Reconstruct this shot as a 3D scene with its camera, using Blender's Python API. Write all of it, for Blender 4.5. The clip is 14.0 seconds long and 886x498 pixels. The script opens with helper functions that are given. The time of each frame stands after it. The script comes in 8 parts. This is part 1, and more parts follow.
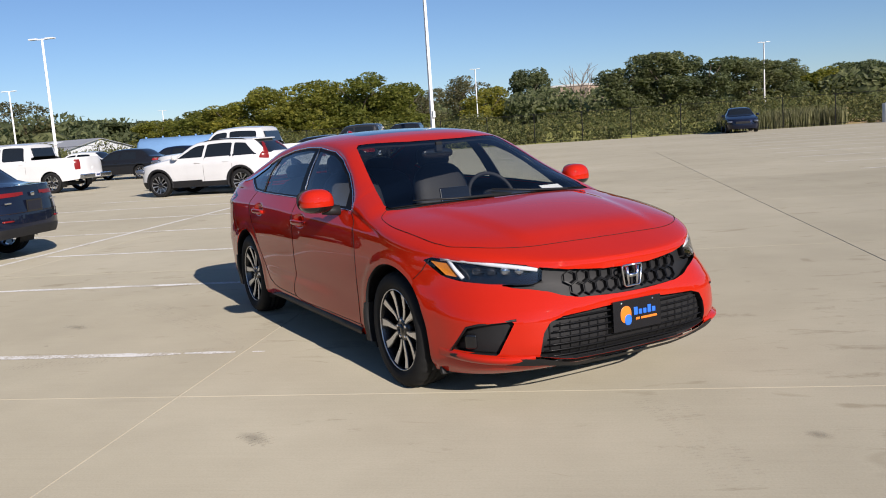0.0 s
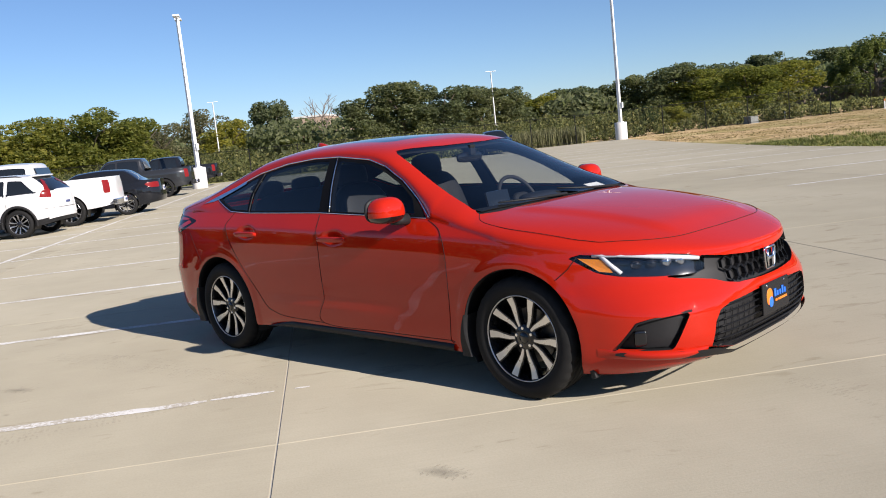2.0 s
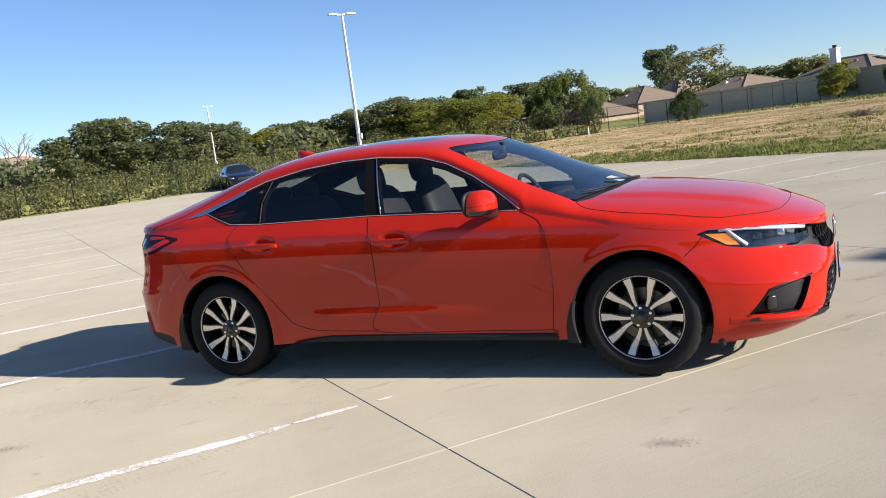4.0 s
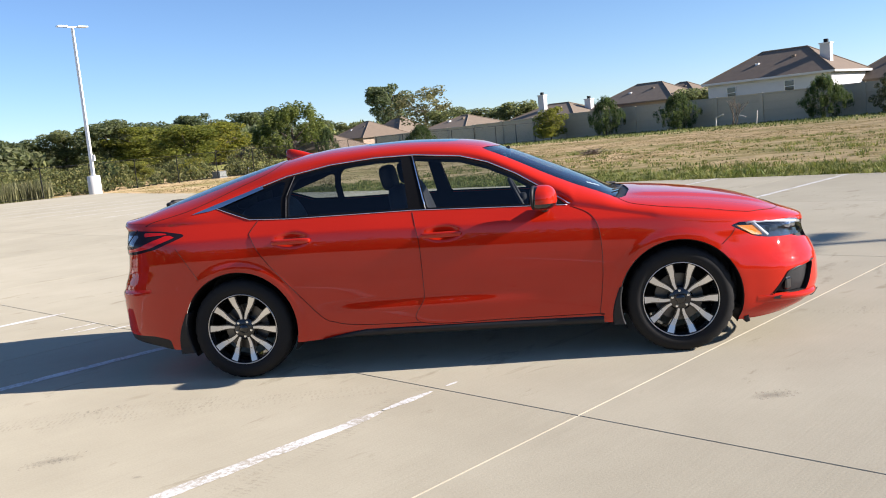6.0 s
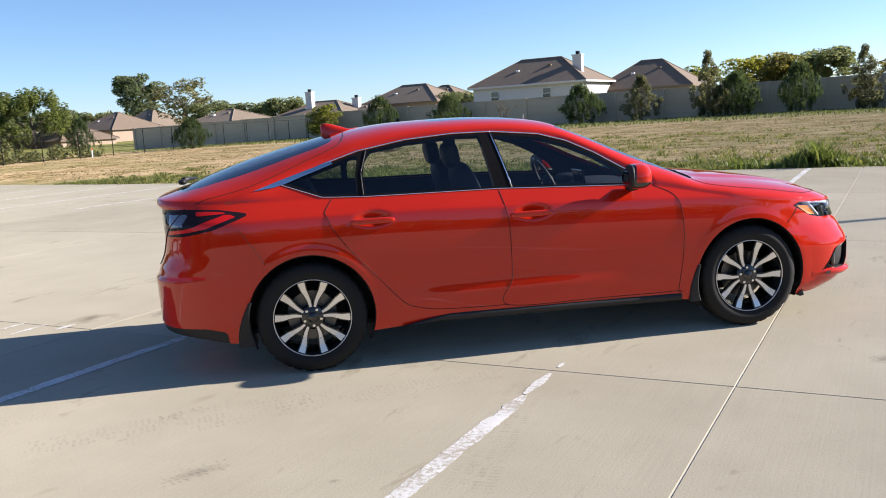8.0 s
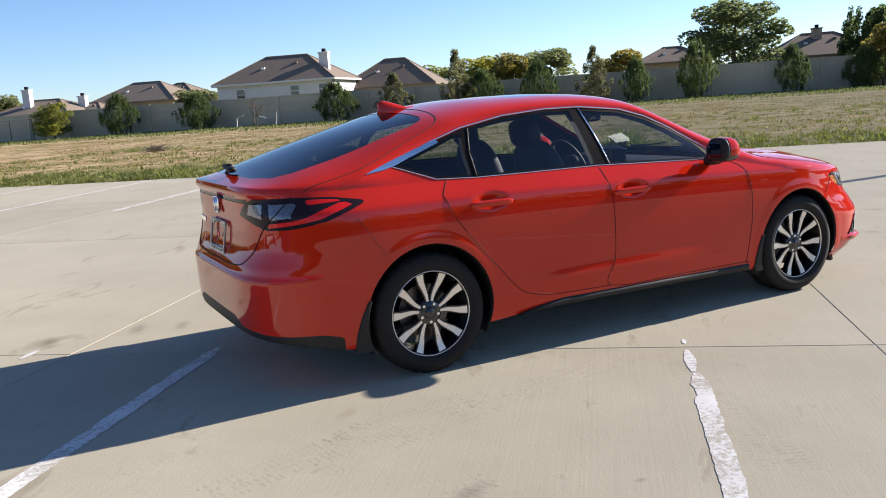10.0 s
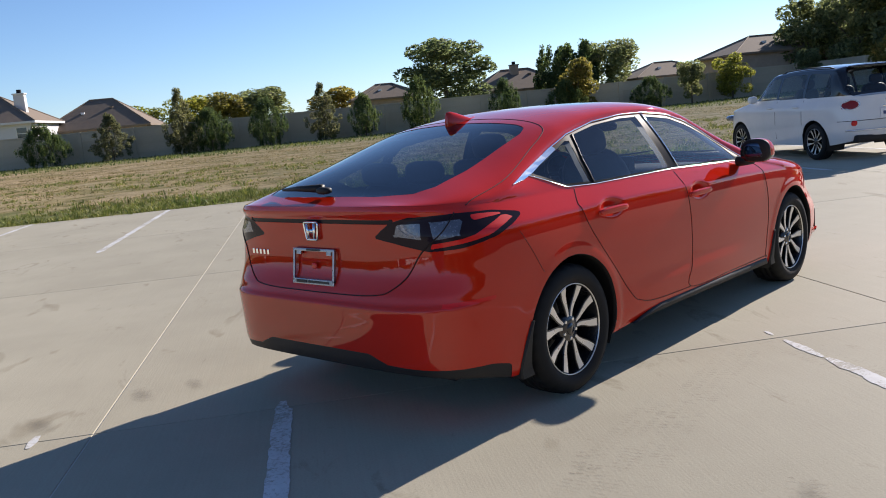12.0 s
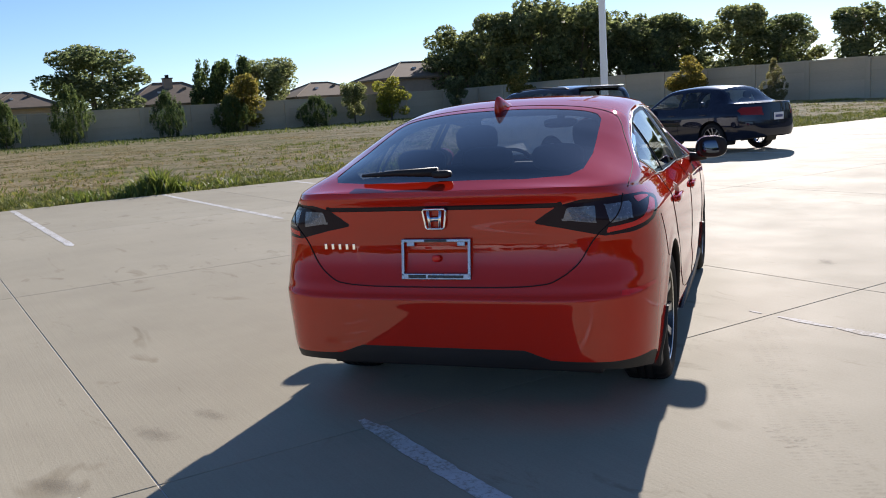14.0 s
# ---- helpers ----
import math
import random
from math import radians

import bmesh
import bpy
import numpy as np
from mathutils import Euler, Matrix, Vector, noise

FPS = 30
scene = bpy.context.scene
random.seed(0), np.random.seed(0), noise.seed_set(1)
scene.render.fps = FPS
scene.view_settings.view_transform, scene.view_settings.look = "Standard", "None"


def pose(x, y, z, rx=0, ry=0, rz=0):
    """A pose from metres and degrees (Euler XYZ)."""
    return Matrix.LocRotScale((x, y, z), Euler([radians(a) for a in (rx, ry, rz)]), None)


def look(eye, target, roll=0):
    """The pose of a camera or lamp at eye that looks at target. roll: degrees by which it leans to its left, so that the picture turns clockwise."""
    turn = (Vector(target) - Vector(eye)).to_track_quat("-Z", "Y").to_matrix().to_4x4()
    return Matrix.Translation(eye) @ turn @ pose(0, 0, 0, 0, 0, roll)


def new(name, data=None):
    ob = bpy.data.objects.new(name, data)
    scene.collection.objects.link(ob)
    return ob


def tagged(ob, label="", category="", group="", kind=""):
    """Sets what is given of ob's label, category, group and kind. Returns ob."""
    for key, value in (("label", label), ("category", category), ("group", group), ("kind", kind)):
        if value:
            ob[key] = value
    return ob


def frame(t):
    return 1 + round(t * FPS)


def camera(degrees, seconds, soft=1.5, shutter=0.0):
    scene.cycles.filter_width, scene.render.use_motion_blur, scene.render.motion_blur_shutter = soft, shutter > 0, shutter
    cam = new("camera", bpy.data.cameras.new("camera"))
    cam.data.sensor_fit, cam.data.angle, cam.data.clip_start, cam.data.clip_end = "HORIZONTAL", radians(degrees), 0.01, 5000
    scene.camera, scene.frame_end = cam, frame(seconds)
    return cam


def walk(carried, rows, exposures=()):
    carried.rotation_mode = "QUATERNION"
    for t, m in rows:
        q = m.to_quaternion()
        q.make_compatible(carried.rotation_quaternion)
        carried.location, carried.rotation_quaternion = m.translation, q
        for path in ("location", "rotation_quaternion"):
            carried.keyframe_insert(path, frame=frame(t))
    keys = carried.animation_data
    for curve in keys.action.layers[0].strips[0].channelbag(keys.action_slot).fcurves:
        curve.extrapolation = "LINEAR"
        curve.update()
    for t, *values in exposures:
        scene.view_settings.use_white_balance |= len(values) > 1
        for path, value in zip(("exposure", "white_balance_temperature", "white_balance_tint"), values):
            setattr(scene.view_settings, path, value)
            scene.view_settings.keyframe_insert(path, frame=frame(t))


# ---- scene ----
import itertools

cam = camera(54.3, 14.0, 1.0)

PATH = [
    (0, (6.956, -2.818, 1.4), (5.211, -1.881, 1.124), -3.9),
    (0.5, (6.611, -3.163, 1.38), (4.942, -2.094, 1.111), -5.1),
    (1, (6.275, -3.571, 1.378), (4.697, -2.369, 1.119), -5.2),
    (1.5, (5.912, -3.893, 1.379), (4.41, -2.598, 1.12), -5.6),
    (2, (5.507, -4.183, 1.381), (4.116, -2.769, 1.125), -6.0),
    (2.5, (5.127, -4.527, 1.387), (3.857, -3.001, 1.152), -6.8),
    (3, (4.695, -4.777, 1.378), (3.529, -3.17, 1.139), -7.6),
    (3.2, (4.525, -4.875, 1.393), (3.415, -3.229, 1.149), -7.9),
    (5.3, (2.589, -5.878, 1.384), (2.114, -3.95, 1.146), -5.5),
    (5.5, (2.438, -5.932, 1.402), (2.016, -3.992, 1.164), -5.5),
    (6, (1.953, -6.089, 1.406), (1.717, -4.119, 1.154), -5.3),
    (6.5, (1.46, -6.148, 1.396), (1.354, -4.168, 1.131), -5.1),
    (7, (0.945, -6.112, 1.403), (0.981, -4.131, 1.126), -4.3),
    (7.5, (0.433, -6.021, 1.422), (0.625, -4.051, 1.135), -3.8),
    (8, (-0.041, -5.824, 1.417), (0.285, -3.873, 1.119), -3.5),
    (8.2, (-0.236, -5.753, 1.418), (0.134, -3.811, 1.111), -3.3),
    (10.3, (-2.164, -4.61, 1.412), (-1.201, -2.889, 1.074), -3.8),
    (10.5, (-2.321, -4.47, 1.43), (-1.318, -2.772, 1.094), -3.7),
    (11, (-2.742, -4.114, 1.428), (-1.593, -2.51, 1.103), -4.0),
    (11.5, (-3.093, -3.735, 1.417), (-1.826, -2.22, 1.097), -4.7),
    (12, (-3.394, -3.294, 1.42), (-1.968, -1.925, 1.114), -5.5),
    (12.5, (-3.674, -2.825, 1.429), (-2.09, -1.643, 1.123), -6.3),
    (13, (-3.878, -2.318, 1.416), (-2.198, -1.278, 1.107), -6.2),
    (13.5, (-4.12, -1.785, 1.417), (-2.338, -0.935, 1.096), -4.6),
    (14, (-4.262, -1.281, 1.404), (-2.411, -0.597, 1.077), -3.7),
]
walk(cam, [(t, look(eye, target, roll)) for t, eye, target, roll in PATH], [(0, 0.3, 6420, 15), (1.5, 0.48, 6420, 15), (3, 0.76, 6420, 15), (6.5, 1.19, 6420, 15), (8, 1.20, 6420, 15), (10.5, 1.19, 6420, 15), (11.5, 1.15, 6420, 15), (12, 0.92, 6420, 15), (12.5, 0.88, 6420, 15), (13, 0.88, 6420, 15), (14, 0.84, 6420, 15)])

# ---- light ----
SUN_AZ, SUN_EL = radians(90.8), radians(24.8)      # clockwise from +y, above the horizon
world = bpy.data.worlds.new("sky")
scene.world = world
world.use_nodes = True
wn = world.node_tree
wn.nodes.clear()
sky = wn.nodes.new("ShaderNodeTexSky")
sky.sky_type, sky.sun_disc = "NISHITA", False
sky.sun_elevation, sky.sun_rotation = SUN_EL, SUN_AZ
sky.air_density, sky.dust_density, sky.ozone_density = 0.8, 0.1, 5.0
bg = wn.nodes.new("ShaderNodeBackground")
bg.inputs["Strength"].default_value = 0.076
wo = wn.nodes.new("ShaderNodeOutputWorld")
wn.links.new(sky.outputs[0], bg.inputs["Color"])
wn.links.new(bg.outputs[0], wo.inputs["Surface"])
sun = new("sun", bpy.data.lights.new("sun", "SUN"))
sun.data.energy, sun.data.angle, sun.data.color = 5.0, radians(0.53), (1.0, 0.93, 0.83)
sun.matrix_world = look((0, 0, 0), (-math.sin(SUN_AZ) * math.cos(SUN_EL), -math.cos(SUN_AZ) * math.cos(SUN_EL), -math.sin(SUN_EL)))
sun.location = (20, 0, 30)

# ---- lot axes: p runs along the stall stripes, q along the row ----
CA, SA = math.cos(radians(52)), math.sin(radians(52))


def L(p, q, z=0.0):
    return (p * CA - q * SA, p * SA + q * CA, z)


LOT_TURN = Matrix.Rotation(radians(52), 4, "Z")
EDGE = 14.1                                         # where the concrete ends and the field begins


def smooth(a, b, x):
    x = min(1.0, max(0.0, (x - a) / (b - a)))
    return x * x * (3 - 2 * x)


def lot_edge(q):
    """Where the concrete ends: it widens towards the lot's far corner."""
    return EDGE + 6.2 * min(1.0, max(0.0, (q - 14) / 34)) ** 1.3


def ground_z(p, q):
    """Height of the earth round the lot."""
    z = -0.03 + 0.07 * smooth(lot_edge(q), lot_edge(q) + 3, p) + 0.30 * smooth(EDGE + 4, 66, p) * smooth(75, 40, q)
    z += 0.35 * smooth(-25, -60, q) * smooth(EDGE, EDGE + 15, p)
    r = math.hypot(p, q)
    z += 1.5 * smooth(90, 260, r) + 2.5 * smooth(260, 700, r)
    return z


# ---- materials ----
def ramp(nt, fac, stops):
    n = nt.nodes.new("ShaderNodeValToRGB")
    while len(n.color_ramp.elements) < len(stops):
        n.color_ramp.elements.new(0.5)
    for e, (pos, col) in zip(n.color_ramp.elements, stops):
        e.position, e.color = pos, (*col, 1)
    nt.links.new(fac, n.inputs[0])
    return n.outputs[0]


def noise_tex(nt, scale, detail=4.0, rough=0.6, vec=None, dist=0.0):
    n = nt.nodes.new("ShaderNodeTexNoise")
    n.inputs["Scale"].default_value, n.inputs["Detail"].default_value = scale, detail
    n.inputs["Roughness"].default_value, n.inputs["Distortion"].default_value = rough, dist
    if vec:
        nt.links.new(vec, n.inputs["Vector"])
    return n.outputs[0]


def mixc(nt, a, b, fac, mode="MIX"):
    n = nt.nodes.new("ShaderNodeMix")
    n.data_type, n.blend_type = "RGBA", mode
    for sock, v in ((n.inputs[6], a), (n.inputs[7], b), (n.inputs[0], fac)):
        if isinstance(v, tuple):
            sock.default_value = (*v, 1)
        elif isinstance(v, (int, float)):
            sock.default_value = v
        else:
            nt.links.new(v, sock)
    return n.outputs[2]


def math_node(nt, op, a, b=None):
    n = nt.nodes.new("ShaderNodeMath")
    n.operation = op
    for sock, v in zip(n.inputs, (a, b)):
        if v is None:
            continue
        if isinstance(v, (int, float)):
            sock.default_value = v
        else:
            nt.links.new(v, sock)
    return n.outputs[0]


def blank(name):
    m = bpy.data.materials.new(name)
    m.use_nodes = True
    nt = m.node_tree
    return m, nt, nt.nodes["Principled BSDF"]


def world_pos(nt):
    return nt.nodes.new("ShaderNodeNewGeometry").outputs["Position"]


def bump(nt, b, height, strength, dist=0.01):
    n = nt.nodes.new("ShaderNodeBump")
    n.inputs["Strength"].default_value, n.inputs["Distance"].default_value = strength, dist
    nt.links.new(height, n.inputs["Height"])
    nt.links.new(n.outputs[0], b.inputs["Normal"])


def mat(name, col, rough=0.5, metal=0.0, var=0.12, scale=6.0, grain=60.0, relief=0.15, coat=0.0, rvar=0.12, per=0.0, spec=None):
    """A surface with two scales of change in colour and roughness, and fine relief."""
    m, nt, b = blank(name)
    vec = nt.nodes.new("ShaderNodeTexCoord").outputs["Object"]
    big, fine = noise_tex(nt, scale, 4, 0.6, vec), noise_tex(nt, grain, 3, 0.6, vec)
    dark = tuple(c * (1 - var) for c in col)
    light = tuple(min(1, c * (1 + var)) for c in col)
    c = mixc(nt, ramp(nt, big, [(0.3, dark), (0.7, light)]), ramp(nt, fine, [(0.3, dark), (0.7, light)]), 0.4)
    if per:
        rnd = nt.nodes.new("ShaderNodeObjectInfo").outputs["Random"]
        c = mixc(nt, c, ramp(nt, rnd, [(0.0, (1 - per,) * 3), (1.0, (1 + per,) * 3)]), 1.0, "MULTIPLY")
    nt.links.new(c, b.inputs["Base Color"])
    r = nt.nodes.new("ShaderNodeMapRange")
    r.inputs[3].default_value, r.inputs[4].default_value = max(0.02, rough - rvar), min(1, rough + rvar)
    nt.links.new(big, r.inputs[0])
    nt.links.new(r.outputs[0], b.inputs["Roughness"])
    b.inputs["Metallic"].default_value = metal
    b.inputs["Coat Weight"].default_value, b.inputs["Coat Roughness"].default_value = coat, 0.03
    if spec is not None:
        b.inputs["Specular IOR Level"].default_value = spec
    if relief:
        bump(nt, b, fine, relief, 0.003)
    return m


def concrete_mat():
    m, nt, b = blank("lot_concrete")
    pos = world_pos(nt)
    turn = nt.nodes.new("ShaderNodeMapping")
    turn.inputs["Rotation"].default_value = (0, 0, radians(-52))
    nt.links.new(pos, turn.inputs["Vector"])
    v = turn.outputs[0]
    big, mid, fine = noise_tex(nt, 0.16, 5, 0.62, v), noise_tex(nt, 1.1, 6, 0.65, v), noise_tex(nt, 90, 3, 0.6, v)
    c = ramp(nt, big, [(0.3, (0.385, 0.350, 0.262)), (0.52, (0.43, 0.392, 0.296)), (0.75, (0.47, 0.432, 0.332))])
    c = mixc(nt, c, ramp(nt, mid, [(0.3, (0.82, 0.81, 0.8)), (0.6, (1.0, 1.0, 1.0))]), 0.55, "MULTIPLY")
    c = mixc(nt, c, ramp(nt, fine, [(0.25, (0.8, 0.8, 0.8)), (0.6, (1.05, 1.05, 1.05))]), 0.35, "MULTIPLY")
    # broom marks across each slab
    br = nt.nodes.new("ShaderNodeMapping")
    br.inputs["Scale"].default_value = (1.2, 75, 1)
    nt.links.new(v, br.inputs["Vector"])
    broom = noise_tex(nt, 1.0, 2, 0.5, br.outputs[0])
    c = mixc(nt, c, ramp(nt, broom, [(0.3, (0.95, 0.95, 0.95)), (0.7, (1.03, 1.03, 1.03))]), 0.5, "MULTIPLY")
    # blotchy stains, longer along the slab
    st = nt.nodes.new("ShaderNodeMapping")
    st.inputs["Scale"].default_value = (0.7, 1.7, 1)
    nt.links.new(v, st.inputs["Vector"])
    stain = noise_tex(nt, 1.5, 3, 0.5, st.outputs[0], 1.2)
    c = mixc(nt, c, ramp(nt, stain, [(0.26, (0.62, 0.58, 0.52)), (0.34, (1, 1, 1))]), 0.6, "MULTIPLY")
    # dark smudges left by tyres and oil, drawn out along the stalls
    sm = nt.nodes.new("ShaderNodeMapping")
    sm.inputs["Scale"].default_value, sm.inputs["Location"].default_value = (1.3, 3.4, 1), (4.0, 9.0, 0)
    nt.links.new(v, sm.inputs["Vector"])
    smudge = math_node(nt, "MULTIPLY", noise_tex(nt, 1.25, 6, 0.72, sm.outputs[0], 0.6), ramp(nt, noise_tex(nt, 0.35, 2, 0.5, v), [(0.38, (1.25, 1.25, 1.25)), (0.62, (0.92, 0.92, 0.92))]))
    c = mixc(nt, c, ramp(nt, smudge, [(0.31, (0.58, 0.55, 0.50)), (0.41, (1, 1, 1))]), 0.55, "MULTIPLY")
    # slabs differ a little from pour to pour
    rnd = nt.nodes.new("ShaderNodeObjectInfo").outputs["Random"]
    c = mixc(nt, c, ramp(nt, rnd, [(0, (0.96, 0.96, 0.955)), (1, (1.03, 1.03, 1.03))]), 1.0, "MULTIPLY")
    nt.links.new(c, b.inputs["Base Color"])
    r = nt.nodes.new("ShaderNodeMapRange")
    r.inputs[3].default_value, r.inputs[4].default_value = 0.62, 0.88
    nt.links.new(mid, r.inputs[0])
    nt.links.new(r.outputs[0], b.inputs["Roughness"])
    b.inputs["Specular IOR Level"].default_value, b.inputs["Diffuse Roughness"].default_value = 0.08, 0.3
    h = math_node(nt, "ADD", math_node(nt, "MULTIPLY", broom, 0.6), fine)
    bump(nt, b, h, 0.22, 0.004)
    return m


def stain_mat():
    """A dark smudge that thins out towards its ragged rim."""
    m, nt, b = blank("oil_stain")
    vec = nt.nodes.new("ShaderNodeTexCoord").outputs["Object"]
    ln = nt.nodes.new("ShaderNodeVectorMath")
    ln.operation = "LENGTH"
    nt.links.new(vec, ln.inputs[0])
    rag = math_node(nt, "SUBTRACT", noise_tex(nt, 2.6, 6, 0.75, world_pos(nt)), math_node(nt, "MULTIPLY", ln.outputs["Value"], 0.75))
    rag = math_node(nt, "ADD", rag, math_node(nt, "MULTIPLY", math_node(nt, "SUBTRACT", noise_tex(nt, 24, 4, 0.7, world_pos(nt)), 0.5), 0.5))
    b.inputs["Base Color"].default_value, b.inputs["Roughness"].default_value = (0.15, 0.135, 0.115, 1), 0.9
    b.inputs["Specular IOR Level"].default_value = 0.1
    tr, mx = nt.nodes.new("ShaderNodeBsdfTransparent"), nt.nodes.new("ShaderNodeMixShader")
    nt.links.new(ramp(nt, rag, [(0.02, (0, 0, 0)), (0.45, (0.24, 0.24, 0.24))]), mx.inputs[0])
    nt.links.new(tr.outputs[0], mx.inputs[1])
    nt.links.new(b.outputs[0], mx.inputs[2])
    nt.links.new(mx.outputs[0], nt.nodes["Material Output"].inputs["Surface"])
    return m


def stripe_mat():
    """White road paint, thin and flaking so that the concrete shows through."""
    m, nt, b = blank("worn_white_paint")
    pos = world_pos(nt)
    flake = math_node(nt, "ADD", math_node(nt, "MULTIPLY", noise_tex(nt, 38, 5, 0.75, pos), 0.62), math_node(nt, "MULTIPLY", noise_tex(nt, 2.6, 3, 0.6, pos), 0.38))
    tone = ramp(nt, noise_tex(nt, 5, 4, 0.6, pos), [(0.3, (0.56, 0.555, 0.53)), (0.7, (0.72, 0.715, 0.69))])
    c = mixc(nt, (0.40, 0.365, 0.30), tone, ramp(nt, flake, [(0.42, (0, 0, 0)), (0.51, (1, 1, 1))]))
    nt.links.new(c, b.inputs["Base Color"])
    b.inputs["Roughness"].default_value, b.inputs["Specular IOR Level"].default_value, b.inputs["Diffuse Roughness"].default_value = 0.8, 0.14, 0.3
    bump(nt, b, flake, 0.3, 0.004)
    return m


def field_mat():
    """Earth and short grass: green along the concrete and the wall, dry with bare patches between."""
    m, nt, b = blank("dry_field")
    turn = nt.nodes.new("ShaderNodeMapping")
    turn.inputs["Rotation"].default_value = (0, 0, radians(-52))
    nt.links.new(world_pos(nt), turn.inputs["Vector"])
    pos = turn.outputs[0]
    sep = nt.nodes.new("ShaderNodeSeparateXYZ")
    nt.links.new(pos, sep.inputs[0])

    def step(lo, hi, v):
        r = nt.nodes.new("ShaderNodeMapRange")
        r.interpolation_type = "SMOOTHSTEP"
        r.inputs[1].default_value, r.inputs[2].default_value = lo, hi
        nt.links.new(v, r.inputs[0])
        return r.outputs[0]
    wide = nt.nodes.new("ShaderNodeMapping")
    wide.inputs["Scale"].default_value = (1.1, 0.75, 1)
    nt.links.new(pos, wide.inputs["Vector"])
    big, mid, fine = noise_tex(nt, 0.09, 5, 0.65, pos, 0.5), noise_tex(nt, 0.8, 7, 0.75, pos), noise_tex(nt, 7, 5, 0.75, pos)
    bare = noise_tex(nt, 0.62, 6, 0.68, wide.outputs[0], 0.5)
    g = ramp(nt, mid, [(0.34, (0.13, 0.16, 0.04)), (0.5, (0.24, 0.245, 0.075)), (0.64, (0.40, 0.34, 0.14))])
    d = ramp(nt, mid, [(0.34, (0.18, 0.165, 0.06)), (0.5, (0.40, 0.285, 0.135)), (0.64, (0.56, 0.41, 0.21))])
    d = mixc(nt, d, (0.66, 0.48, 0.29), ramp(nt, bare, [(0.45, (0, 0, 0)), (0.56, (0.92, 0.92, 0.92))]))
    d = mixc(nt, d, (0.16, 0.15, 0.055), ramp(nt, noise_tex(nt, 1.9, 4, 0.7, wide.outputs[0], 0.3), [(0.56, (0, 0, 0)), (0.66, (0.7, 0.7, 0.7))]))
    p = math_node(nt, "ADD", sep.outputs[0], math_node(nt, "MULTIPLY", math_node(nt, "SUBTRACT", big, 0.5), 12.0))
    band = math_node(nt, "MULTIPLY", step(15.6, 19.0, p), math_node(nt, "SUBTRACT", 1.0, step(50.0, 60.0, p)))
    band = math_node(nt, "MULTIPLY", band, math_node(nt, "ADD", 0.58, math_node(nt, "MULTIPLY", step(-14.0, 22.0, sep.outputs[1]), 0.44)))
    c = mixc(nt, g, d, math_node(nt, "MULTIPLY", band, ramp(nt, big, [(0.30, (0.35, 0.35, 0.35)), (0.52, (1, 1, 1))])))
    c = mixc(nt, c, ramp(nt, fine, [(0.3, (0.55, 0.55, 0.5)), (0.7, (1.2, 1.2, 1.15))]), 0.8, "MULTIPLY")
    nt.links.new(c, b.inputs["Base Color"])
    b.inputs["Roughness"].default_value, b.inputs["Diffuse Roughness"].default_value, b.inputs["Specular IOR Level"].default_value = 0.95, 0.8, 0.1
    bump(nt, b, fine, 0.8, 0.08)
    return m


def leaf_mat(name, a, bcol, rough=0.55, thin=0.6):
    m, nt, b = blank(name)
    geo = nt.nodes.new("ShaderNodeNewGeometry")
    obj = nt.nodes.new("ShaderNodeObjectInfo").outputs["Random"]
    c = ramp(nt, geo.outputs["Random Per Island"], [(0.0, tuple(0.6 * v for v in a)), (0.5, a), (1.0, bcol)])
    c = mixc(nt, c, ramp(nt, obj, [(0, (0.75, 0.8, 0.8)), (1, (1.2, 1.12, 1.0))]), 1.0, "MULTIPLY")
    big = noise_tex(nt, 0.7, 3, 0.6, geo.outputs["Position"])
    c = mixc(nt, c, ramp(nt, big, [(0.3, (0.7, 0.7, 0.7)), (0.7, (1.2, 1.2, 1.1))]), 0.8, "MULTIPLY")
    nt.links.new(c, b.inputs["Base Color"])
    b.inputs["Roughness"].default_value = rough
    b.inputs["Specular IOR Level"].default_value = 0.3
    tr = nt.nodes.new("ShaderNodeBsdfTranslucent")
    nt.links.new(mixc(nt, c, (1.4, 1.42, 1.12), 1.0, "MULTIPLY"), tr.inputs["Color"])
    mx = nt.nodes.new("ShaderNodeMixShader")
    mx.inputs[0].default_value = thin
    out = nt.nodes["Material Output"]
    nt.links.new(b.outputs[0], mx.inputs[1])
    nt.links.new(tr.outputs[0], mx.inputs[2])
    nt.links.new(mx.outputs[0], out.inputs["Surface"])
    return m


M_CONC, M_FIELD = concrete_mat(), field_mat()
M_STAIN = stain_mat()
M_JOINT = mat("joint_sealant", (0.50, 0.48, 0.43), 0.8, var=0.25, scale=2, grain=30)
M_STRIPE = stripe_mat()
M_GALV = mat("white_pole_paint", (0.78, 0.78, 0.77), 0.45, var=0.05, scale=1.5, grain=30)
M_BASE = mat("pole_base_concrete", (0.62, 0.61, 0.58), 0.8, var=0.1, scale=2)
M_WALL = mat("precast_wall", (0.47, 0.405, 0.30), 0.9, var=0.12, scale=0.6, grain=14, relief=0.5, per=0.05)
M_ROOF = mat("brown_shingle", (0.17, 0.128, 0.092), 0.9, var=0.18, scale=1.5, grain=22, relief=0.5)
M_ROOF2 = mat("tan_shingle", (0.19, 0.148, 0.108), 0.9, var=0.18, scale=1.5, grain=22, relief=0.5)
M_SIDING = mat("pale_siding", (0.52, 0.52, 0.52), 0.8, var=0.06, scale=1, grain=12)
M_BRICKW = mat("tan_brick_wall", (0.36, 0.27, 0.20), 0.9, var=0.15, scale=2, grain=18, relief=0.4)
M_WHITE = mat("white_trim", (0.62, 0.61, 0.58), 0.6, var=0.05)
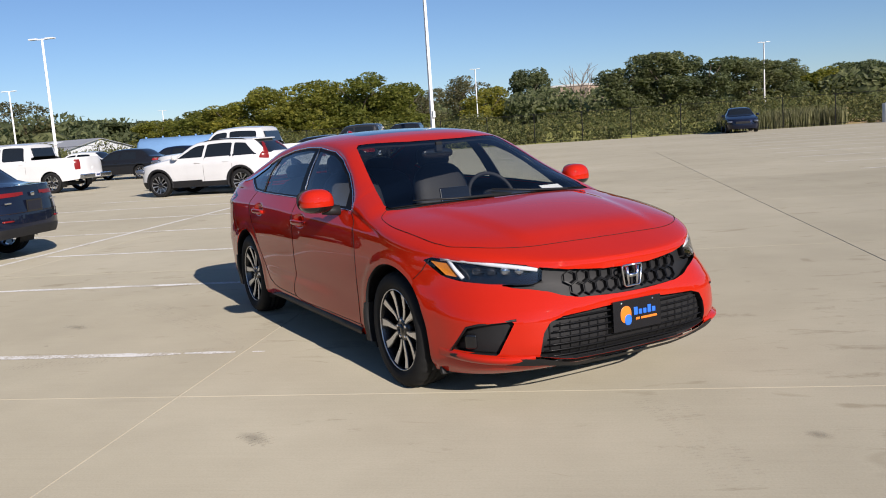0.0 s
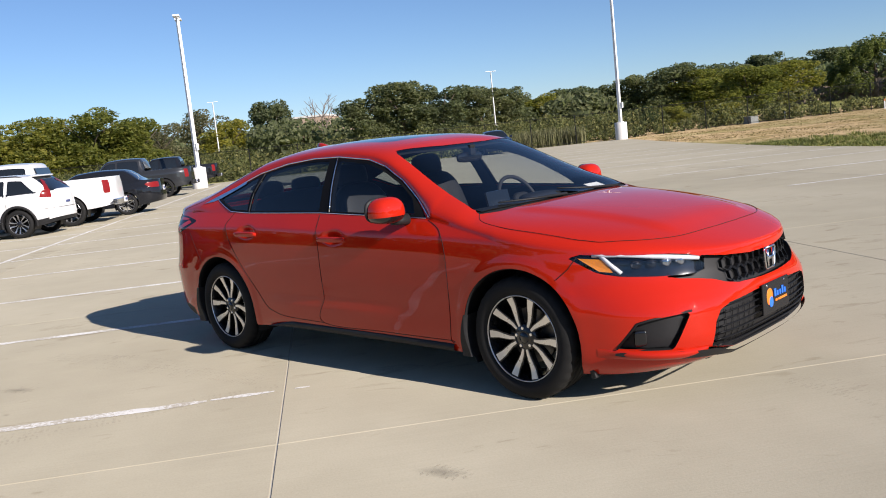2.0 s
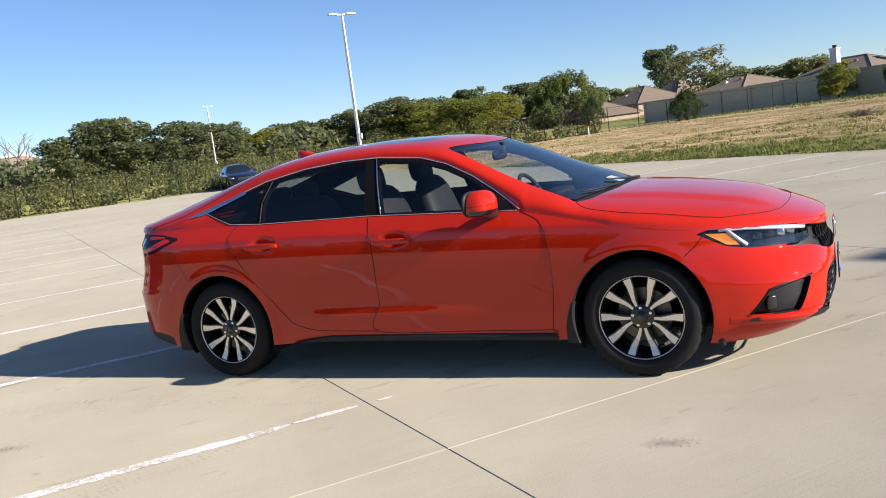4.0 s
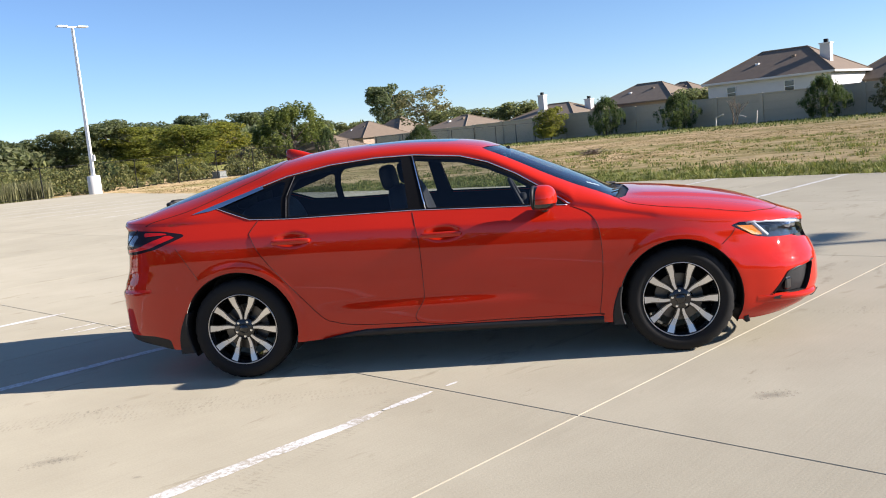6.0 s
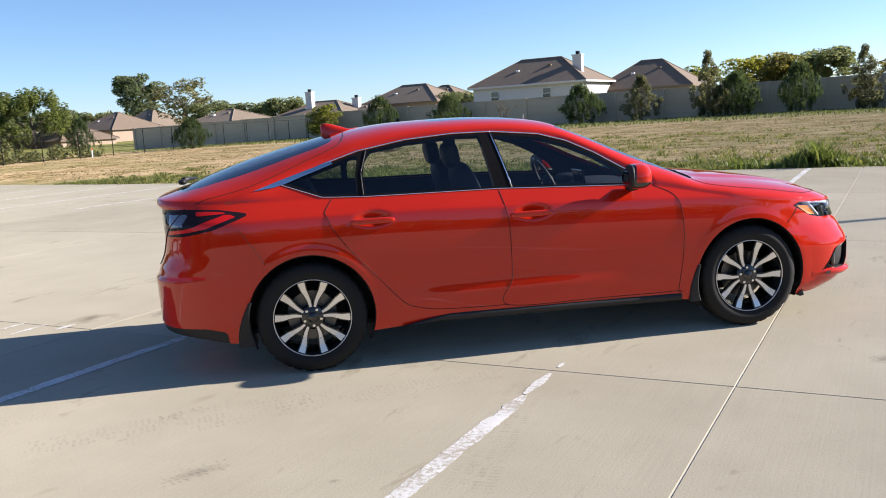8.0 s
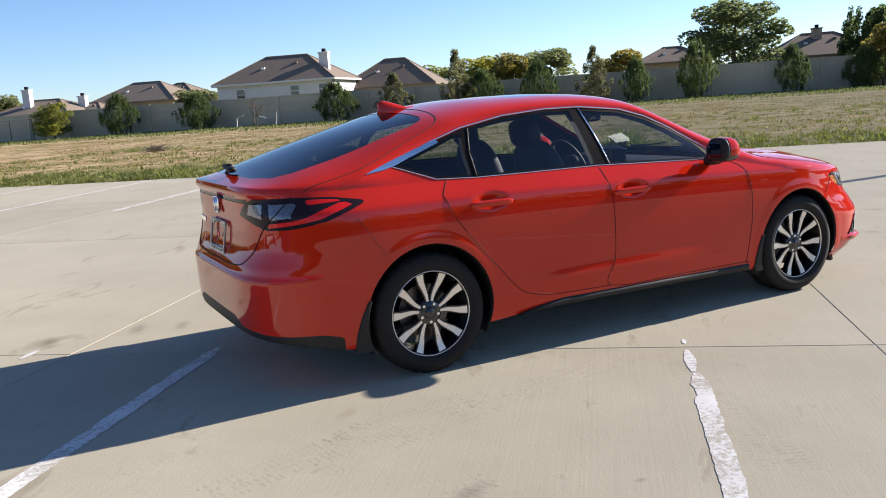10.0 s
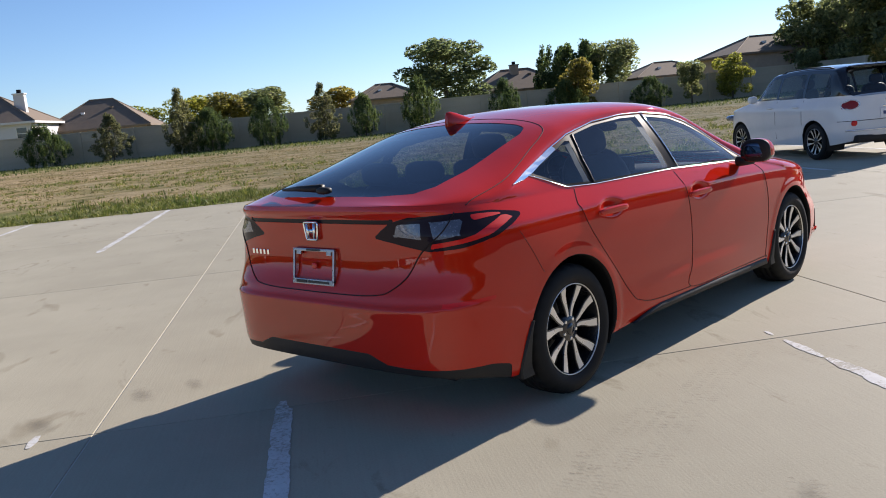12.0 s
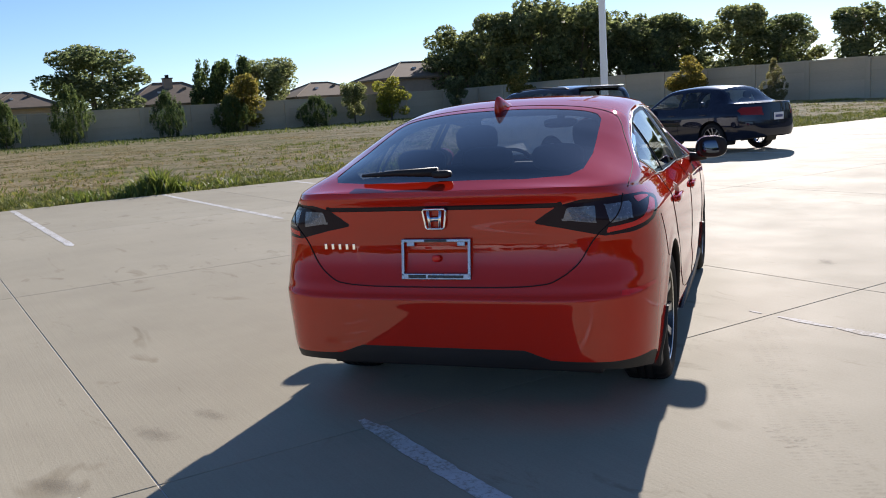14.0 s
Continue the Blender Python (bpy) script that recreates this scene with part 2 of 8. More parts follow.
M_BARK = mat("bark", (0.12, 0.095, 0.07), 0.95, var=0.3, scale=3, grain=25, relief=0.8)
M_LEAF = [leaf_mat("oak_leaves", (0.165, 0.195, 0.105), (0.29, 0.31, 0.175)),
          leaf_mat("elm_leaves", (0.215, 0.235, 0.052), (0.37, 0.34, 0.08)),
          leaf_mat("cedar_leaves", (0.075, 0.115, 0.05), (0.15, 0.18, 0.08), 0.8),
          leaf_mat("yellow_leaves", (0.19, 0.175, 0.05), (0.31, 0.245, 0.085)),
          leaf_mat("grey_green_leaves", (0.15, 0.155, 0.09), (0.25, 0.235, 0.145))]
M_GRASS = leaf_mat("grass_blades", (0.13, 0.165, 0.05), (0.27, 0.265, 0.10), 0.8, 0.25)
M_REED = leaf_mat("reed_blades", (0.22, 0.215, 0.10), (0.38, 0.335, 0.19), 0.8, 0.3)
M_STRAW = leaf_mat("straw_blades", (0.27, 0.21, 0.10), (0.42, 0.32, 0.16), 0.8, 0.25)
M_WEED = leaf_mat("weed_blades", (0.17, 0.225, 0.055), (0.34, 0.35, 0.11), 0.6, 0.3)
M_SCRUB = leaf_mat("scrub_leaves", (0.12, 0.14, 0.05), (0.23, 0.22, 0.09), 0.6, 0.4)
M_STEEL = mat("dark_fence_steel", (0.012, 0.012, 0.013), 0.75, 0.0, spec=0.15)
M_SHEET = mat("white_sheet_metal", (0.72, 0.74, 0.76), 0.5, var=0.04, scale=0.4)


# ---- mesh helpers ----
def link(name, me, parent=None, label="", material=None, smooth_it=False):
    if material is not None:
        me.materials.append(material)
    if smooth_it:
        me.shade_smooth()
    ob = new(name, me)
    if parent is not None:
        ob.parent = parent
    if label:
        ob["label"] = label
    return ob


def raw(name, verts, faces, material=None, parent=None, label="", smooth_it=False):
    me = bpy.data.meshes.new(name)
    me.from_pydata(verts, [], faces)
    me.update()
    return link(name, me, parent, label, material, smooth_it)


def part(name, bm, material, parent=None, label="", smooth_it=False):
    me = bpy.data.meshes.new(name)
    bm.to_mesh(me)
    bm.free()
    return link(name, me, parent, label, material, smooth_it)


def root(name, m, label, category, group="", kind=""):
    ob = new(name)
    ob.matrix_world = m
    return tagged(ob, label, category, group, kind)


def add_box(bm, c, s, turn=None, bevel=0.0):
    m = Matrix.Translation(c) @ (turn or Matrix()) @ Matrix.Diagonal((*s, 1))
    r = bmesh.ops.create_cube(bm, size=1, matrix=m)
    if bevel:
        edges = {e for v in r["verts"] for e in v.link_edges}
        bmesh.ops.bevel(bm, geom=list(edges), offset=bevel, segments=2, affect="EDGES", profile=0.6)
    return r["verts"]


def box_part(name, c, s, material, parent, label="", bevel=0.01, turn=None):
    bm = bmesh.new()
    add_box(bm, c, s, turn, bevel)
    return part(name, bm, material, parent, label)


def tube(bm, pts, radii, seg=8, cap=True):
    """A tapered tube along points."""
    rings = []
    pts = [Vector(p) for p in pts]
    for i, p in enumerate(pts):
        d = (pts[min(i + 1, len(pts) - 1)] - pts[max(i - 1, 0)]).normalized()
        a = d.orthogonal().normalized() if i == 0 else (a - d * a.dot(d)).normalized()
        b = d.cross(a)
        r = radii[i] if isinstance(radii, (list, tuple)) else radii
        rings.append([bm.verts.new(p + r * (math.cos(k * 2 * math.pi / seg) * a + math.sin(k * 2 * math.pi / seg) * b)) for k in range(seg)])
    for r0, r1 in zip(rings, rings[1:]):
        for k in range(seg):
            bm.faces.new((r0[k], r0[(k + 1) % seg], r1[(k + 1) % seg], r1[k]))
    if cap:
        bm.faces.new(rings[0][::-1]), bm.faces.new(rings[-1])


def lathe(bm, prof, seg=32, m=None):
    """Turn a profile of (radius, along) pairs round the y axis."""
    rings = []
    for r, y in prof:
        rings.append([bm.verts.new((m or Matrix()) @ Vector((r * math.cos(k * 2 * math.pi / seg), y, r * math.sin(k * 2 * math.pi / seg)))) for k in range(seg)])
    for r0, r1 in zip(rings, rings[1:]):
        for k in range(seg):
            bm.faces.new((r0[k], r0[(k + 1) % seg], r1[(k + 1) % seg], r1[k]))
    return rings

# ---- ground and field ----
def build_ground():
    rs = [0, 6, 12, 13, 14, 15, 16, 18, 21, 25, 30, 36, 43, 51, 60, 70, 82, 96, 115, 140, 180, 240, 320, 450, 700, 1200, 2400]
    ax = sorted({-r for r in rs} | set(rs))
    verts = [Vector(L(p, q, ground_z(p, q))) for p in ax for q in ax]
    n = len(ax)
    faces = [(i * n + j, (i + 1) * n + j, (i + 1) * n + j + 1, i * n + j + 1) for i in range(n - 1) for j in range(n - 1)]
    tagged(raw("ground", verts, faces, M_FIELD, smooth_it=True), "dry grassy earth of the field round the concrete lot", "ground", kind="structure")


SLAB = 4.69
P0, Q0 = -0.27, -2.81                                # a crossing of two joints


def slab_mesh(w, d, name):
    bm = bmesh.new()
    add_box(bm, (0, 0, -0.05), (w - 0.006, d - 0.006, 0.1))
    top = [e for e in bm.edges if all(v.co.z > -0.01 for v in e.verts)]
    bmesh.ops.bevel(bm, geom=top, offset=0.003, segments=1, affect="EDGES")
    me = bpy.data.meshes.new(name)
    bm.to_mesh(me)
    bm.free()
    me.materials.append(M_CONC)
    return me


def build_lot():
    lot = tagged(new("pavement"), "sunlit tan concrete parking lot cast in large slabs", "parking lot", kind="structure")
    cuts = [P0 + i * SLAB for i in range(-13, 1)] + [4.59, 9.20, P0 + 3 * SLAB]
    kinds = {}
    near, far = [], []
    for i in range(-13, 3):
        for j in range(-12, 11):
            a, b = cuts[i + 13], cuts[i + 14]
            (near if -4 <= i and -6 <= j < 6 else far).append(((a + b) / 2, Q0 + (j + 0.5) * SLAB, round(b - a, 3)))
    for p, q, wide in near:
        if wide not in kinds:
            kinds[wide] = slab_mesh(wide, SLAB, "slab")
        ob = new("slab", kinds[wide])
        ob.matrix_world = Matrix.Translation(L(p, q, 0)) @ LOT_TURN
        ob.parent = lot
    verts, faces = [], []
    h = SLAB / 2 - 0.0035
    for p, q, wide in far:
        k = len(verts)
        verts += [L(p + a * (wide / 2 - 0.0035), q + b * h, 0) for a, b in ((-1, -1), (1, -1), (1, 1), (-1, 1))]
        faces.append((k, k + 1, k + 2, k + 3))
    ob = raw("outer_slabs", verts, faces, M_CONC, lot)
    ob["kind"] = "stuff"
    # joint bed under the slabs
    pa, pb, qa, qb = P0 - 13 * SLAB, P0 + 3 * SLAB, Q0 - 12 * SLAB, Q0 + 11 * SLAB
    bm = bmesh.new()
    add_box(bm, L((pa + pb) / 2, (qa + qb) / 2, -0.012), (pb - pa, qb - qa, 0.016), LOT_TURN)
    part("joint_filler", bm, M_JOINT, lot, "pale joint sealant between slabs")
    # kerbless strip at the field's edge
    verts, faces = [], []
    for j in range(-12, 11):
        qa, qb = Q0 + j * SLAB + 0.0035, Q0 + (j + 1) * SLAB - 0.0035
        i = len(verts)
        for q in (qa, qb):
            verts += [L(pb + 0.0035, q, 0.0), L(lot_edge(q), q, 0.0), L(lot_edge(q), q, -0.12)]
        faces += [(i, i + 1, i + 4, i + 3), (i + 1, i + 2, i + 5, i + 4)]
    raw("edge_strip", verts, faces, M_CONC, lot)


def stripe(p0, p1, q, w=0.1, seed=0, worn=0.0, group="stall stripes"):
    """A painted stripe with ragged edges that narrow where the paint has flaked away."""
    n = max(4, int(abs(p1 - p0) / 0.025))
    verts, faces = [], []
    for k in range(n + 1):
        p = p0 + (p1 - p0) * k / n
        s = seed * 7.3
        ea = 0.005 * noise.noise(Vector((p * 9, s, 0))) + 0.006 * noise.noise(Vector((p * 31, s, 1)))
        eb = 0.005 * noise.noise(Vector((p * 9, s, 5))) + 0.006 * noise.noise(Vector((p * 31, s, 6)))
        bite = max(0, noise.noise(Vector((p * 3.1, s, 9))) - 0.15) * 0.06 * worn + max(0, noise.noise(Vector((p * 13, s, 11))) - 0.25) * 0.04 * worn
        side = noise.noise(Vector((p * 1.3, s, 13)))
        a, b = q - w / 2 + worn * ea + (bite if side > 0 else 0), q + w / 2 + worn * eb - (bite if side <= 0 else 0)
        fade = min(1, min(k, n - k) / 6)
        a, b = q + (a - q) * (0.35 + 0.65 * fade), q + (b - q) * (0.35 + 0.65 * fade)
        if b - a < 0.012:
            a, b = (a + b) / 2 - 0.006, (a + b) / 2 + 0.006
        i = len(verts)
        verts += [L(p, a, 0.0025), L(p, b, 0.0025)]
        if k:
            faces.append((i - 2, i - 1, i + 1, i) if p1 > p0 else (i - 2, i, i + 1, i - 1))
    ob = raw("stall_stripe", verts, faces, M_STRIPE)
    return tagged(ob, "worn white painted stall stripe on the concrete", "parking stripe", group)


def line_q(p, q0, q1, w=0.1, seed=0):
    rng = random.Random(seed)
    n = int(abs(q1 - q0) / 0.3)
    verts, faces = [], []
    for k in range(n + 1):
        q = q0 + (q1 - q0) * k / n
        verts += [L(p - w / 2 + rng.uniform(-0.006, 0.006), q, 0.0035), L(p + w / 2 + rng.uniform(-0.006, 0.006), q, 0.0035)]
        if k:
            i = 2 * k
            faces.append((i - 2, i - 1, i + 1, i))
    tagged(raw("row_line", verts, faces, M_STRIPE), "long white painted line between two rows of stalls", "parking line", kind="")


STALL, S0 = 2.74, -1.86


def build_markings():
    for k in range(-8, 18):
        q = S0 + k * STALL
        if k == 0:                                   # flaked to scraps near its end
            for n, (a, b) in enumerate(((-0.12, -0.21), (-0.33, -0.70), (-0.72, -5.55))):
                stripe(a, b, q + (0.012 if n < 2 else 0), (0.045, 0.062, 0.092)[n], k + 50 + 7 * n, 1.0)
        else:
            stripe(-0.17, -5.55, q + (0.05 if k == 1 else 0), 0.1, k + 50, 1.0 if k == 1 else 0.5)
        stripe(-5.65, -11.1, q, 0.1, k + 90, 0.4)
    for k in range(-9, 16):
        q = S0 + 0.03 + k * STALL
        stripe(7.65, EDGE - 0.05, q, 0.1, k + 150, 0.7)
    for k in range(2, 16):
        q = S0 + k * STALL
        stripe(-19.0, -24.5, q, 0.1, k + 190, 0.3)
        stripe(-24.6, -30.0, q, 0.1, k + 220, 0.3)
    line_q(-5.6, -24, 44, 0.1, 3)
    mark = tagged(new("painted_marking"), "worn white painted stall marking, plain bars", "parking marking")
    for n, (a, b, q, w) in enumerate(((-0.60, -0.25, 2.66, 0.05), (-0.58, -0.24, 2.41, 0.05), (-0.36, -0.18, 2.17, 0.07))):
        bar = stripe(a, b, q, w, 300 + n, 1.0)
        for key in ("category", "group", "label", "kind"):
            if key in bar:
                del bar[key]
        bar.name, bar.parent = "bar", mark


# ---- precast wall along the field ----
WALL_P, WALL_Q, WALL_H = 66.5, -46.0, 2.4


def build_wall():
    wall = tagged(new("wall_north"), "tan precast concrete boundary wall with posts, in shade", "wall", kind="structure")
    panel = bmesh.new()
    add_box(panel, (0, 0, 0), (1, 1, 1), None, 0.0)
    me = bpy.data.meshes.new("panel")
    panel.to_mesh(me)
    panel.free()
    me.materials.append(M_WALL)
    runs = [[L(WALL_P, q) for q in np.arange(74, WALL_Q - 0.1, -4.0)], [L(p, WALL_Q) for p in np.arange(WALL_P, -42, -4.0)]]
    for run in runs:
        for a, b in zip(run, run[1:]):
            a, b = Vector(a), Vector(b)
            mid, d = (a + b) / 2, (b - a)
            pa = (mid.x * CA + mid.y * SA, -mid.x * SA + mid.y * CA)
            z = ground_z(*pa)
            turn = Matrix.Rotation(math.atan2(d.y, d.x), 4, "Z")
            boards = [("panel", (mid.x, mid.y, z - 0.2 + 0.62 * (k + 0.5)), (d.length - 0.3, 0.12, 0.606)) for k in range(4)]
            for nm, c, s in (*boards, ("backing", (mid.x, mid.y, z + WALL_H / 2 - 0.1), (d.length - 0.3, 0.07, WALL_H)), ("post", (a.x, a.y, z + WALL_H / 2 - 0.05), (0.34, 0.3, WALL_H + 0.1)),
                             ("cap", (mid.x, mid.y, z + WALL_H - 0.06), (d.length - 0.3, 0.2, 0.1))):
                ob = new(nm, me)
                ob.matrix_world = Matrix.Translation(c) @ turn @ Matrix.Diagonal((*s, 1))
                ob.parent = wall


# ---- light poles ----
def build_poles():
    def pole(x, y, height, head_turn, base=1.12):
        r = root("light_pole", Matrix.Translation((x, y, 0)), "tall white square parking-lot light pole on a round concrete base", "light pole", "parking lot light poles")
        bm = bmesh.new()
        lathe(bm, [(0.0, base), (0.37, base), (0.395, base - 0.03), (0.395, -0.1)], 20, Matrix.Rotation(radians(90), 4, "X"))
        part("base", bm, M_BASE, r, "painted concrete pole base", True)
        bm = bmesh.new()
        tube(bm, [(0, 0, base - 0.02), (0, 0, height)], [0.13, 0.095], 4)
        part("shaft", bm, M_GALV, r)
        box_part("base_plate", (0, 0, base + 0.02), (0.34, 0.34, 0.04), M_GALV, r)
        box_part("control_box", (0.16, 0.0, base + 1.1), (0.2, 0.14, 0.36), M_GALV, r, "small white electrical box")
        t = Matrix.Rotation(head_turn, 4, "Z")
        for s in (-1, 1):
            box_part("arm", t @ Vector((s * 0.2, 0, height - 0.03)), (0.4, 0.08, 0.08), M_GALV, r, turn=t)
            box_part("lamp_head", t @ Vector((s * 0.62, 0, height)), (0.62, 0.34, 0.09), M_GALV, r, "flat white LED lamp head", 0.02, turn=t)
    for x, y, h, a in POLES:
        pole(x, y, h, radians(a))


POLES = [(-36.3, 20.3, 9.0, 146), (-25.5, 45.0, 10.2, 52), (-132, 81, 11.8, 52), (-92, 111, 11.6, 52), (-186, 35, 9.2, 52), (-58.3, 2.6, 9.2, 52), (-109, 2.5, 9.2, 52), (20.3, 2.7, 7.3, 52)]
FENCE_Q = 49.3


def build_stains():
    """Smudges and oil spots on the slabs."""
    me = bpy.data.meshes.new("stain")
    me.from_pydata([(-1, -1, 0), (1, -1, 0), (1, 1, 0), (-1, 1, 0)], [], [(0, 1, 2, 3)])
    me.materials.append(M_STAIN)
    for x, y, a, b, turn in ((4.58, 0.21, 0.10, 0.07, 20), (3.02, -1.79, 0.20, 0.09, 10), (-0.56, -2.21, 0.24, 0.10, 22), (0.02, -2.48, 0.05, 0.03, 10), (-1.75, 1.36, 0.26, 0.10, 80), (-1.18, 1.32, 0.30, 0.11, 70),
                             (-0.91, 1.21, 0.24, 0.09, 70)):
        ob = new("oil_stain", me)
        ob.matrix_world = pose(x, y, 0.0016, 0, 0, turn) @ Matrix.Diagonal((a, b, 1, 1))
        tagged(ob, "faint dark oil smudge on the concrete", "stain", "stains on the concrete")


def build_tyre_prints():
    """Faint tread prints: long ones that a turning car has left, and short darker patches where one stood."""
    def print_mat(name, strength):
        m, nt, b = blank(name)
        b.inputs["Base Color"].default_value, b.inputs["Roughness"].default_value = (0.19, 0.17, 0.14, 1), 0.9
        b.inputs["Specular IOR Level"].default_value = 0.1
        tr, mx = nt.nodes.new("ShaderNodeBsdfTransparent"), nt.nodes.new("ShaderNodeMixShader")
        nt.links.new(ramp(nt, noise_tex(nt, 4.0, 5, 0.7, world_pos(nt)), [(0.38, (0, 0, 0)), (0.66, (strength,) * 3)]), mx.inputs[0])
        nt.links.new(tr.outputs[0], mx.inputs[1])
        nt.links.new(b.outputs[0], mx.inputs[2])
        nt.links.new(mx.outputs[0], nt.nodes["Material Output"].inputs["Surface"])
        return m
    faint, dark = print_mat("faint_tyre_print", 0.10), print_mat("tyre_print", 0.20)
    rng = random.Random(23)
    heaps = {faint.name: ([], []), dark.name: ([], [])}
    for x0, y0, x1, y1, bend, wide, m in ((-1.40, -1.66, 0.25, -1.30, 0.05, 0.085, faint), (-0.95, -1.66, 0.98, -1.27, 0.03, 0.085, faint), (0.50, -2.75, 1.22, -1.35, 0.03, 0.085, faint),
                                          (3.75, 0.02, 4.75, -0.42, 0.04, 0.085, faint), (-0.70, -2.27, -0.42, -2.15, 0.01, 0.055, dark), (-0.82, -1.45, -0.60, -1.36, 0.01, 0.05, dark),
                                          (2.92, -1.80, 3.14, -1.76, 0.0, 0.05, dark), (-1.66, -1.23, -1.40, -1.15, 0.01, 0.05, faint)):
        verts, faces = heaps[m.name]
        a, c = Vector((x0, y0, 0)), Vector((x1, y1, 0))
        d = (c - a).normalized()
        n = Vector((-d.y, d.x, 0))
        steps = int((c - a).length / 0.03)
        for k in range(steps):
            t = (k + 0.5) / steps
            p = a + (c - a) * t + n * bend * math.sin(math.pi * t)
            for lane in (-1, -0.34, 0.34, 1):
                if rng.random() < 0.22:
                    continue
                q, i = p + n * (lane * wide) + d * (0.014 if lane > 0 else 0) + d * rng.uniform(-0.004, 0.004), len(verts)
                u, v = d * rng.uniform(0.005, 0.009) + n * (0.006 if lane > 0 else -0.006), n * wide * rng.uniform(0.18, 0.28)
                verts += [tuple(q + s1 * u + s2 * v + Vector((0, 0, 0.0014))) for s1, s2 in ((-1, -1), (1, -1), (1, 1), (-1, 1))]
                faces.append((i, i + 1, i + 2, i + 3))
    tagged(raw("tyre_tracks", *heaps[faint.name], faint), "faint tyre tracks across the concrete", "tyre marks", kind="stuff")
    tagged(raw("tread_prints", *heaps[dark.name], dark), "short dark tyre tread prints on the concrete", "tyre marks", kind="stuff")


build_ground()
build_lot()
build_tyre_prints()
build_stains()
build_markings()
build_wall()
build_poles()

# ---- car bodies: a wall swept round the plan and a top laid over it ----
def curve(points):
    """A smooth function through (x, value) pairs, without overshoot."""
    xs, ys = [p[0] for p in points], [p[1] for p in points]
    n = len(xs)
    d = [(ys[i + 1] - ys[i]) / (xs[i + 1] - xs[i]) for i in range(n - 1)]
    m = [d[0]] + [0 if d[i - 1] * d[i] <= 0 else 2 * d[i - 1] * d[i] / (d[i - 1] + d[i]) for i in range(1, n - 1)] + [d[-1]]

    def f(x):
        if x <= xs[0]:
            return ys[0]
        if x >= xs[-1]:
            return ys[-1]
        i = 0
        while xs[i + 1] < x:
            i += 1
        h = xs[i + 1] - xs[i]
        t = (x - xs[i]) / h
        return (ys[i] * (1 + 2 * t) * (1 - t) ** 2 + m[i] * h * t * (1 - t) ** 2 + ys[i + 1] * t * t * (3 - 2 * t) + m[i + 1] * h * t * t * (t - 1))
    return f


HATCH = dict(
    nose=curve([(0.17, 3.50), (0.22, 3.60), (0.28, 3.655), (0.36, 3.675), (0.50, 3.672), (0.58, 3.655), (0.64, 3.642), (0.70, 3.640), (0.72, 3.632), (0.76, 3.60)]),
    tail=curve([(0.24, -0.84), (0.285, -0.885), (0.36, -0.902), (0.54, -0.906), (0.590, -0.908), (0.598, -0.905), (0.605, -0.896), (0.65, -0.879), (0.69, -0.861), (0.74, -0.844), (0.80, -0.835), (0.83, -0.833), (0.93, -0.838), (0.985, -0.842), (1.02, -0.868), (1.05, -0.862)]),
    half=curve([(0.16, 0.83), (0.24, 0.870), (0.33, 0.882), (0.42, 0.888), (0.50, 0.894), (0.58, 0.898), (0.66, 0.8985), (0.72, 0.8962), (0.76, 0.8932), (0.80, 0.8892), (0.842, 0.8832), (0.854, 0.880), (0.866, 0.872), (0.90, 0.848), (0.95, 0.811), (1.0, 0.776), (1.05, 0.742)]),
    crease=curve([(-0.9, 0.056), (0.2, 0.056), (1.4, 0.026), (2.1, 0.006), (2.8, -0.03), (3.4, -0.06)]),
    bottom=curve([(-0.9, 0.300), (-0.8, 0.280), (-0.7, 0.258), (-0.45, 0.21), (0.35, 0.215), (0.7, 0.235), (2.2, 0.215), (3.1, 0.165), (3.4, 0.175), (3.7, 0.215)]),
    shoulder=curve([(-0.87, 1.048), (-0.8, 1.036), (-0.6, 1.022), (-0.3, 1.012), (0.1, 1.004), (0.5, 0.994), (1.15, 0.984), (1.5, 0.970), (2.1, 0.938), (2.4, 0.882), (2.7, 0.820), (3.05, 0.768), (3.3, 0.745), (3.55, 0.726), (3.66, 0.712)]),
    centre=curve([(-0.87, 1.048), (-0.72, 1.095), (-0.62, 1.135), (-0.38, 1.215), (0.0, 1.315), (0.3, 1.377), (0.63, 1.413), (1.0, 1.421), (1.3, 1.408), (1.55, 1.375), (1.75, 1.305), (2.0, 1.195), (2.3, 1.055), (2.46, 0.975), (2.55, 0.962), (2.82, 0.934), (3.21, 0.868), (3.4, 0.812), (3.55, 0.756), (3.66, 0.712)]),
    rail_z=curve([(-0.30, 1.050), (-0.2, 1.080), (-0.12, 1.106), (0.18, 1.214), (0.34, 1.262), (0.63, 1.310), (0.92, 1.329), (1.17, 1.326), (1.46, 1.294), (1.63, 1.243), (1.80, 1.158), (1.97, 1.05), (2.15, 0.929)]),
    rail_y=curve([(-0.30, 0.795), (-0.12, 0.745), (0.18, 0.682), (0.63, 0.634), (1.17, 0.624), (1.46, 0.628), (1.8, 0.685), (2.0, 0.755), (2.15, 0.838)]),
    crown=curve([(-0.8, 1.9), (-0.2, 2.0), (0.3, 2.3), (1.4, 2.4), (2.1, 2.3), (2.6, 2.55), (3.2, 2.5), (3.6, 2.2)]),
    nose_power=curve([(0.30, 3.6), (0.45, 3.5), (0.54, 3.0), (0.62, 2.6), (0.70, 2.45), (0.76, 2.45)]),
    join=(2.60, 0.10), power=(2.9, 5.2), base=(0.60,))


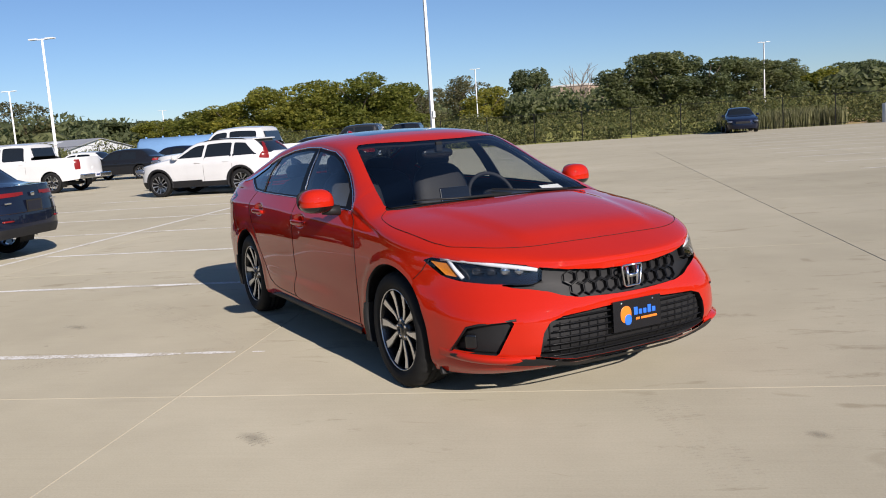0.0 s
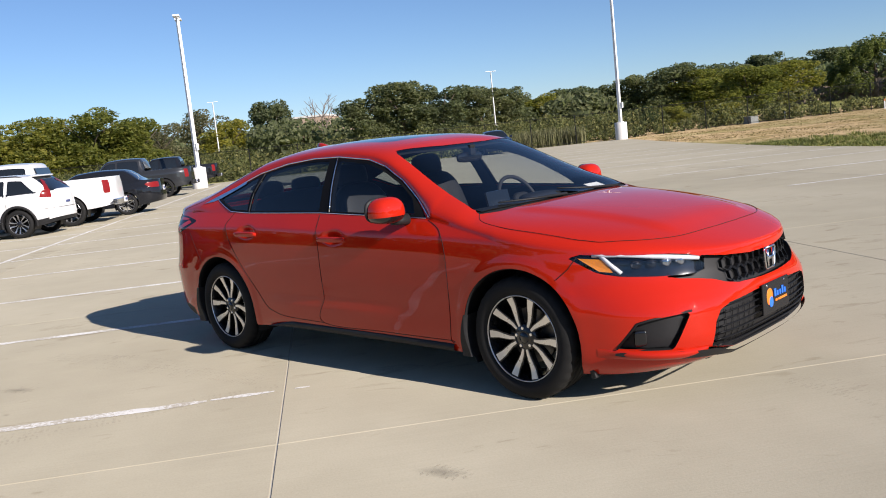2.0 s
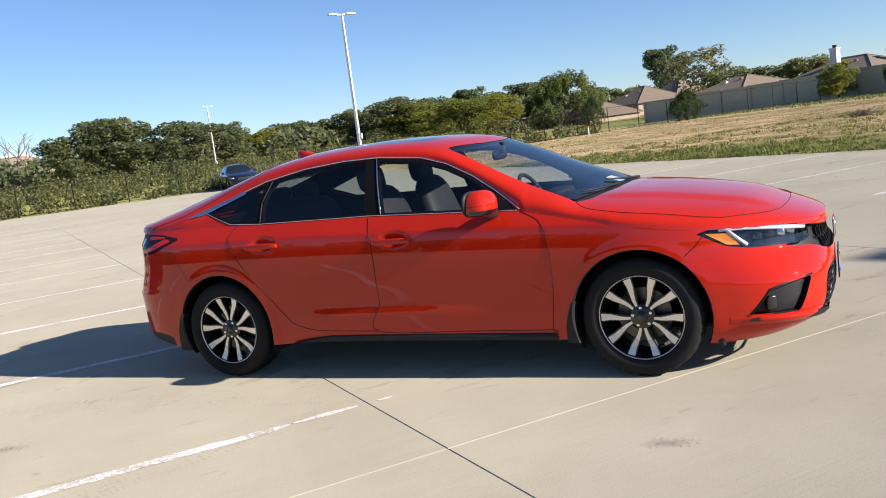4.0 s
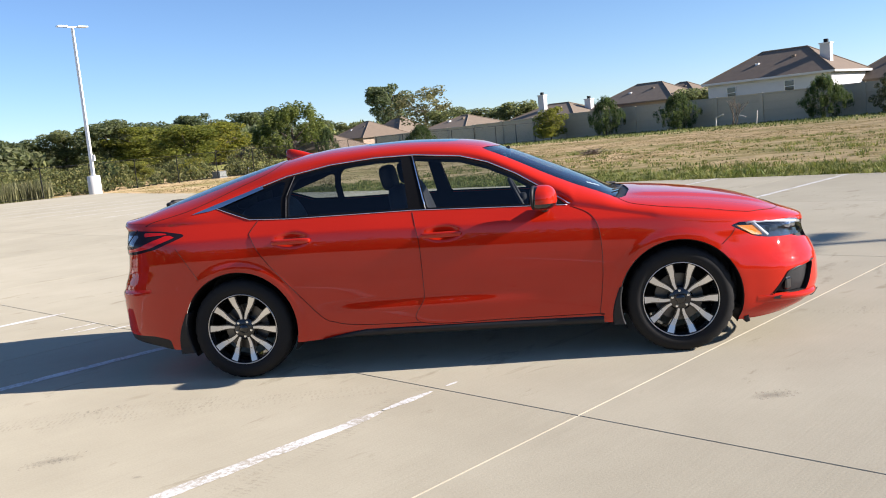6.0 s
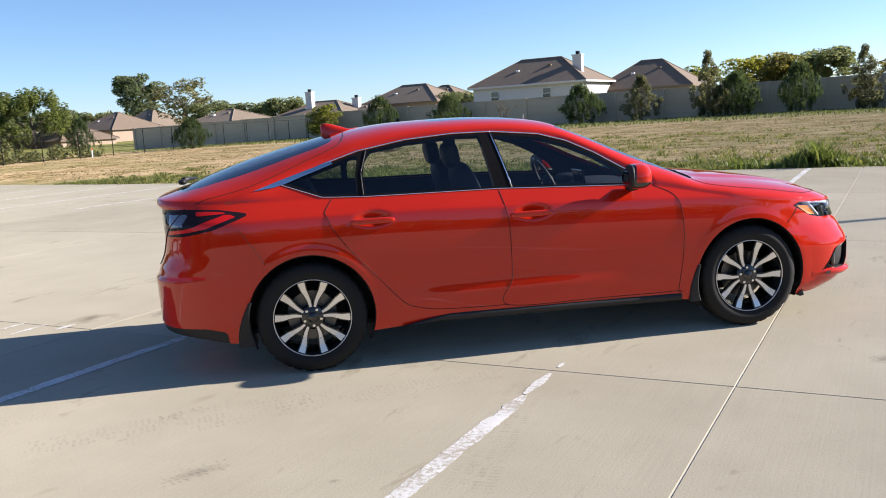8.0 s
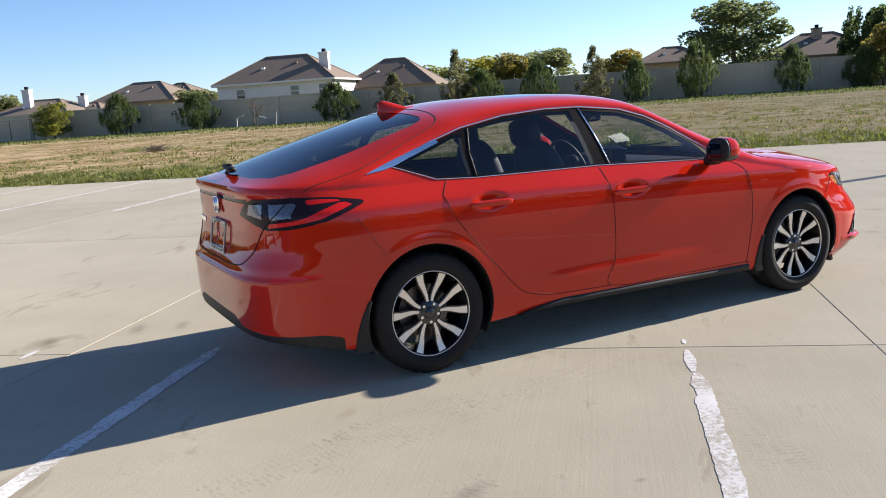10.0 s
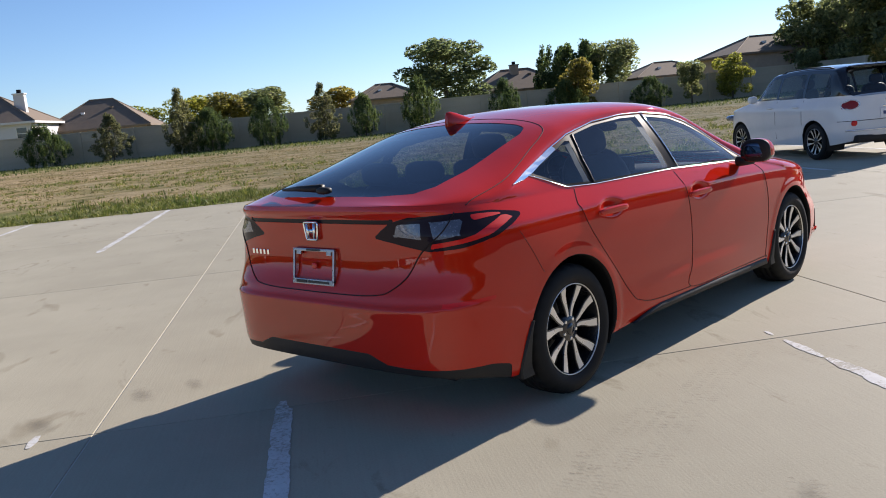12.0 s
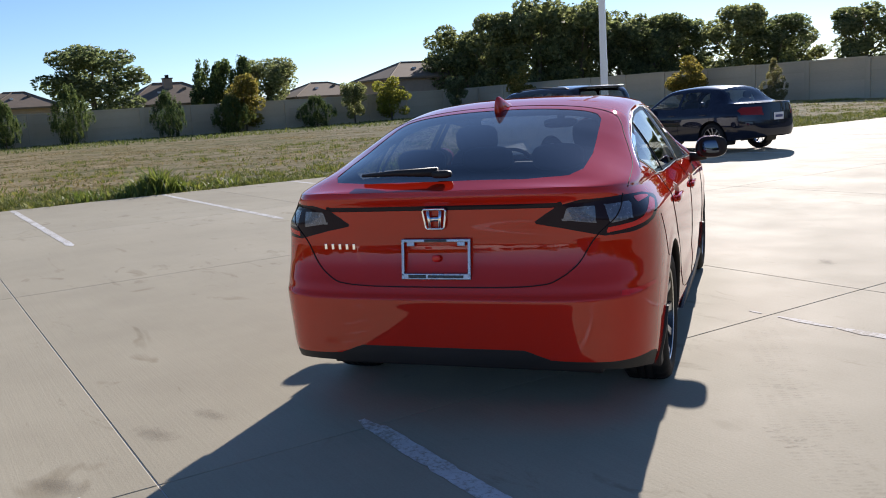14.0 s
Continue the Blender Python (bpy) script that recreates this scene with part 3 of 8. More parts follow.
def bulge(x, z):
    """Flared lips round the wheel arches and the hollow along the doors' foot."""
    out = 0.0
    for cx, cz in ((0.0, 0.328), (2.735, 0.325)):
        d = math.hypot(x - cx, z - cz)
        out += 0.0045 * smooth(0.440, 0.392, d)
    out += 0.013 * smooth(0.475, 0.385, z) * smooth(0.20, 0.30, z) * smooth(0.25, 0.85, x) * smooth(2.28, 1.35, x)
    return out


def half_width(spec, x, z):
    """Half the body's width; a shoulder crease rises towards the tail."""
    if "crease" not in spec:
        return spec["half"](z)
    return spec["half"](z - spec["crease"](x) * smooth(0.62, 0.80, z)) + bulge(x, z)


def nose_power(spec, z):
    """How square the nose is in plan; it grows rounder towards the lamps."""
    return spec["nose_power"](z) if "nose_power" in spec else spec["power"][0]


def plan(spec, a, z):
    """The outline at height z; a runs from 0 at the nose's middle over 1 and 2 (the flank's ends) to 3 at the tail's middle."""
    xf, xr = spec["nose"](z), spec["tail"](z)
    jf, jr = spec["join"]
    nf, nr = nose_power(spec, z), spec["power"][1]
    if a <= 1:
        t = a * math.pi / 2
        x = jf + (xf - jf) * math.cos(t) ** (2 / nf) if a < 1 else jf
        return x, half_width(spec, x, z) * math.sin(t) ** (2 / nf) if a > 0 else 0.0
    if a <= 2:
        t = a - 1
        x = jf + (jr - jf) * t
        return x, half_width(spec, x, z) + 0.008 * math.sin(math.pi * t)
    t = (3 - a) * math.pi / 2
    x = jr + (xr - jr) * math.cos(t) ** (2 / nr) if a > 2 else jr
    return x, half_width(spec, x, z) * math.sin(t) ** (2 / nr) if a < 3 else 0.0


def top_profile(spec, x, ey, ez, nt):
    """Points (y, z) over the top at x, from the shoulder's edge to the middle; the window pillars grow out of the plain crown behind them."""
    yd, zd, n = ey, ez, spec["crown"](x)
    lo, hi = spec["rail_span"]
    if lo < x < hi and spec["rail_z"](x) > ez + 0.004:
        yd, zd = min(ey, spec["rail_y"](x)), spec["rail_z"](x)
    zt = max(spec["centre"](x), zd + 0.001)
    grown = smooth(lo, lo + spec["grow"], x) if "grow" in spec else 1.0
    out, m = [(ey, ez)], nt // 3
    for k in range(1, nt + 1):
        if k <= m:
            t = k / m
            y, z = ey + (yd - ey) * t + 0.014 * math.sin(math.pi * t) * min(1, (zd - ez) / 0.2), ez + (zd - ez) * t
        else:
            f = math.pi / 2 * (k - m) / (nt - m)
            y, z = yd * math.cos(f) ** (2 / n), zd + (zt - zd) * math.sin(f) ** (2 / n)
        if k == nt:
            y = 0.0
        if grown < 1:
            plain = ez + (zt - ez) * max(0.0, 1 - min(1.0, y / max(ey, 1e-6)) ** n) ** (1 / n)
            z = plain + (z - plain) * grown
        out.append((y, z))
    return out


def hull(spec, nf=46, ns=110, nr=44, nv=34, nt=40):
    """Half of a body (y below 0), as a bmesh. Faces of the wall carry material index 0, of the top 1."""
    zc = spec["base"][0]

    def end_steps(n, power):
        # even steps along the flank's end, then even steps in angle round the corner
        m = n // 2
        first = [2 / math.pi * math.acos((0.9 * k / m) ** (power / 2)) for k in range(m + 1)]
        return first + [first[-1] * (1 - k / (n - m)) for k in range(1, n - m + 1)]
    fore, aft = end_steps(nf, spec["power"][0]), end_steps(nr, spec["power"][1])
    stations = fore[::-1] + [1 + k / ns for k in range(1, ns)] + [3 - a for a in aft]
    bm = bmesh.new()
    wall, tops = [], []
    for a in stations:
        x0, _ = plan(spec, a, zc)
        zb, zs = spec["bottom"](x0), spec["shoulder"](x0)
        row = []
        for k in range(nv + 1):
            z = zb + (zs - zb) * k / nv
            x, y = plan(spec, a, z)
            row.append(bm.verts.new((x, -y, z)))
        wall.append(row)
        ex, ey, ez = row[-1].co.x, -row[-1].co.y, row[-1].co.z
        strip = [row[-1]] + [bm.verts.new((ex, -y, z)) for y, z in top_profile(spec, ex, ey, ez, nt)[1:]]
        tops.append(strip)
    for w0, w1 in zip(wall, wall[1:]):
        for k in range(nv):
            f = bm.faces.new((w0[k], w0[k + 1], w1[k + 1], w1[k]))
            f.material_index = 0
    for s0, s1 in zip(tops, tops[1:]):
        for k in range(nt):
            f = bm.faces.new((s0[k], s0[k + 1], s1[k + 1], s1[k]))
            f.material_index = 1
    bmesh.ops.remove_doubles(bm, verts=bm.verts, dist=0.0006)
    bmesh.ops.recalc_face_normals(bm, faces=bm.faces)
    c = Vector((1.4, 0, 0.7))
    if sum((f.calc_center_median() - c).dot(f.normal) * f.calc_area() for f in bm.faces) < 0:
        bmesh.ops.reverse_faces(bm, faces=bm.faces)
    return bm


HATCH["rail_span"], HATCH["grow"] = (-0.46, 2.15), 0.40

# ---- materials of the vehicles ----
def paint(name, col, rough=0.28, flake=0.0):
    m, nt, b = blank(name)
    vec = nt.nodes.new("ShaderNodeTexCoord").outputs["Object"]
    big, fine = noise_tex(nt, 1.7, 4, 0.6, vec), noise_tex(nt, 420, 2, 0.5, vec)
    c = ramp(nt, big, [(0.3, tuple(v * 0.96 for v in col)), (0.7, tuple(min(1, v * 1.04) for v in col))])
    c = mixc(nt, c, ramp(nt, fine, [(0.35, (0.93, 0.93, 0.93)), (0.65, (1.06, 1.06, 1.06))]), 0.6, "MULTIPLY")
    nt.links.new(c, b.inputs["Base Color"])
    b.inputs["Roughness"].default_value, b.inputs["Metallic"].default_value = rough, flake
    b.inputs["Specular IOR Level"].default_value = 0.0
    b.inputs["Coat Weight"].default_value, b.inputs["Coat IOR"].default_value = 1.0, 1.5
    dust = nt.nodes.new("ShaderNodeMapRange")
    dust.inputs[3].default_value, dust.inputs[4].default_value = 0.004, 0.02
    nt.links.new(noise_tex(nt, 3.0, 5, 0.7, vec), dust.inputs[0])
    nt.links.new(dust.outputs[0], b.inputs["Coat Roughness"])
    return m


def glass(name, tint, gloss=0.02):
    """A thin pane: what lies behind is seen tinted, and the gloss rises towards a grazing view."""
    m, nt, b = blank(name)
    nt.nodes.remove(b)
    tr, gl, mx = nt.nodes.new("ShaderNodeBsdfTransparent"), nt.nodes.new("ShaderNodeBsdfGlossy"), nt.nodes.new("ShaderNodeMixShader")
    tr.inputs[0].default_value = (*tint, 1)
    gl.inputs["Roughness"].default_value = gloss
    lw = nt.nodes.new("ShaderNodeLayerWeight")
    lw.inputs["Blend"].default_value = 0.5
    rise = math_node(nt, "ADD", math_node(nt, "MULTIPLY", math_node(nt, "POWER", lw.outputs["Facing"], 4.0), 0.92), 0.06)
    nt.links.new(rise, mx.inputs[0])
    nt.links.new(tr.outputs[0], mx.inputs[1])
    nt.links.new(gl.outputs[0], mx.inputs[2])
    nt.links.new(mx.outputs[0], nt.nodes["Material Output"].inputs["Surface"])
    return m


M_RED = paint("red_paint", (0.47, 0.017, 0.005), 0.5)
M_BLACKG = mat("gloss_black", (0.008, 0.008, 0.009), 0.12, var=0.1, relief=0, coat=0.6, rvar=0.04)
M_BLACKP = mat("black_plastic", (0.016, 0.016, 0.017), 0.55, var=0.2, relief=0.25, grain=300, spec=0.3)
M_RUBBER = mat("tyre_rubber", (0.013, 0.013, 0.013), 0.75, var=0.25, scale=9, grain=160, relief=0.3, spec=0.25)
M_CHROME = mat("chrome", (0.82, 0.83, 0.85), 0.12, 1.0, var=0.03, relief=0, rvar=0.05)
M_ALLOY = mat("machined_alloy", (0.72, 0.72, 0.73), 0.3, 1.0, var=0.05, scale=20, grain=300, relief=0.08)
M_RIMBLK = mat("rim_black", (0.012, 0.012, 0.013), 0.25, var=0.1, relief=0, coat=0.5)
M_DISC = mat("brake_disc", (0.12, 0.118, 0.115), 0.35, 1.0, var=0.15, scale=12)
M_PILLAR = mat("satin_black_trim", (0.010, 0.010, 0.011), 0.30, var=0.1, relief=0, spec=0.03, rvar=0.03)
M_DIMRED = mat("dark_red_lens", (0.20, 0.012, 0.012), 0.2, var=0.1, relief=0, spec=0.3)
M_SEAM = mat("panel_gap", (0.012, 0.004, 0.004), 0.9, var=0.1, relief=0)
M_CABIN = mat("dark_cabin_trim", (0.016, 0.017, 0.019), 0.65, var=0.2, grain=200, relief=0.3, spec=0.1)
M_SEAT = mat("black_leather", (0.018, 0.019, 0.022), 0.6, var=0.2, scale=9, grain=120, relief=0.5, spec=0.25)
M_FRAME = mat("dull_plate_chrome", (0.36, 0.38, 0.43), 0.28, 1.0, var=0.06, relief=0)
M_GLASS_F = glass("clear_windscreen", (0.90, 0.93, 0.92))
M_GLASS_S = glass("side_glass", (0.74, 0.79, 0.79))
M_GLASS_R = glass("tinted_rear_glass", (0.38, 0.43, 0.46))
M_LENS = glass("clear_lens", (0.85, 0.87, 0.9), 0.01)
M_SMOKE = mat("smoked_red_lens", (0.020, 0.013, 0.018), 0.06, var=0.1, relief=0, coat=0.0, rvar=0.02, spec=0.12)
M_MESH = mat("dark_grille_mesh", (0.008, 0.008, 0.009), 0.35, var=0.2, relief=0, spec=0.2)
M_REDLENS = mat("red_lens", (0.62, 0.012, 0.01), 0.25, var=0.1, relief=0, coat=0.4, rvar=0.03, spec=0.2)
M_CLEARLENS = mat("clear_reverse_lens", (0.10, 0.115, 0.15), 0.25, 0.3, var=0.3, scale=60, grain=90, relief=0.6, coat=1.0)
M_AMBER = mat("amber_reflector", (0.75, 0.24, 0.015), 0.2, var=0.15, scale=60, grain=120, relief=0.5, coat=0.8)
M_DRL = mat("white_light_guide", (0.72, 0.74, 0.77), 0.15, var=0.03, relief=0, coat=0.8)
M_PLATE = mat("black_plate", (0.01, 0.01, 0.012), 0.25, var=0.1, relief=0)
M_BLUE = mat("plate_blue", (0.03, 0.16, 0.62), 0.35, relief=0)
M_ORANGE = mat("plate_orange", (0.75, 0.2, 0.02), 0.35, relief=0)
M_MIRROR = mat("mirror_glass", (0.075, 0.09, 0.12), 0.02, 1.0, var=0.01, relief=0, rvar=0.0)
M_PAPER = mat("white_paper", (0.75, 0.75, 0.73), 0.8)


# ---- cutting a shell along outlines ----
def outline_distance(poly, u, v):
    """Signed distance from points to a closed outline; below 0 inside."""
    d = np.full(u.shape, 1e9)
    inside = np.zeros(u.shape, bool)
    for (x0, y0), (x1, y1) in zip(poly, poly[1:] + poly[:1]):
        ex, ey = x1 - x0, y1 - y0
        t = np.clip(((u - x0) * ex + (v - y0) * ey) / (ex * ex + ey * ey + 1e-12), 0, 1)
        d = np.minimum(d, np.hypot(u - x0 - t * ex, v - y0 - t * ey))
        with np.errstate(divide="ignore", invalid="ignore"):
            inside ^= ((y0 > v) != (y1 > v)) & (u < (x1 - x0) * (v - y0) / (y1 - y0 + 1e-12) + x0)
    return np.where(inside, -d, d)


ARC = 0.0157                                        # metres for a degree round the car's ends


def coords(kind, co):
    """Flat coordinates of points for one kind of outline, and where it counts."""
    x, y, z = co[:, 0], np.abs(co[:, 1]), co[:, 2]
    if kind == "side":
        return x, z, y > 0.55
    if kind == "front":
        return np.degrees(np.arctan2(y, x - 2.75)) * ARC, z, x > 2.8
    if kind == "rear":
        return np.degrees(np.arctan2(y, -0.1 - x)) * ARC, z, x < -0.1
    return x, y, z > 0.6


def region(kind, poly, co):
    u, v, ok = coords(kind, co)
    if kind in ("front", "rear"):
        poly = [(a * ARC, b) for a, b in poly]
    return np.where(ok, outline_distance(poly, u, v), 1.0)


def cut(bm, kind, poly, patch):
    """Split the faces of one patch (0 wall, 1 top, 2 both) along an outline."""
    bm.verts.index_update()
    vs = bm.verts[:]
    co = np.array([v.co for v in vs])
    f = region(kind, poly, co)
    f[np.abs(f) < 0.0012] = 0
    val = dict(zip(vs, f))
    near = [e for e in bm.edges if val[e.verts[0]] * val[e.verts[1]] < 0 and (patch == 2 or any(q.material_index == patch for q in e.link_faces))]
    touched = set()
    for e in near:
        a, b = e.verts
        fa, fb = val[a], val[b]
        faces = list(e.link_faces)
        _, nv = bmesh.utils.edge_split(e, a, fa / (fa - fb))
        val[nv] = 0.0
        touched.update(faces)
    touched.update(q for v in vs if val[v] == 0 for q in v.link_faces)
    for fc in list(touched):
        if patch != 2 and fc.material_index != patch:
            continue
        sg = [val[l.vert] for l in fc.loops]
        if not (min(sg) < 0 < max(sg)):
            continue
        loop = [l.vert for l in fc.loops]
        zeros = [i for i, v in enumerate(loop) if val[v] == 0]
        for i, j in ((i, j) for i in zeros for j in zeros if j > i + 1 and (i, j) != (0, len(loop) - 1)):
            one, two = sg[i + 1:j], sg[j + 1:] + sg[:i]
            if min(one) * max(one) >= 0 and min(two) * max(two) >= 0 and sum(one) * sum(two) < 0:
                bmesh.utils.face_split(fc, loop[i], loop[j])
                break


# outlines of the hatchback's openings and panels
LAMP = [(70.5, 0.742), (65, 0.764), (58, 0.766), (45, 0.742), (34.5, 0.720), (29.5, 0.695), (30, 0.640), (33, 0.628), (45, 0.634), (54.6, 0.645), (61.5, 0.665)]
AMBER = [(67.5, 0.737), (59.5, 0.727), (57.0, 0.664), (61, 0.672)]
GRILLE = [(-8, 0.664), (8, 0.666), (22, 0.686), (30.5, 0.706), (31, 0.66), (35, 0.636), (42, 0.630), (40, 0.617), (33, 0.604), (28, 0.588), (24, 0.566), (19, 0.549), (6, 0.538), (-8, 0.536)]
LOWGRILLE = [(-8, 0.488), (12, 0.486), (24.5, 0.474), (28.5, 0.452), (30.5, 0.40), (31.8, 0.285), (21, 0.240), (-8, 0.226)]
FOG = [(58, 0.306), (51.7, 0.438), (49, 0.452), (38.2, 0.468), (38.0, 0.462), (42.4, 0.318), (43, 0.300)]
LIP = [(-8, 0.202), (20, 0.212), (31, 0.248), (45, 0.268), (58, 0.286), (57.5, 0.303), (42, 0.297), (31.6, 0.283), (21, 0.237), (-8, 0.224)]
TAIL = [(75.5, 0.957), (75.5, 0.943), (71.0, 0.914), (64.5, 0.874), (54.9, 0.846), (46, 0.840), (36.5, 0.880), (29.3, 0.904), (35.4, 0.972), (40.7, 0.994), (53.5, 0.995), (65, 0.985)]
TAILBAR = [(-8, 0.966), (36, 0.966), (37, 0.986), (-8, 0.986)]
CLEAR_A = [(36.6, 0.914), (43.9, 0.896), (44.2, 0.966), (37.6, 0.964)]
CLEAR_B = [(47.2, 0.890), (53.5, 0.900), (55.5, 0.968), (46.6, 0.966)]
REDBAR = [(72.0, 0.942), (66.0, 0.909), (62.5, 0.885), (55, 0.866), (46.5, 0.853), (46.5, 0.873), (54.5, 0.885), (58.0, 0.897), (62.0, 0.924), (68.5, 0.960)]
REDTOP = [(58.0, 0.955), (68.5, 0.962), (67.0, 0.972), (60.5, 0.979), (57.5, 0.979)]
HATCHLID = [(-8, 0.641), (20, 0.643), (29.5, 0.652), (34, 0.672), (39.5, 0.735), (44.0, 0.84), (50, 0.93), (54, 1.1), (-8, 1.1)]
DIFFUSER = [(-8, 0.380), (25, 0.380), (31.5, 0.338), (45, 0.322), (60, 0.312), (66, 0.285), (66, 0.15), (-8, 0.15)]
REFLECTOR = [(47, 0.598), (62, 0.604), (62, 0.622), (48, 0.618)]
DLO = [(-0.135, 1.103), (0.112, 1.012), (0.35, 0.999), (0.62, 0.995), (1.15, 0.988), (1.43, 0.975), (1.95, 0.952), (2.10, 0.945), (1.97, 1.042), (1.80, 1.150), (1.63, 1.234), (1.46, 1.285), (1.17, 1.317), (0.92, 1.320), (0.63, 1.301), (0.34, 1.253), (0.18, 1.205)]
GLASS_FRONT = [(1.245, 0.995), (1.43, 0.988), (1.90, 0.967), (2.0, 0.965), (1.93, 1.05), (1.78, 1.145), (1.62, 1.218), (1.46, 1.268), (1.172, 1.300)]
GLASS_REAR = [(0.362, 1.012), (0.62, 1.008), (1.130, 1.000), (1.085, 1.303), (0.92, 1.306), (0.63, 1.288), (0.41, 1.255), (0.375, 1.20), (0.357, 1.12)]
GLASS_QUARTER = [(-0.085, 1.104), (0.118, 1.026), (0.318, 1.016), (0.312, 1.12), (0.335, 1.225), (0.30, 1.228), (0.19, 1.19)]
DOOR_F = [(2.12, 0.936), (2.234, 0.876), (2.279, 0.762), (2.282, 0.535), (2.25, 0.285), (2.235, 0.274), (1.725, 0.281), (1.159, 0.296), (1.188, 0.45), (1.191, 0.59), (1.185, 0.80), (1.152, 0.975), (1.145, 1.35), (2.12, 1.35)]
DOOR_R = [(1.152, 0.975), (1.185, 0.80), (1.191, 0.59), (1.188, 0.45), (1.159, 0.296), (0.847, 0.304), (0.705, 0.314), (0.61, 0.335), (0.533, 0.372), (0.376, 0.548), (0.188, 0.777), (0.125, 0.905), (0.119, 0.935), (0.165, 1.0), (0.30, 1.30), (1.145, 1.35)]
FENDER = [(2.16, 0.945), (2.234, 0.876), (2.279, 0.762), (2.282, 0.535), (2.25, 0.285), (2.25, 0.1), (3.07, 0.1), (3.07, 0.62), (3.05, 0.745), (3.05, 0.78), (2.16, 1.0)]
HOOD = [(2.50, -0.1), (2.49, 0.3), (2.45, 0.60), (2.415, 0.735), (2.47, 0.79), (2.562, 0.815), (2.731, 0.824), (3.011, 0.795), (3.12, 0.768), (3.205, 0.728), (3.341, 0.595), (3.424, 0.416), (3.450, 0.15), (3.452, -0.1)]
WINDSCREEN = [(1.70, -0.1), (1.688, 0.2), (1.655, 0.36), (1.60, 0.525), (1.63, 0.555), (1.82, 0.60), (2.02, 0.645), (2.36, 0.72), (2.40, 0.70), (2.43, 0.55), (2.47, 0.2), (2.475, -0.1)]
COWL = [(2.36, 0.72), (2.40, 0.70), (2.43, 0.55), (2.47, 0.2), (2.475, -0.1), (2.535, -0.1), (2.525, 0.3), (2.47, 0.62), (2.415, 0.735)]
REARGLASS = [(0.205, -0.1), (0.205, 0.46), (0.185, 0.52), (0.11, 0.552), (-0.37, 0.590), (-0.59, 0.585), (-0.685, 0.535), (-0.745, 0.36), (-0.768, -0.1)]
SUNROOF = [(0.82, -0.1), (0.82, 0.38), (0.86, 0.42), (1.36, 0.42), (1.42, 0.36), (1.44, -0.1)]
ARCHES = [(0.0, 0.328, 0.368), (2.735, 0.325, 0.368)]


def ring(x, z, r, n=48):
    return [(x + r * math.cos(2 * math.pi * k / n), z + r * math.sin(2 * math.pi * k / n)) for k in range(n)]


def side_y(spec, x, z):
    """Half width of the shell at a point of its side."""
    jf, jr = spec["join"]
    nr = spec["power"][1]

    def wall(zz):
        w = half_width(spec, x, zz)
        if x > jf:
            q = min(1, (x - jf) / (spec["nose"](zz) - jf))
            nf = nose_power(spec, zz)
            return w * (1 - q ** nf) ** (1 / nf)
        if x < jr:
            q = min(1, (jr - x) / (jr - spec["tail"](zz)))
            return w * (1 - q ** nr) ** (1 / nr)
        return w + 0.008 * math.sin(math.pi * (jf - x) / (jf - jr))
    zs, zd = spec["shoulder"](x), spec["rail_z"](x)
    if z <= zs or zd < zs + 0.004:
        return wall(min(z, zs))
    ey = wall(zs)
    yd = min(ey, spec["rail_y"](x))
    t = min(1, (z - zs) / (zd - zs))
    return ey + (yd - ey) * t + 0.014 * math.sin(math.pi * t) * min(1, (zd - zs) / 0.2)


def end_point(spec, deg, z, front=True):
    """The shell's point at an angle round the nose or the tail."""
    lo, hi = (0.0, 1.6) if front else (1.4, 3.0)
    for _ in range(40):
        mid = (lo + hi) / 2
        x, y = plan(spec, mid, z)
        a = math.degrees(math.atan2(y, x - 2.75)) if front else math.degrees(math.atan2(y, -0.1 - x))
        if (a < abs(deg)) == front:
            lo = mid
        else:
            hi = mid
    x, y = plan(spec, (lo + hi) / 2, z)
    return Vector((x, -y if deg >= 0 else y, z))


def pane_parts(shell, spec, names, material_of, owner, label_of):
    """Turn sorted faces into mesh objects, one for each name, for the right side and, mirrored, for the left."""
    bm, groups = shell
    bm.normal_update()
    normals = {}
    for v in bm.verts:
        n = v.normal.copy()
        if abs(v.co.y) < 0.001:
            n.y = 0
            n.normalize()
        normals[v] = n
    made = {}
    for name, faces in groups.items():
        if name not in names or not faces:
            continue
        both, depth = names[name]
        for sides in ([(1, -1)] if both else [(1,), (-1,)]):
            verts, nos, polys = [], [], []
            for s in sides:
                idx = {}
                for f in faces:
                    loop = []
                    for v in f.verts:
                        if v not in idx:
                            idx[v] = len(verts)
                            c = v.co - normals[v] * depth
                            verts.append((c.x, c.y * s, c.z))
                            nos.append((normals[v].x, normals[v].y * s, normals[v].z))
                        loop.append(idx[v])
                    polys.append(loop if s == 1 else loop[::-1])
                if depth > 0.004:                   # walls from the opening's rim down to the recessed floor
                    own = set(faces)
                    for f in faces:
                        for l in f.loops:
                            e = l.edge
                            if abs(e.verts[0].co.y) < 0.001 and abs(e.verts[1].co.y) < 0.001:
                                continue
                            if not any(g in own and g is not f for g in e.link_faces):
                                a, b = l.vert, l.link_loop_next.vert
                                k = len(verts)
                                for v in (a, b):
                                    verts.append((v.co.x, v.co.y * s, v.co.z))
                                    nos.append((normals[v].x, normals[v].y * s, normals[v].z))
                                q = [k, k + 1, idx[b], idx[a]]
                                polys.append(q[::-1] if s == 1 else q)
            me = bpy.data.meshes.new(name)
            me.from_pydata(verts, [], polys)
            me.update()
            me.shade_smooth()
            if depth <= 0.004:
                me.normals_split_custom_set_from_vertices(nos)
            ob = link(name, me, owner(name, sides[0], made), label_of.get(name, ""), material_of[name])
            made[(name, sides[0])] = ob
    return made


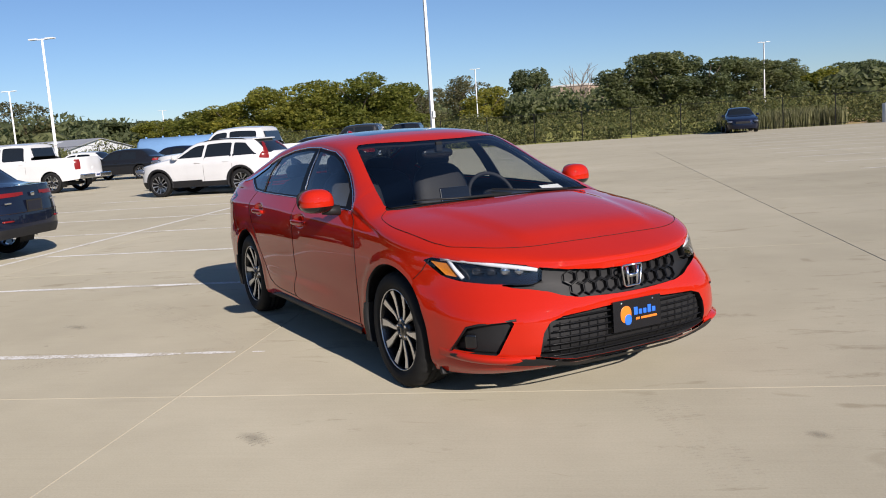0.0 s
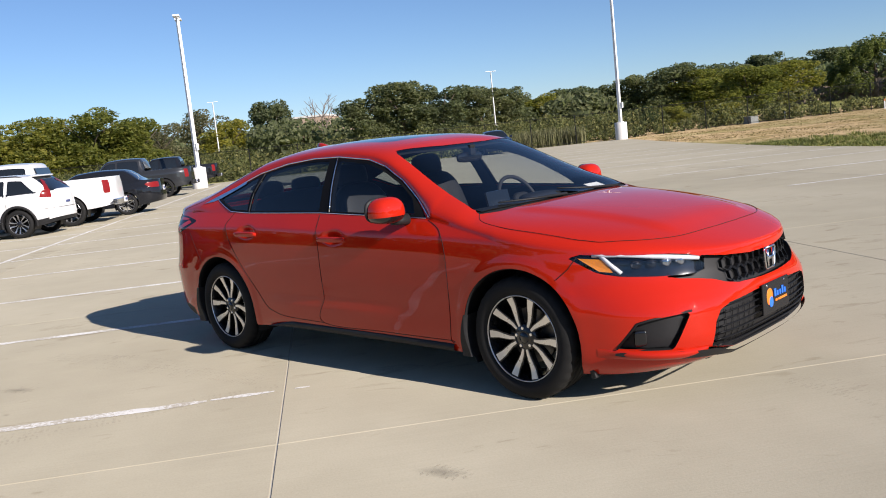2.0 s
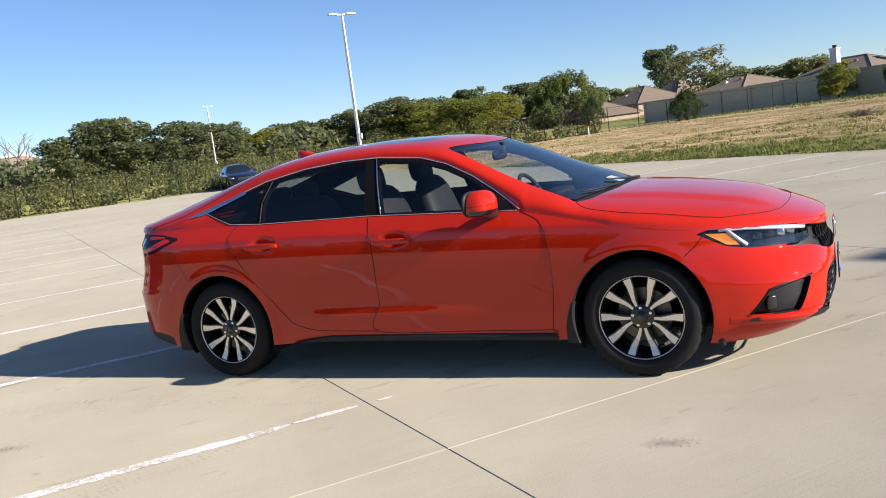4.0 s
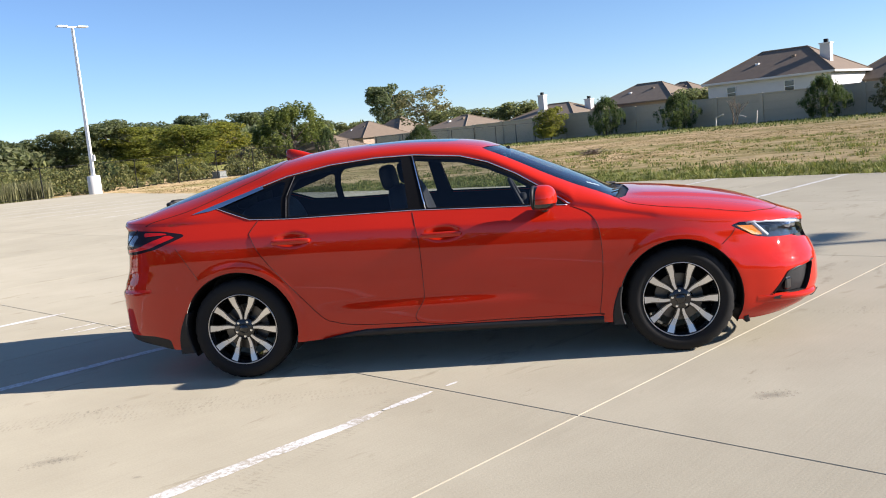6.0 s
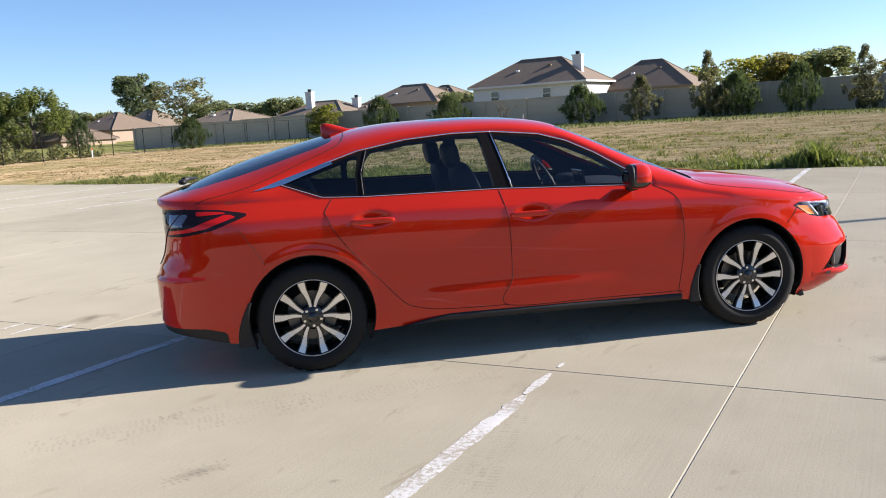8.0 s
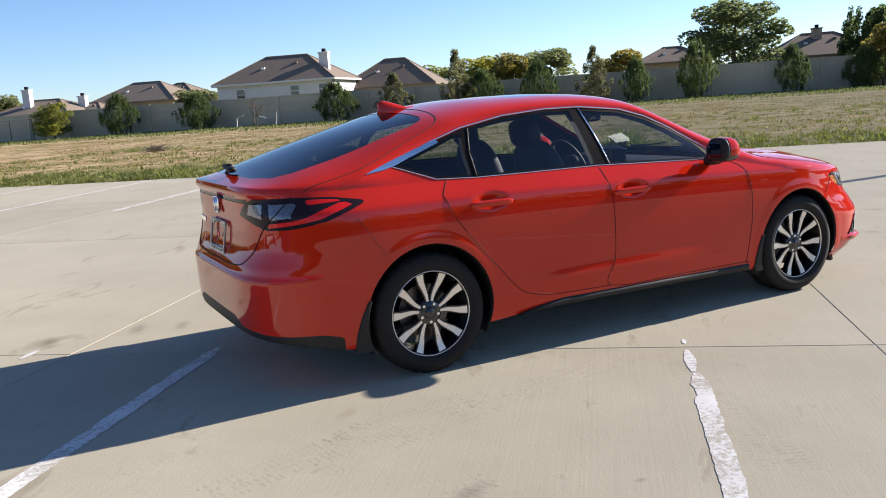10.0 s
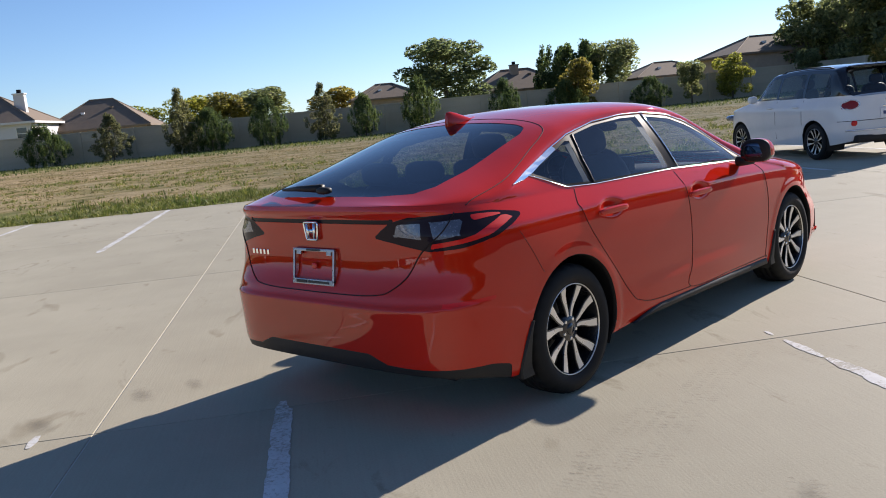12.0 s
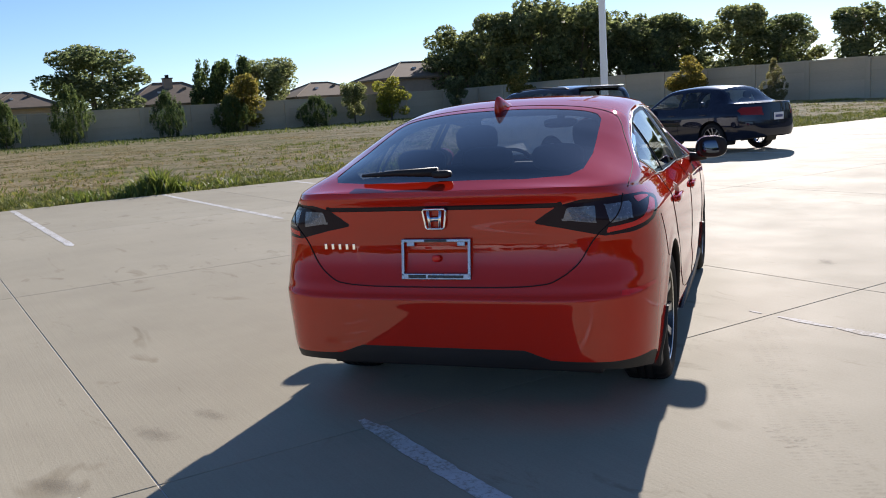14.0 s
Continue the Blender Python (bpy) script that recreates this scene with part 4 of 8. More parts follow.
def seam(owner, name, pts, r=0.0017, material=None, closed=False, label=""):
    bm = bmesh.new()
    tube(bm, pts, r, 6)
    return part(name, bm, material or M_SEAM, owner, label, True)


def flowing(poly, n=8):
    """Points on a smooth line through the corners of an open outline."""
    out = []
    for i in range(len(poly) - 1):
        p0, p1, p2, p3 = poly[max(i - 1, 0)], poly[i], poly[i + 1], poly[min(i + 2, len(poly) - 1)]
        for k in range(n):
            t = k / n
            out.append(tuple(0.5 * (2 * b + (c - a) * t + (2 * a - 5 * b + 4 * c - d) * t * t + (3 * b - a - 3 * c + d) * t ** 3) for a, b, c, d in zip(p0, p1, p2, p3)))
    return out + [poly[-1]]


def along(poly, step=0.03, closed=True):
    out = []
    ends = poly[1:] + (poly[:1] if closed else [])
    for (a, b), (c, d) in zip(poly, ends):
        n = max(1, int(math.hypot(c - a, d - b) / step))
        out += [(a + (c - a) * k / n, b + (d - b) * k / n) for k in range(n)]
    out.append(poly[0] if closed else poly[-1])
    return out


def rounded_box(bm, c, s, power=4.0, seg=20, rings=12, turn=None, taper=0.0):
    """A cushion-like solid: a superellipsoid."""
    m = Matrix.Translation(c) @ (turn or Matrix())

    def p(v, e):
        return math.copysign(abs(v) ** e, v)
    e = 2 / power
    grid = []
    for i in range(rings + 1):
        phi = -math.pi / 2 + math.pi * i / rings
        row = []
        for k in range(seg):
            th = 2 * math.pi * k / seg
            z = p(math.sin(phi), e)
            w = 1 - taper * z
            row.append(bm.verts.new(m @ Vector((s[0] / 2 * p(math.cos(phi), e) * p(math.cos(th), e) * w, s[1] / 2 * p(math.cos(phi), e) * p(math.sin(th), e) * w, s[2] / 2 * z))))
        grid.append(row)
    for a, b in zip(grid, grid[1:]):
        for k in range(seg):
            bm.faces.new((a[k], a[(k + 1) % seg], b[(k + 1) % seg], b[k]))
    bmesh.ops.remove_doubles(bm, verts=bm.verts, dist=0.0004)


def cushion(name, c, s, material, parent, label="", power=4.0, turn=None, taper=0.0):
    bm = bmesh.new()
    rounded_box(bm, c, s, power, turn=turn, taper=taper)
    return part(name, bm, material, parent, label, True)


# ---- wheels ----
def wheel_meshes(radius=0.323, rim=0.225, spokes=10, face=M_ALLOY, width=0.215, fancy=True):
    """The meshes of a wheel whose outer face looks towards -y."""
    out = []
    w = width / 2
    bm = bmesh.new()
    n = 120 if fancy else 40
    prof = [(rim - 0.004, -w + 0.02), (rim + 0.008, -w + 0.004), (rim + 0.035, -w - 0.006), (radius - 0.045, -w - 0.004), (radius - 0.02, -w + 0.004), (radius - 0.008, -w + 0.018),
            (radius - 0.002, -w + 0.034), (radius, -0.042), (radius - 0.007, -0.040), (radius - 0.007, -0.033), (radius, -0.031), (radius, -0.004), (radius - 0.007, -0.003), (radius - 0.007, 0.003),
            (radius, 0.004), (radius, 0.031), (radius - 0.007, 0.033), (radius - 0.007, 0.040), (radius, 0.042), (radius - 0.004, w - 0.02), (radius - 0.03, w), (rim, w - 0.02)]
    rings = lathe(bm, prof, n)
    if fancy:
        for ring_i in (5, 6, 7, 18, 19):
            for k, v in enumerate(rings[ring_i]):
                if k % 4 == 0:
                    q = Vector((v.co.x, 0, v.co.z)).normalized() * 0.006
                    v.co -= q
    out.append(("tyre", bm, M_RUBBER, True, "black road tyre"))
    bm = bmesh.new()
    lathe(bm, [(rim - 0.006, -w + 0.012), (rim - 0.012, -w + 0.03), (rim - 0.02, -0.02), (rim - 0.03, 0.06), (rim - 0.01, w - 0.02)], 48)
    lathe(bm, [(0.03, -w + 0.032), (0.062, -w + 0.036), (0.075, -w + 0.05), (0.07, 0.02)], 32)
    out.append(("rim", bm, M_RIMBLK, True, "gloss black alloy rim"))
    bm = bmesh.new()
    lathe(bm, [(rim + 0.002, -w + 0.012), (rim + 0.000, -w + 0.008), (rim - 0.003, -w + 0.010), (rim - 0.004, -w + 0.016)], 64)
    out.append(("rim_edge", bm, face, True, "machined rim edge"))
    bm = bmesh.new()
    lathe(bm, [(0.05, 0.0), (0.145, 0.0), (0.145, 0.02), (0.05, 0.02)], 40)
    out.append(("brake_disc", bm, M_DISC, False, "grey steel brake disc"))
    bm = bmesh.new()
    lathe(bm, [(0.0, -w + 0.026), (0.026, -w + 0.027), (0.030, -w + 0.033), (0.030, -w + 0.05)], 24)
    out.append(("centre_cap", bm, M_BLACKG, True, "black centre cap"))
    spoke_sets = [radians(72 * (k // 2) + (14.5 if k % 2 else -14.5) + 8) for k in range(spokes)]
    ro, ri = rim - 0.010, 0.062
    st = []
    for t in (0.0, 0.22, 0.42, 0.7, 1.0):
        r = ri + (ro - ri) * t
        hw = 0.0062 + (0.0200 - 0.0062) * t ** 1.1
        y = -w + 0.034 - 0.016 * t + 0.006 * math.sin(math.pi * t)
        st.append((r, hw, y, t))

    def bar(side, grow, y0, y1, shrink):
        """A spoke that keeps close to its twin at the hub and bends away from it half way out."""
        b = bmesh.new()
        rows = []
        for r, hw, y, t in st:
            c = side * r * math.sin(radians(-3.5 + 7 * smooth(0.05, 0.75, t)))
            h = hw + grow
            rows.append([b.verts.new((c + x, y + dy, r)) for x, dy in ((-h, y0), (h, y0), (h * shrink, y1), (-h * shrink, y1))])
        for r0, r1 in zip(rows, rows[1:]):
            for k in range(4):
                b.faces.new((r0[k], r0[(k + 1) % 4], r1[(k + 1) % 4], r1[k]))
        b.faces.new(rows[0][::-1]), b.faces.new(rows[-1])
        bmesh.ops.recalc_face_normals(b, faces=b.faces)
        return b
    lug = bmesh.new()
    lathe(lug, [(0.0, -w + 0.03), (0.008, -w + 0.031), (0.010, -w + 0.036), (0.010, -w + 0.05)], 10)

    def finish(b, name, m):
        me = bpy.data.meshes.new(name)
        b.to_mesh(me)
        b.free()
        me.materials.append(m)
        return me
    sm, km = [finish(bar(s, 0, 0, 0.006, 0.9), "spoke", face) for s in (-1, 1)], [finish(bar(s, 0.006, 0.004, 0.04, 0.8), "spoke_back", M_RIMBLK) for s in (-1, 1)]
    lm = finish(lug, "lug_nut", M_CHROME)
    solid = []
    for name, b, m, sm_it, lab in out:
        me = finish(b, name, m)
        if sm_it:
            me.shade_smooth()
        solid.append((name, me, lab))
    return solid, sm, km, lm, spoke_sets


def add_wheel(car, kit, x, y, z, flip=False, turn=0.0, steer=0.0):
    solid, sm, km, lm, angles = kit
    w = new("wheel")
    w.parent = car
    w.matrix_local = pose(x, y, z, 0, 0, (180 if flip else 0) + steer) @ Matrix.Rotation(radians(turn), 4, "Y")
    for name, me, lab in solid:
        ob = new(name, me)
        ob.parent = w
        ob["label"] = lab
    for k, a in enumerate(angles):
        for nm, me in (("spoke", sm[k % 2]), ("spoke_back", km[k % 2])):
            ob = new(nm, me)
            ob.parent = w
            ob.matrix_local = Matrix.Rotation(a, 4, "Y")
    for k in range(5):
        ob = new("lug_nut", lm)
        ob.parent = w
        ob.matrix_local = Matrix.Rotation(2 * math.pi * (k + 0.5) / 5, 4, "Y") @ Matrix.Translation((0, 0.0, 0.05))
    return w


# ---- the red hatchback ----
def sort_faces(bm, rules):
    """Hand every face to the first rule whose outline holds its middle."""
    faces = bm.faces[:]
    mid = np.array([f.calc_center_median() for f in faces])
    patch = np.array([f.material_index for f in faces])
    left = np.ones(len(faces), bool)
    groups = {}
    for name, kind, poly, on in rules:
        hit = left & (region(kind, poly, mid) < 0)
        if on != 2:
            hit &= patch == on
        groups.setdefault(name, []).extend(faces[i] for i in np.nonzero(hit)[0])
        left &= ~hit
    return groups, [faces[i] for i in np.nonzero(left)[0]]


def red_hatchback():
    spec = HATCH
    car = root("hatchback_car", Matrix(), "glossy red five-door hatchback with black and silver alloy wheels, parked", "car")
    bm = hull(spec, 60, 160, 56, 76, 48)
    # cupped hollows behind the door handles
    for v in bm.verts:
        for hx, hz in ((0.385, 0.865), (1.335, 0.832)):
            d = ((v.co.x - hx) / 0.115) ** 2 + ((v.co.z - hz - 0.012) / 0.052) ** 2
            if d < 1 and v.co.y < -0.7:
                v.co.y += 0.024 * (1 - d) ** 1.5
    # raised middle of the hood, bounded by two soft creases
    for v in bm.verts:
        if v.co.x > 2.45 and v.co.z > 0.7:
            ay = abs(v.co.y) + 0.16 * (v.co.x - 2.5)
            v.co.z += 0.011 * smooth(0.60, 0.50, ay) * smooth(2.45, 2.62, v.co.x) * smooth(3.43, 3.30, v.co.x)
    side, front, rear, top = "side", "front", "rear", "top"
    jobs = [(side, ring(x, z, r), 2) for x, z, r in ARCHES]
    jobs += [(side, DLO, 1), (side, GLASS_FRONT, 1), (side, GLASS_REAR, 1), (side, GLASS_QUARTER, 1), (side, DOOR_F, 0), (side, DOOR_R, 0), (side, FENDER, 0)]
    jobs += [(front, p, 0) for p in (LAMP, GRILLE, LOWGRILLE, FOG, LIP)]
    jobs += [(rear, p, 0) for p in (TAIL, TAILBAR, CLEAR_A, CLEAR_B, REDBAR, REDTOP, HATCHLID, DIFFUSER, REFLECTOR)]
    jobs += [(top, p, 1) for p in (HOOD, WINDSCREEN, COWL, REARGLASS, SUNROOF)]
    for kind, poly, patch in jobs:
        cut(bm, kind, poly, patch)
    lid_top = [(-0.95, -0.1), (-0.95, 0.9), (-0.665, 0.775), (-0.60, 0.772), (-0.45, 0.766), (-0.29, 0.752), (-0.12, 0.712), (0.02, 0.674), (0.15, 0.642), (0.235, 0.60), (0.27, 0.50), (0.30, -0.1)]
    cut(bm, top, lid_top, 1)
    rules = [("arch", side, ring(x, z, r), 2) for x, z, r in ARCHES]
    rules += [("front_window", side, GLASS_FRONT, 1), ("rear_window", side, GLASS_REAR, 1), ("quarter_window", side, GLASS_QUARTER, 1), ("window_surround", side, DLO, 1),
              ("headlight", front, LAMP, 0), ("grille", front, GRILLE, 0), ("lower_grille", front, LOWGRILLE, 0), ("fog_light_pocket", front, FOG, 0), ("front_lip", front, LIP, 0),
              ("reverse_lens", rear, CLEAR_A, 0), ("clear_lens", rear, CLEAR_B, 0), ("red_lens", rear, REDBAR, 0), ("red_lens", rear, REDTOP, 0), ("tail_light", rear, TAIL, 0), ("tail_bar", rear, TAILBAR, 0),
              ("rear_reflector", rear, REFLECTOR, 0), ("diffuser", rear, DIFFUSER, 0), ("tailgate", rear, HATCHLID, 0),
              ("front_door", side, DOOR_F, 0), ("rear_door", side, DOOR_R, 0), ("fender", side, FENDER, 0),
              ("windscreen", top, WINDSCREEN, 1), ("cowl", top, COWL, 1), ("hood", top, HOOD, 1), ("rear_glass", top, REARGLASS, 1), ("sunroof", top, SUNROOF, 1), ("tailgate", top, lid_top, 1)]
    groups, rest = sort_faces(bm, rules)
    groups["front_bumper"] = [f for f in rest if f.calc_center_median().x > 2.9]
    groups["rear_bumper"] = [f for f in rest if f.material_index == 0 and f.calc_center_median().x < -0.12 and f.calc_center_median().z < 0.64]
    taken = set(groups["front_bumper"]) | set(groups["rear_bumper"])
    groups["body_shell"] = [f for f in rest if f not in taken]
    names = dict(front_window=(False, 0.003), rear_window=(False, 0.003), quarter_window=(False, 0.003), window_surround=(False, 0.001), headlight=(False, 0.045), grille=(True, 0.035),
                 lower_grille=(True, 0.035), fog_light_pocket=(False, 0.03), front_lip=(True, -0.018), clear_lens=(False, -0.001), reverse_lens=(False, -0.001), red_lens=(False, -0.001), tail_light=(False, 0.0), tail_bar=(True, 0.003),
                 rear_reflector=(False, -0.001), diffuser=(True, 0.002), tailgate=(True, 0.0), front_door=(False, 0.0), rear_door=(False, 0.0), fender=(False, 0.0), windscreen=(True, 0.002), cowl=(True, 0.008),
                 hood=(True, 0.0), rear_glass=(True, 0.002), sunroof=(True, 0.001), front_bumper=(True, 0.0), rear_bumper=(True, 0.0), body_shell=(True, 0.0))
    mats = dict(front_window=M_GLASS_S, rear_window=M_GLASS_S, quarter_window=M_GLASS_R, window_surround=M_PILLAR, headlight=M_BLACKG, grille=M_BLACKP, lower_grille=M_BLACKP, fog_light_pocket=M_BLACKP,
                front_lip=M_BLACKP, clear_lens=M_CLEARLENS, reverse_lens=M_CLEARLENS, red_lens=M_REDLENS, tail_light=M_SMOKE, tail_bar=M_SMOKE, rear_reflector=M_REDLENS, diffuser=M_BLACKP, tailgate=M_RED, front_door=M_RED, rear_door=M_RED,
                fender=M_RED, windscreen=M_GLASS_F, cowl=M_BLACKP, hood=M_RED, rear_glass=M_GLASS_R, sunroof=M_BLACKG, front_bumper=M_RED, rear_bumper=M_RED, body_shell=M_RED)
    labels = dict(front_window="lightly tinted door glass", rear_window="tinted door glass", quarter_window="dark quarter glass", window_surround="gloss black window surround", headlight="dark headlight housing",
                  grille="black grille recess", lower_grille="black lower grille recess", fog_light_pocket="black plastic corner pocket", front_lip="black plastic front lip", clear_lens="clear turn signal lens", reverse_lens="clear reversing lens",
                  red_lens="red light bar", tail_light="smoked wraparound tail light", tail_bar="black bar between tail lights", rear_reflector="slim red reflector", diffuser="black rear valance",
                  windscreen="raked windscreen glass", cowl="black plastic cowl", rear_glass="dark tinted rear glass", sunroof="dark glass sunroof")
    order = ["body_shell", "front_bumper", "rear_bumper", "hood", "fender", "front_door", "rear_door", "tailgate"]
    groups = {k: groups[k] for k in order + [k for k in groups if k not in order]}
    nest = dict(front_window="front_door", rear_window="rear_door", grille="front_bumper", lower_grille="front_bumper", fog_light_pocket="front_bumper", front_lip="front_bumper", diffuser="rear_bumper",
                rear_reflector="rear_bumper", rear_glass="tailgate", tail_bar="tailgate", clear_lens="tail_light", reverse_lens="tail_light", red_lens="tail_light")
    groups = {k: groups[k] for k in sorted(groups, key=lambda k: k in ("clear_lens", "reverse_lens", "red_lens"))}

    def owner(name, s, made):
        up = nest.get(name)
        return car if up is None else made.get((up, s), made.get((up, 1), car))
    made = pane_parts((bm, groups), spec, names, mats, owner, labels)
    bm.free()
    for k, ob in made.items():
        if k[0] in ("windscreen", "front_window", "rear_window", "quarter_window"):
            ob.visible_shadow = False

    def on_side(s, x, z, lift=0.001):
        """The shell's point beside a place in its side view."""
        ez = spec["shoulder"](x)
        y = side_y(spec, x, min(z, ez))
        if z > ez:
            for (y0, z0), (y1, z1) in itertools.pairwise(top_profile(spec, x, y, ez, 96)):
                if z0 <= z <= z1:
                    y = y0 + (y1 - y0) * (z - z0) / max(1e-6, z1 - z0)
                    break
        return Vector((x, -s * (y + lift), z))

    def on_top(x, y):
        """A point of the top over a place in the plan."""
        ez = spec["shoulder"](x)
        line = top_profile(spec, x, side_y(spec, x, ez), ez, 96)[::-1]
        return Vector((x, y, float(np.interp(abs(y), [p[0] for p in line], [p[1] for p in line]))))
    shell = made[("body_shell", 1)]
    for s in (1, -1):
        fd, rd = made[("front_door", s)], made[("rear_door", s)]
        seam(fd, "door_gap", [on_side(s, x, z) for x, z in along(flowing(DOOR_F[:12]), 0.03, False)])
        seam(rd, "door_gap", [on_side(s, x, z) for x, z in along(flowing(DOOR_R[4:14]), 0.03, False)])
        seam(car, "bumper_gap", [on_side(s, x, z) for x, z in along([(2.99, 0.64), (3.05, 0.69), (3.09, 0.745)], 0.02, False)], 0.002)
        seam(car, "bumper_gap", [on_side(s, x, z) for x, z in along([(-0.24, 0.66), (-0.30, 0.76), (-0.375, 0.875)], 0.02, False)], 0.0012)
        seam(made[("hood", 1)], "hood_gap", [on_top(x, -s * y) + Vector((0, 0, 0.001)) for x, y in along(flowing(HOOD[3:13] + [(3.452, 0.0)]), 0.03, False)], 0.0015)
        seam(made[("tailgate", 1)], "tailgate_gap", [p for p in [end_point(spec, s * a, min(z, 1.0), False) + Vector((-0.0015, 0, 0)) for a, z in along(flowing([(0.01, 0.641), (20, 0.643), (29.5, 0.652), (34, 0.672), (39.5, 0.735), (44.0, 0.84), (50, 0.93), (53.5, 0.999)]), 0.8, False)]], 0.0028)
        seam(made[("tailgate", 1)], "tailgate_gap", [on_top(x, -s * y) for x, y in along(flowing(lid_top[3:11] + [(0.285, 0.3), (0.295, 0.0)]), 0.03, False)], 0.0022)
        # chrome along the window line
        seam(car, "window_chrome", [on_side(s, x, z, 0.002) for x, z in along([(-0.23, 1.082)] + DLO[:8], 0.03, False)], 0.0028, M_CHROME, label="bright chrome window strip")
        top_line = [(2.115, 0.944)] + DLO[8:] + [(-0.135, 1.112)]
        seam(car, "window_chrome", [on_side(s, x, min(z + 0.006, spec["rail_z"](x) - 0.001) if x > -0.13 else z, 0.002) for x, z in along(top_line, 0.03, False)], 0.0046, M_CHROME, label="bright chrome window strip")
        wedge = bmesh.new()
        rows = []
        for xo, zo, xi, zi in ((-0.272, 1.0735, -0.268, 1.0725), (-0.20, 1.0965, -0.165, 1.0835), (-0.13, 1.1195, -0.082, 1.1035), (-0.04, 1.1465, -0.005, 1.1305), (0.06, 1.1765, 0.085, 1.1595), (0.18, 1.2115, 0.19, 1.1945)):
            rows.append([wedge.verts.new(on_side(s, x, z, lift)) for x, z, lift in ((xo, zo, 0.0), (xo, zo, 0.005), (xi, zi, 0.005), (xi, zi, 0.0))])
        for r0, r1 in itertools.pairwise(rows):
            for k in range(3):
                wedge.faces.new((r0[k], r0[k + 1], r1[k + 1], r1[k]))
        bmesh.ops.recalc_face_normals(wedge, faces=wedge.faces)
        part("chrome_wedge", wedge, M_CHROME, car, "chrome wedge behind the quarter glass")
        for a, b in (((1.158, 1.316), (1.236, 0.99)), ((0.39, 1.255), (0.345, 1.13)), ((0.345, 1.13), (0.348, 1.0))):
            seam(car, "window_divider", [on_side(s, a[0] + (b[0] - a[0]) * t / 8, a[1] + (b[1] - a[1]) * t / 8, 0.001) for t in range(9)], 0.004, M_CHROME if a[0] > 1 else M_BLACKP)
        # handles
        for door, hx, hz in ((rd, 0.385, 0.862), (fd, 1.325, 0.832)):
            y = -s * (side_y(spec, hx, hz) + 0.014)
            cushion("door_handle", (hx, y, hz), (0.255, 0.024, 0.036), M_RED, door, "red pull handle", 3.5)
            cushion("handle_base", (hx - 0.1, y + s * 0.016, hz - 0.004), (0.05, 0.03, 0.03), M_RED, door, power=3)
            cushion("handle_base", (hx + 0.1, y + s * 0.016, hz - 0.004), (0.05, 0.03, 0.03), M_RED, door, power=3)
        # mirrors
        mx, my, mz = 1.955, -s * 0.985, 1.012
        mir = root("door_mirror", Matrix(), "", "")
        mir.parent = car
        for key in ("label", "category"):
            if key in mir:
                del mir[key]
        b = bmesh.new()
        rounded_box(b, (mx, my, mz), (0.170, 0.205, 0.148), 2.6, 28, 18, taper=0.08)
        for v in b.verts:
            if v.co.x < mx - 0.045:
                v.co.x = mx - 0.045 + (v.co.x - mx + 0.045) * 0.12
            v.co.x -= 0.16 * abs(v.co.y - my + s * 0.0) * (1 if (v.co.y - my) * -s > 0 else 0)
        caps = [f for f in b.faces if f.calc_center_median().z < mz - 0.035 or f.calc_center_median().x < mx - 0.030]
        low = b.copy()
        bmesh.ops.delete(b, geom=caps, context="FACES")
        part("mirror_cap", b, M_RED, mir, "red mirror shell", True)
        bmesh.ops.delete(low, geom=[f for f in low.faces if f.calc_center_median().z >= mz - 0.035 and f.calc_center_median().x >= mx - 0.030], context="FACES")
        part("mirror_base", low, M_BLACKG, mir, "black lower mirror shell", True)
        b = bmesh.new()
        rounded_box(b, (mx - 0.066, my - s * 0.012, mz + 0.004), (0.016, 0.135, 0.090), 3.2, 24, 12, turn=Matrix.Rotation(radians(s * 4), 4, "Z") @ Matrix.Rotation(radians(4), 4, "Y"))
        part("mirror_glass", b, M_MIRROR, mir, "silvered mirror glass", True)
        b = bmesh.new()
        rounded_box(b, (mx - 0.048, my - s * 0.008, mz + 0.003), (0.034, 0.200, 0.142), 2.7, 24, 12, turn=Matrix.Rotation(radians(-s * 9), 4, "Z"))
        part("mirror_bezel", b, M_BLACKP, mir, "black mirror bezel", True)
        b = bmesh.new()
        tube(b, [(mx + 0.01, -s * 0.845, 0.945), (mx + 0.005, -s * 0.90, 0.945), (mx, -s * 0.95, 0.955)], [0.034, 0.028, 0.03], 10)
        part("mirror_stalk", b, M_BLACKP, mir, "black mirror stalk", True)
        # mud flaps
        for (cx, cz, cr), a0, a1, foot in ((ARCHES[0], 203, 160, 0.085), (ARCHES[1], 201, 163, 0.060)):
            b = bmesh.new()
            rows = []
            for k in range(13):
                t = k / 12
                a = radians(a0 + (a1 - a0) * t)
                w = foot * (1 - t) ** 1.3 + 0.010
                pi, po = (cx + (cr - 0.012) * math.cos(a), cz + (cr - 0.012) * math.sin(a)), (cx + (cr + w) * math.cos(a), cz + (cr - 0.012) * math.sin(a))
                y = side_y(spec, po[0], max(0.24, po[1]))
                rows.append([b.verts.new((pi[0], -s * (y - 0.10), pi[1])), b.verts.new((pi[0], -s * (y + 0.004), pi[1])), b.verts.new((pi[0] - 0.008, -s * (y + 0.012), po[1])),
                             b.verts.new((po[0] + 0.006, -s * (y + 0.012), po[1])), b.verts.new((po[0], -s * (y + 0.002), po[1])), b.verts.new((po[0], -s * (y - 0.10), po[1]))])
            for r0, r1 in zip(rows, rows[1:]):
                for j in range(6):
                    b.faces.new((r0[j], r0[(j + 1) % 6], r1[(j + 1) % 6], r1[j]))
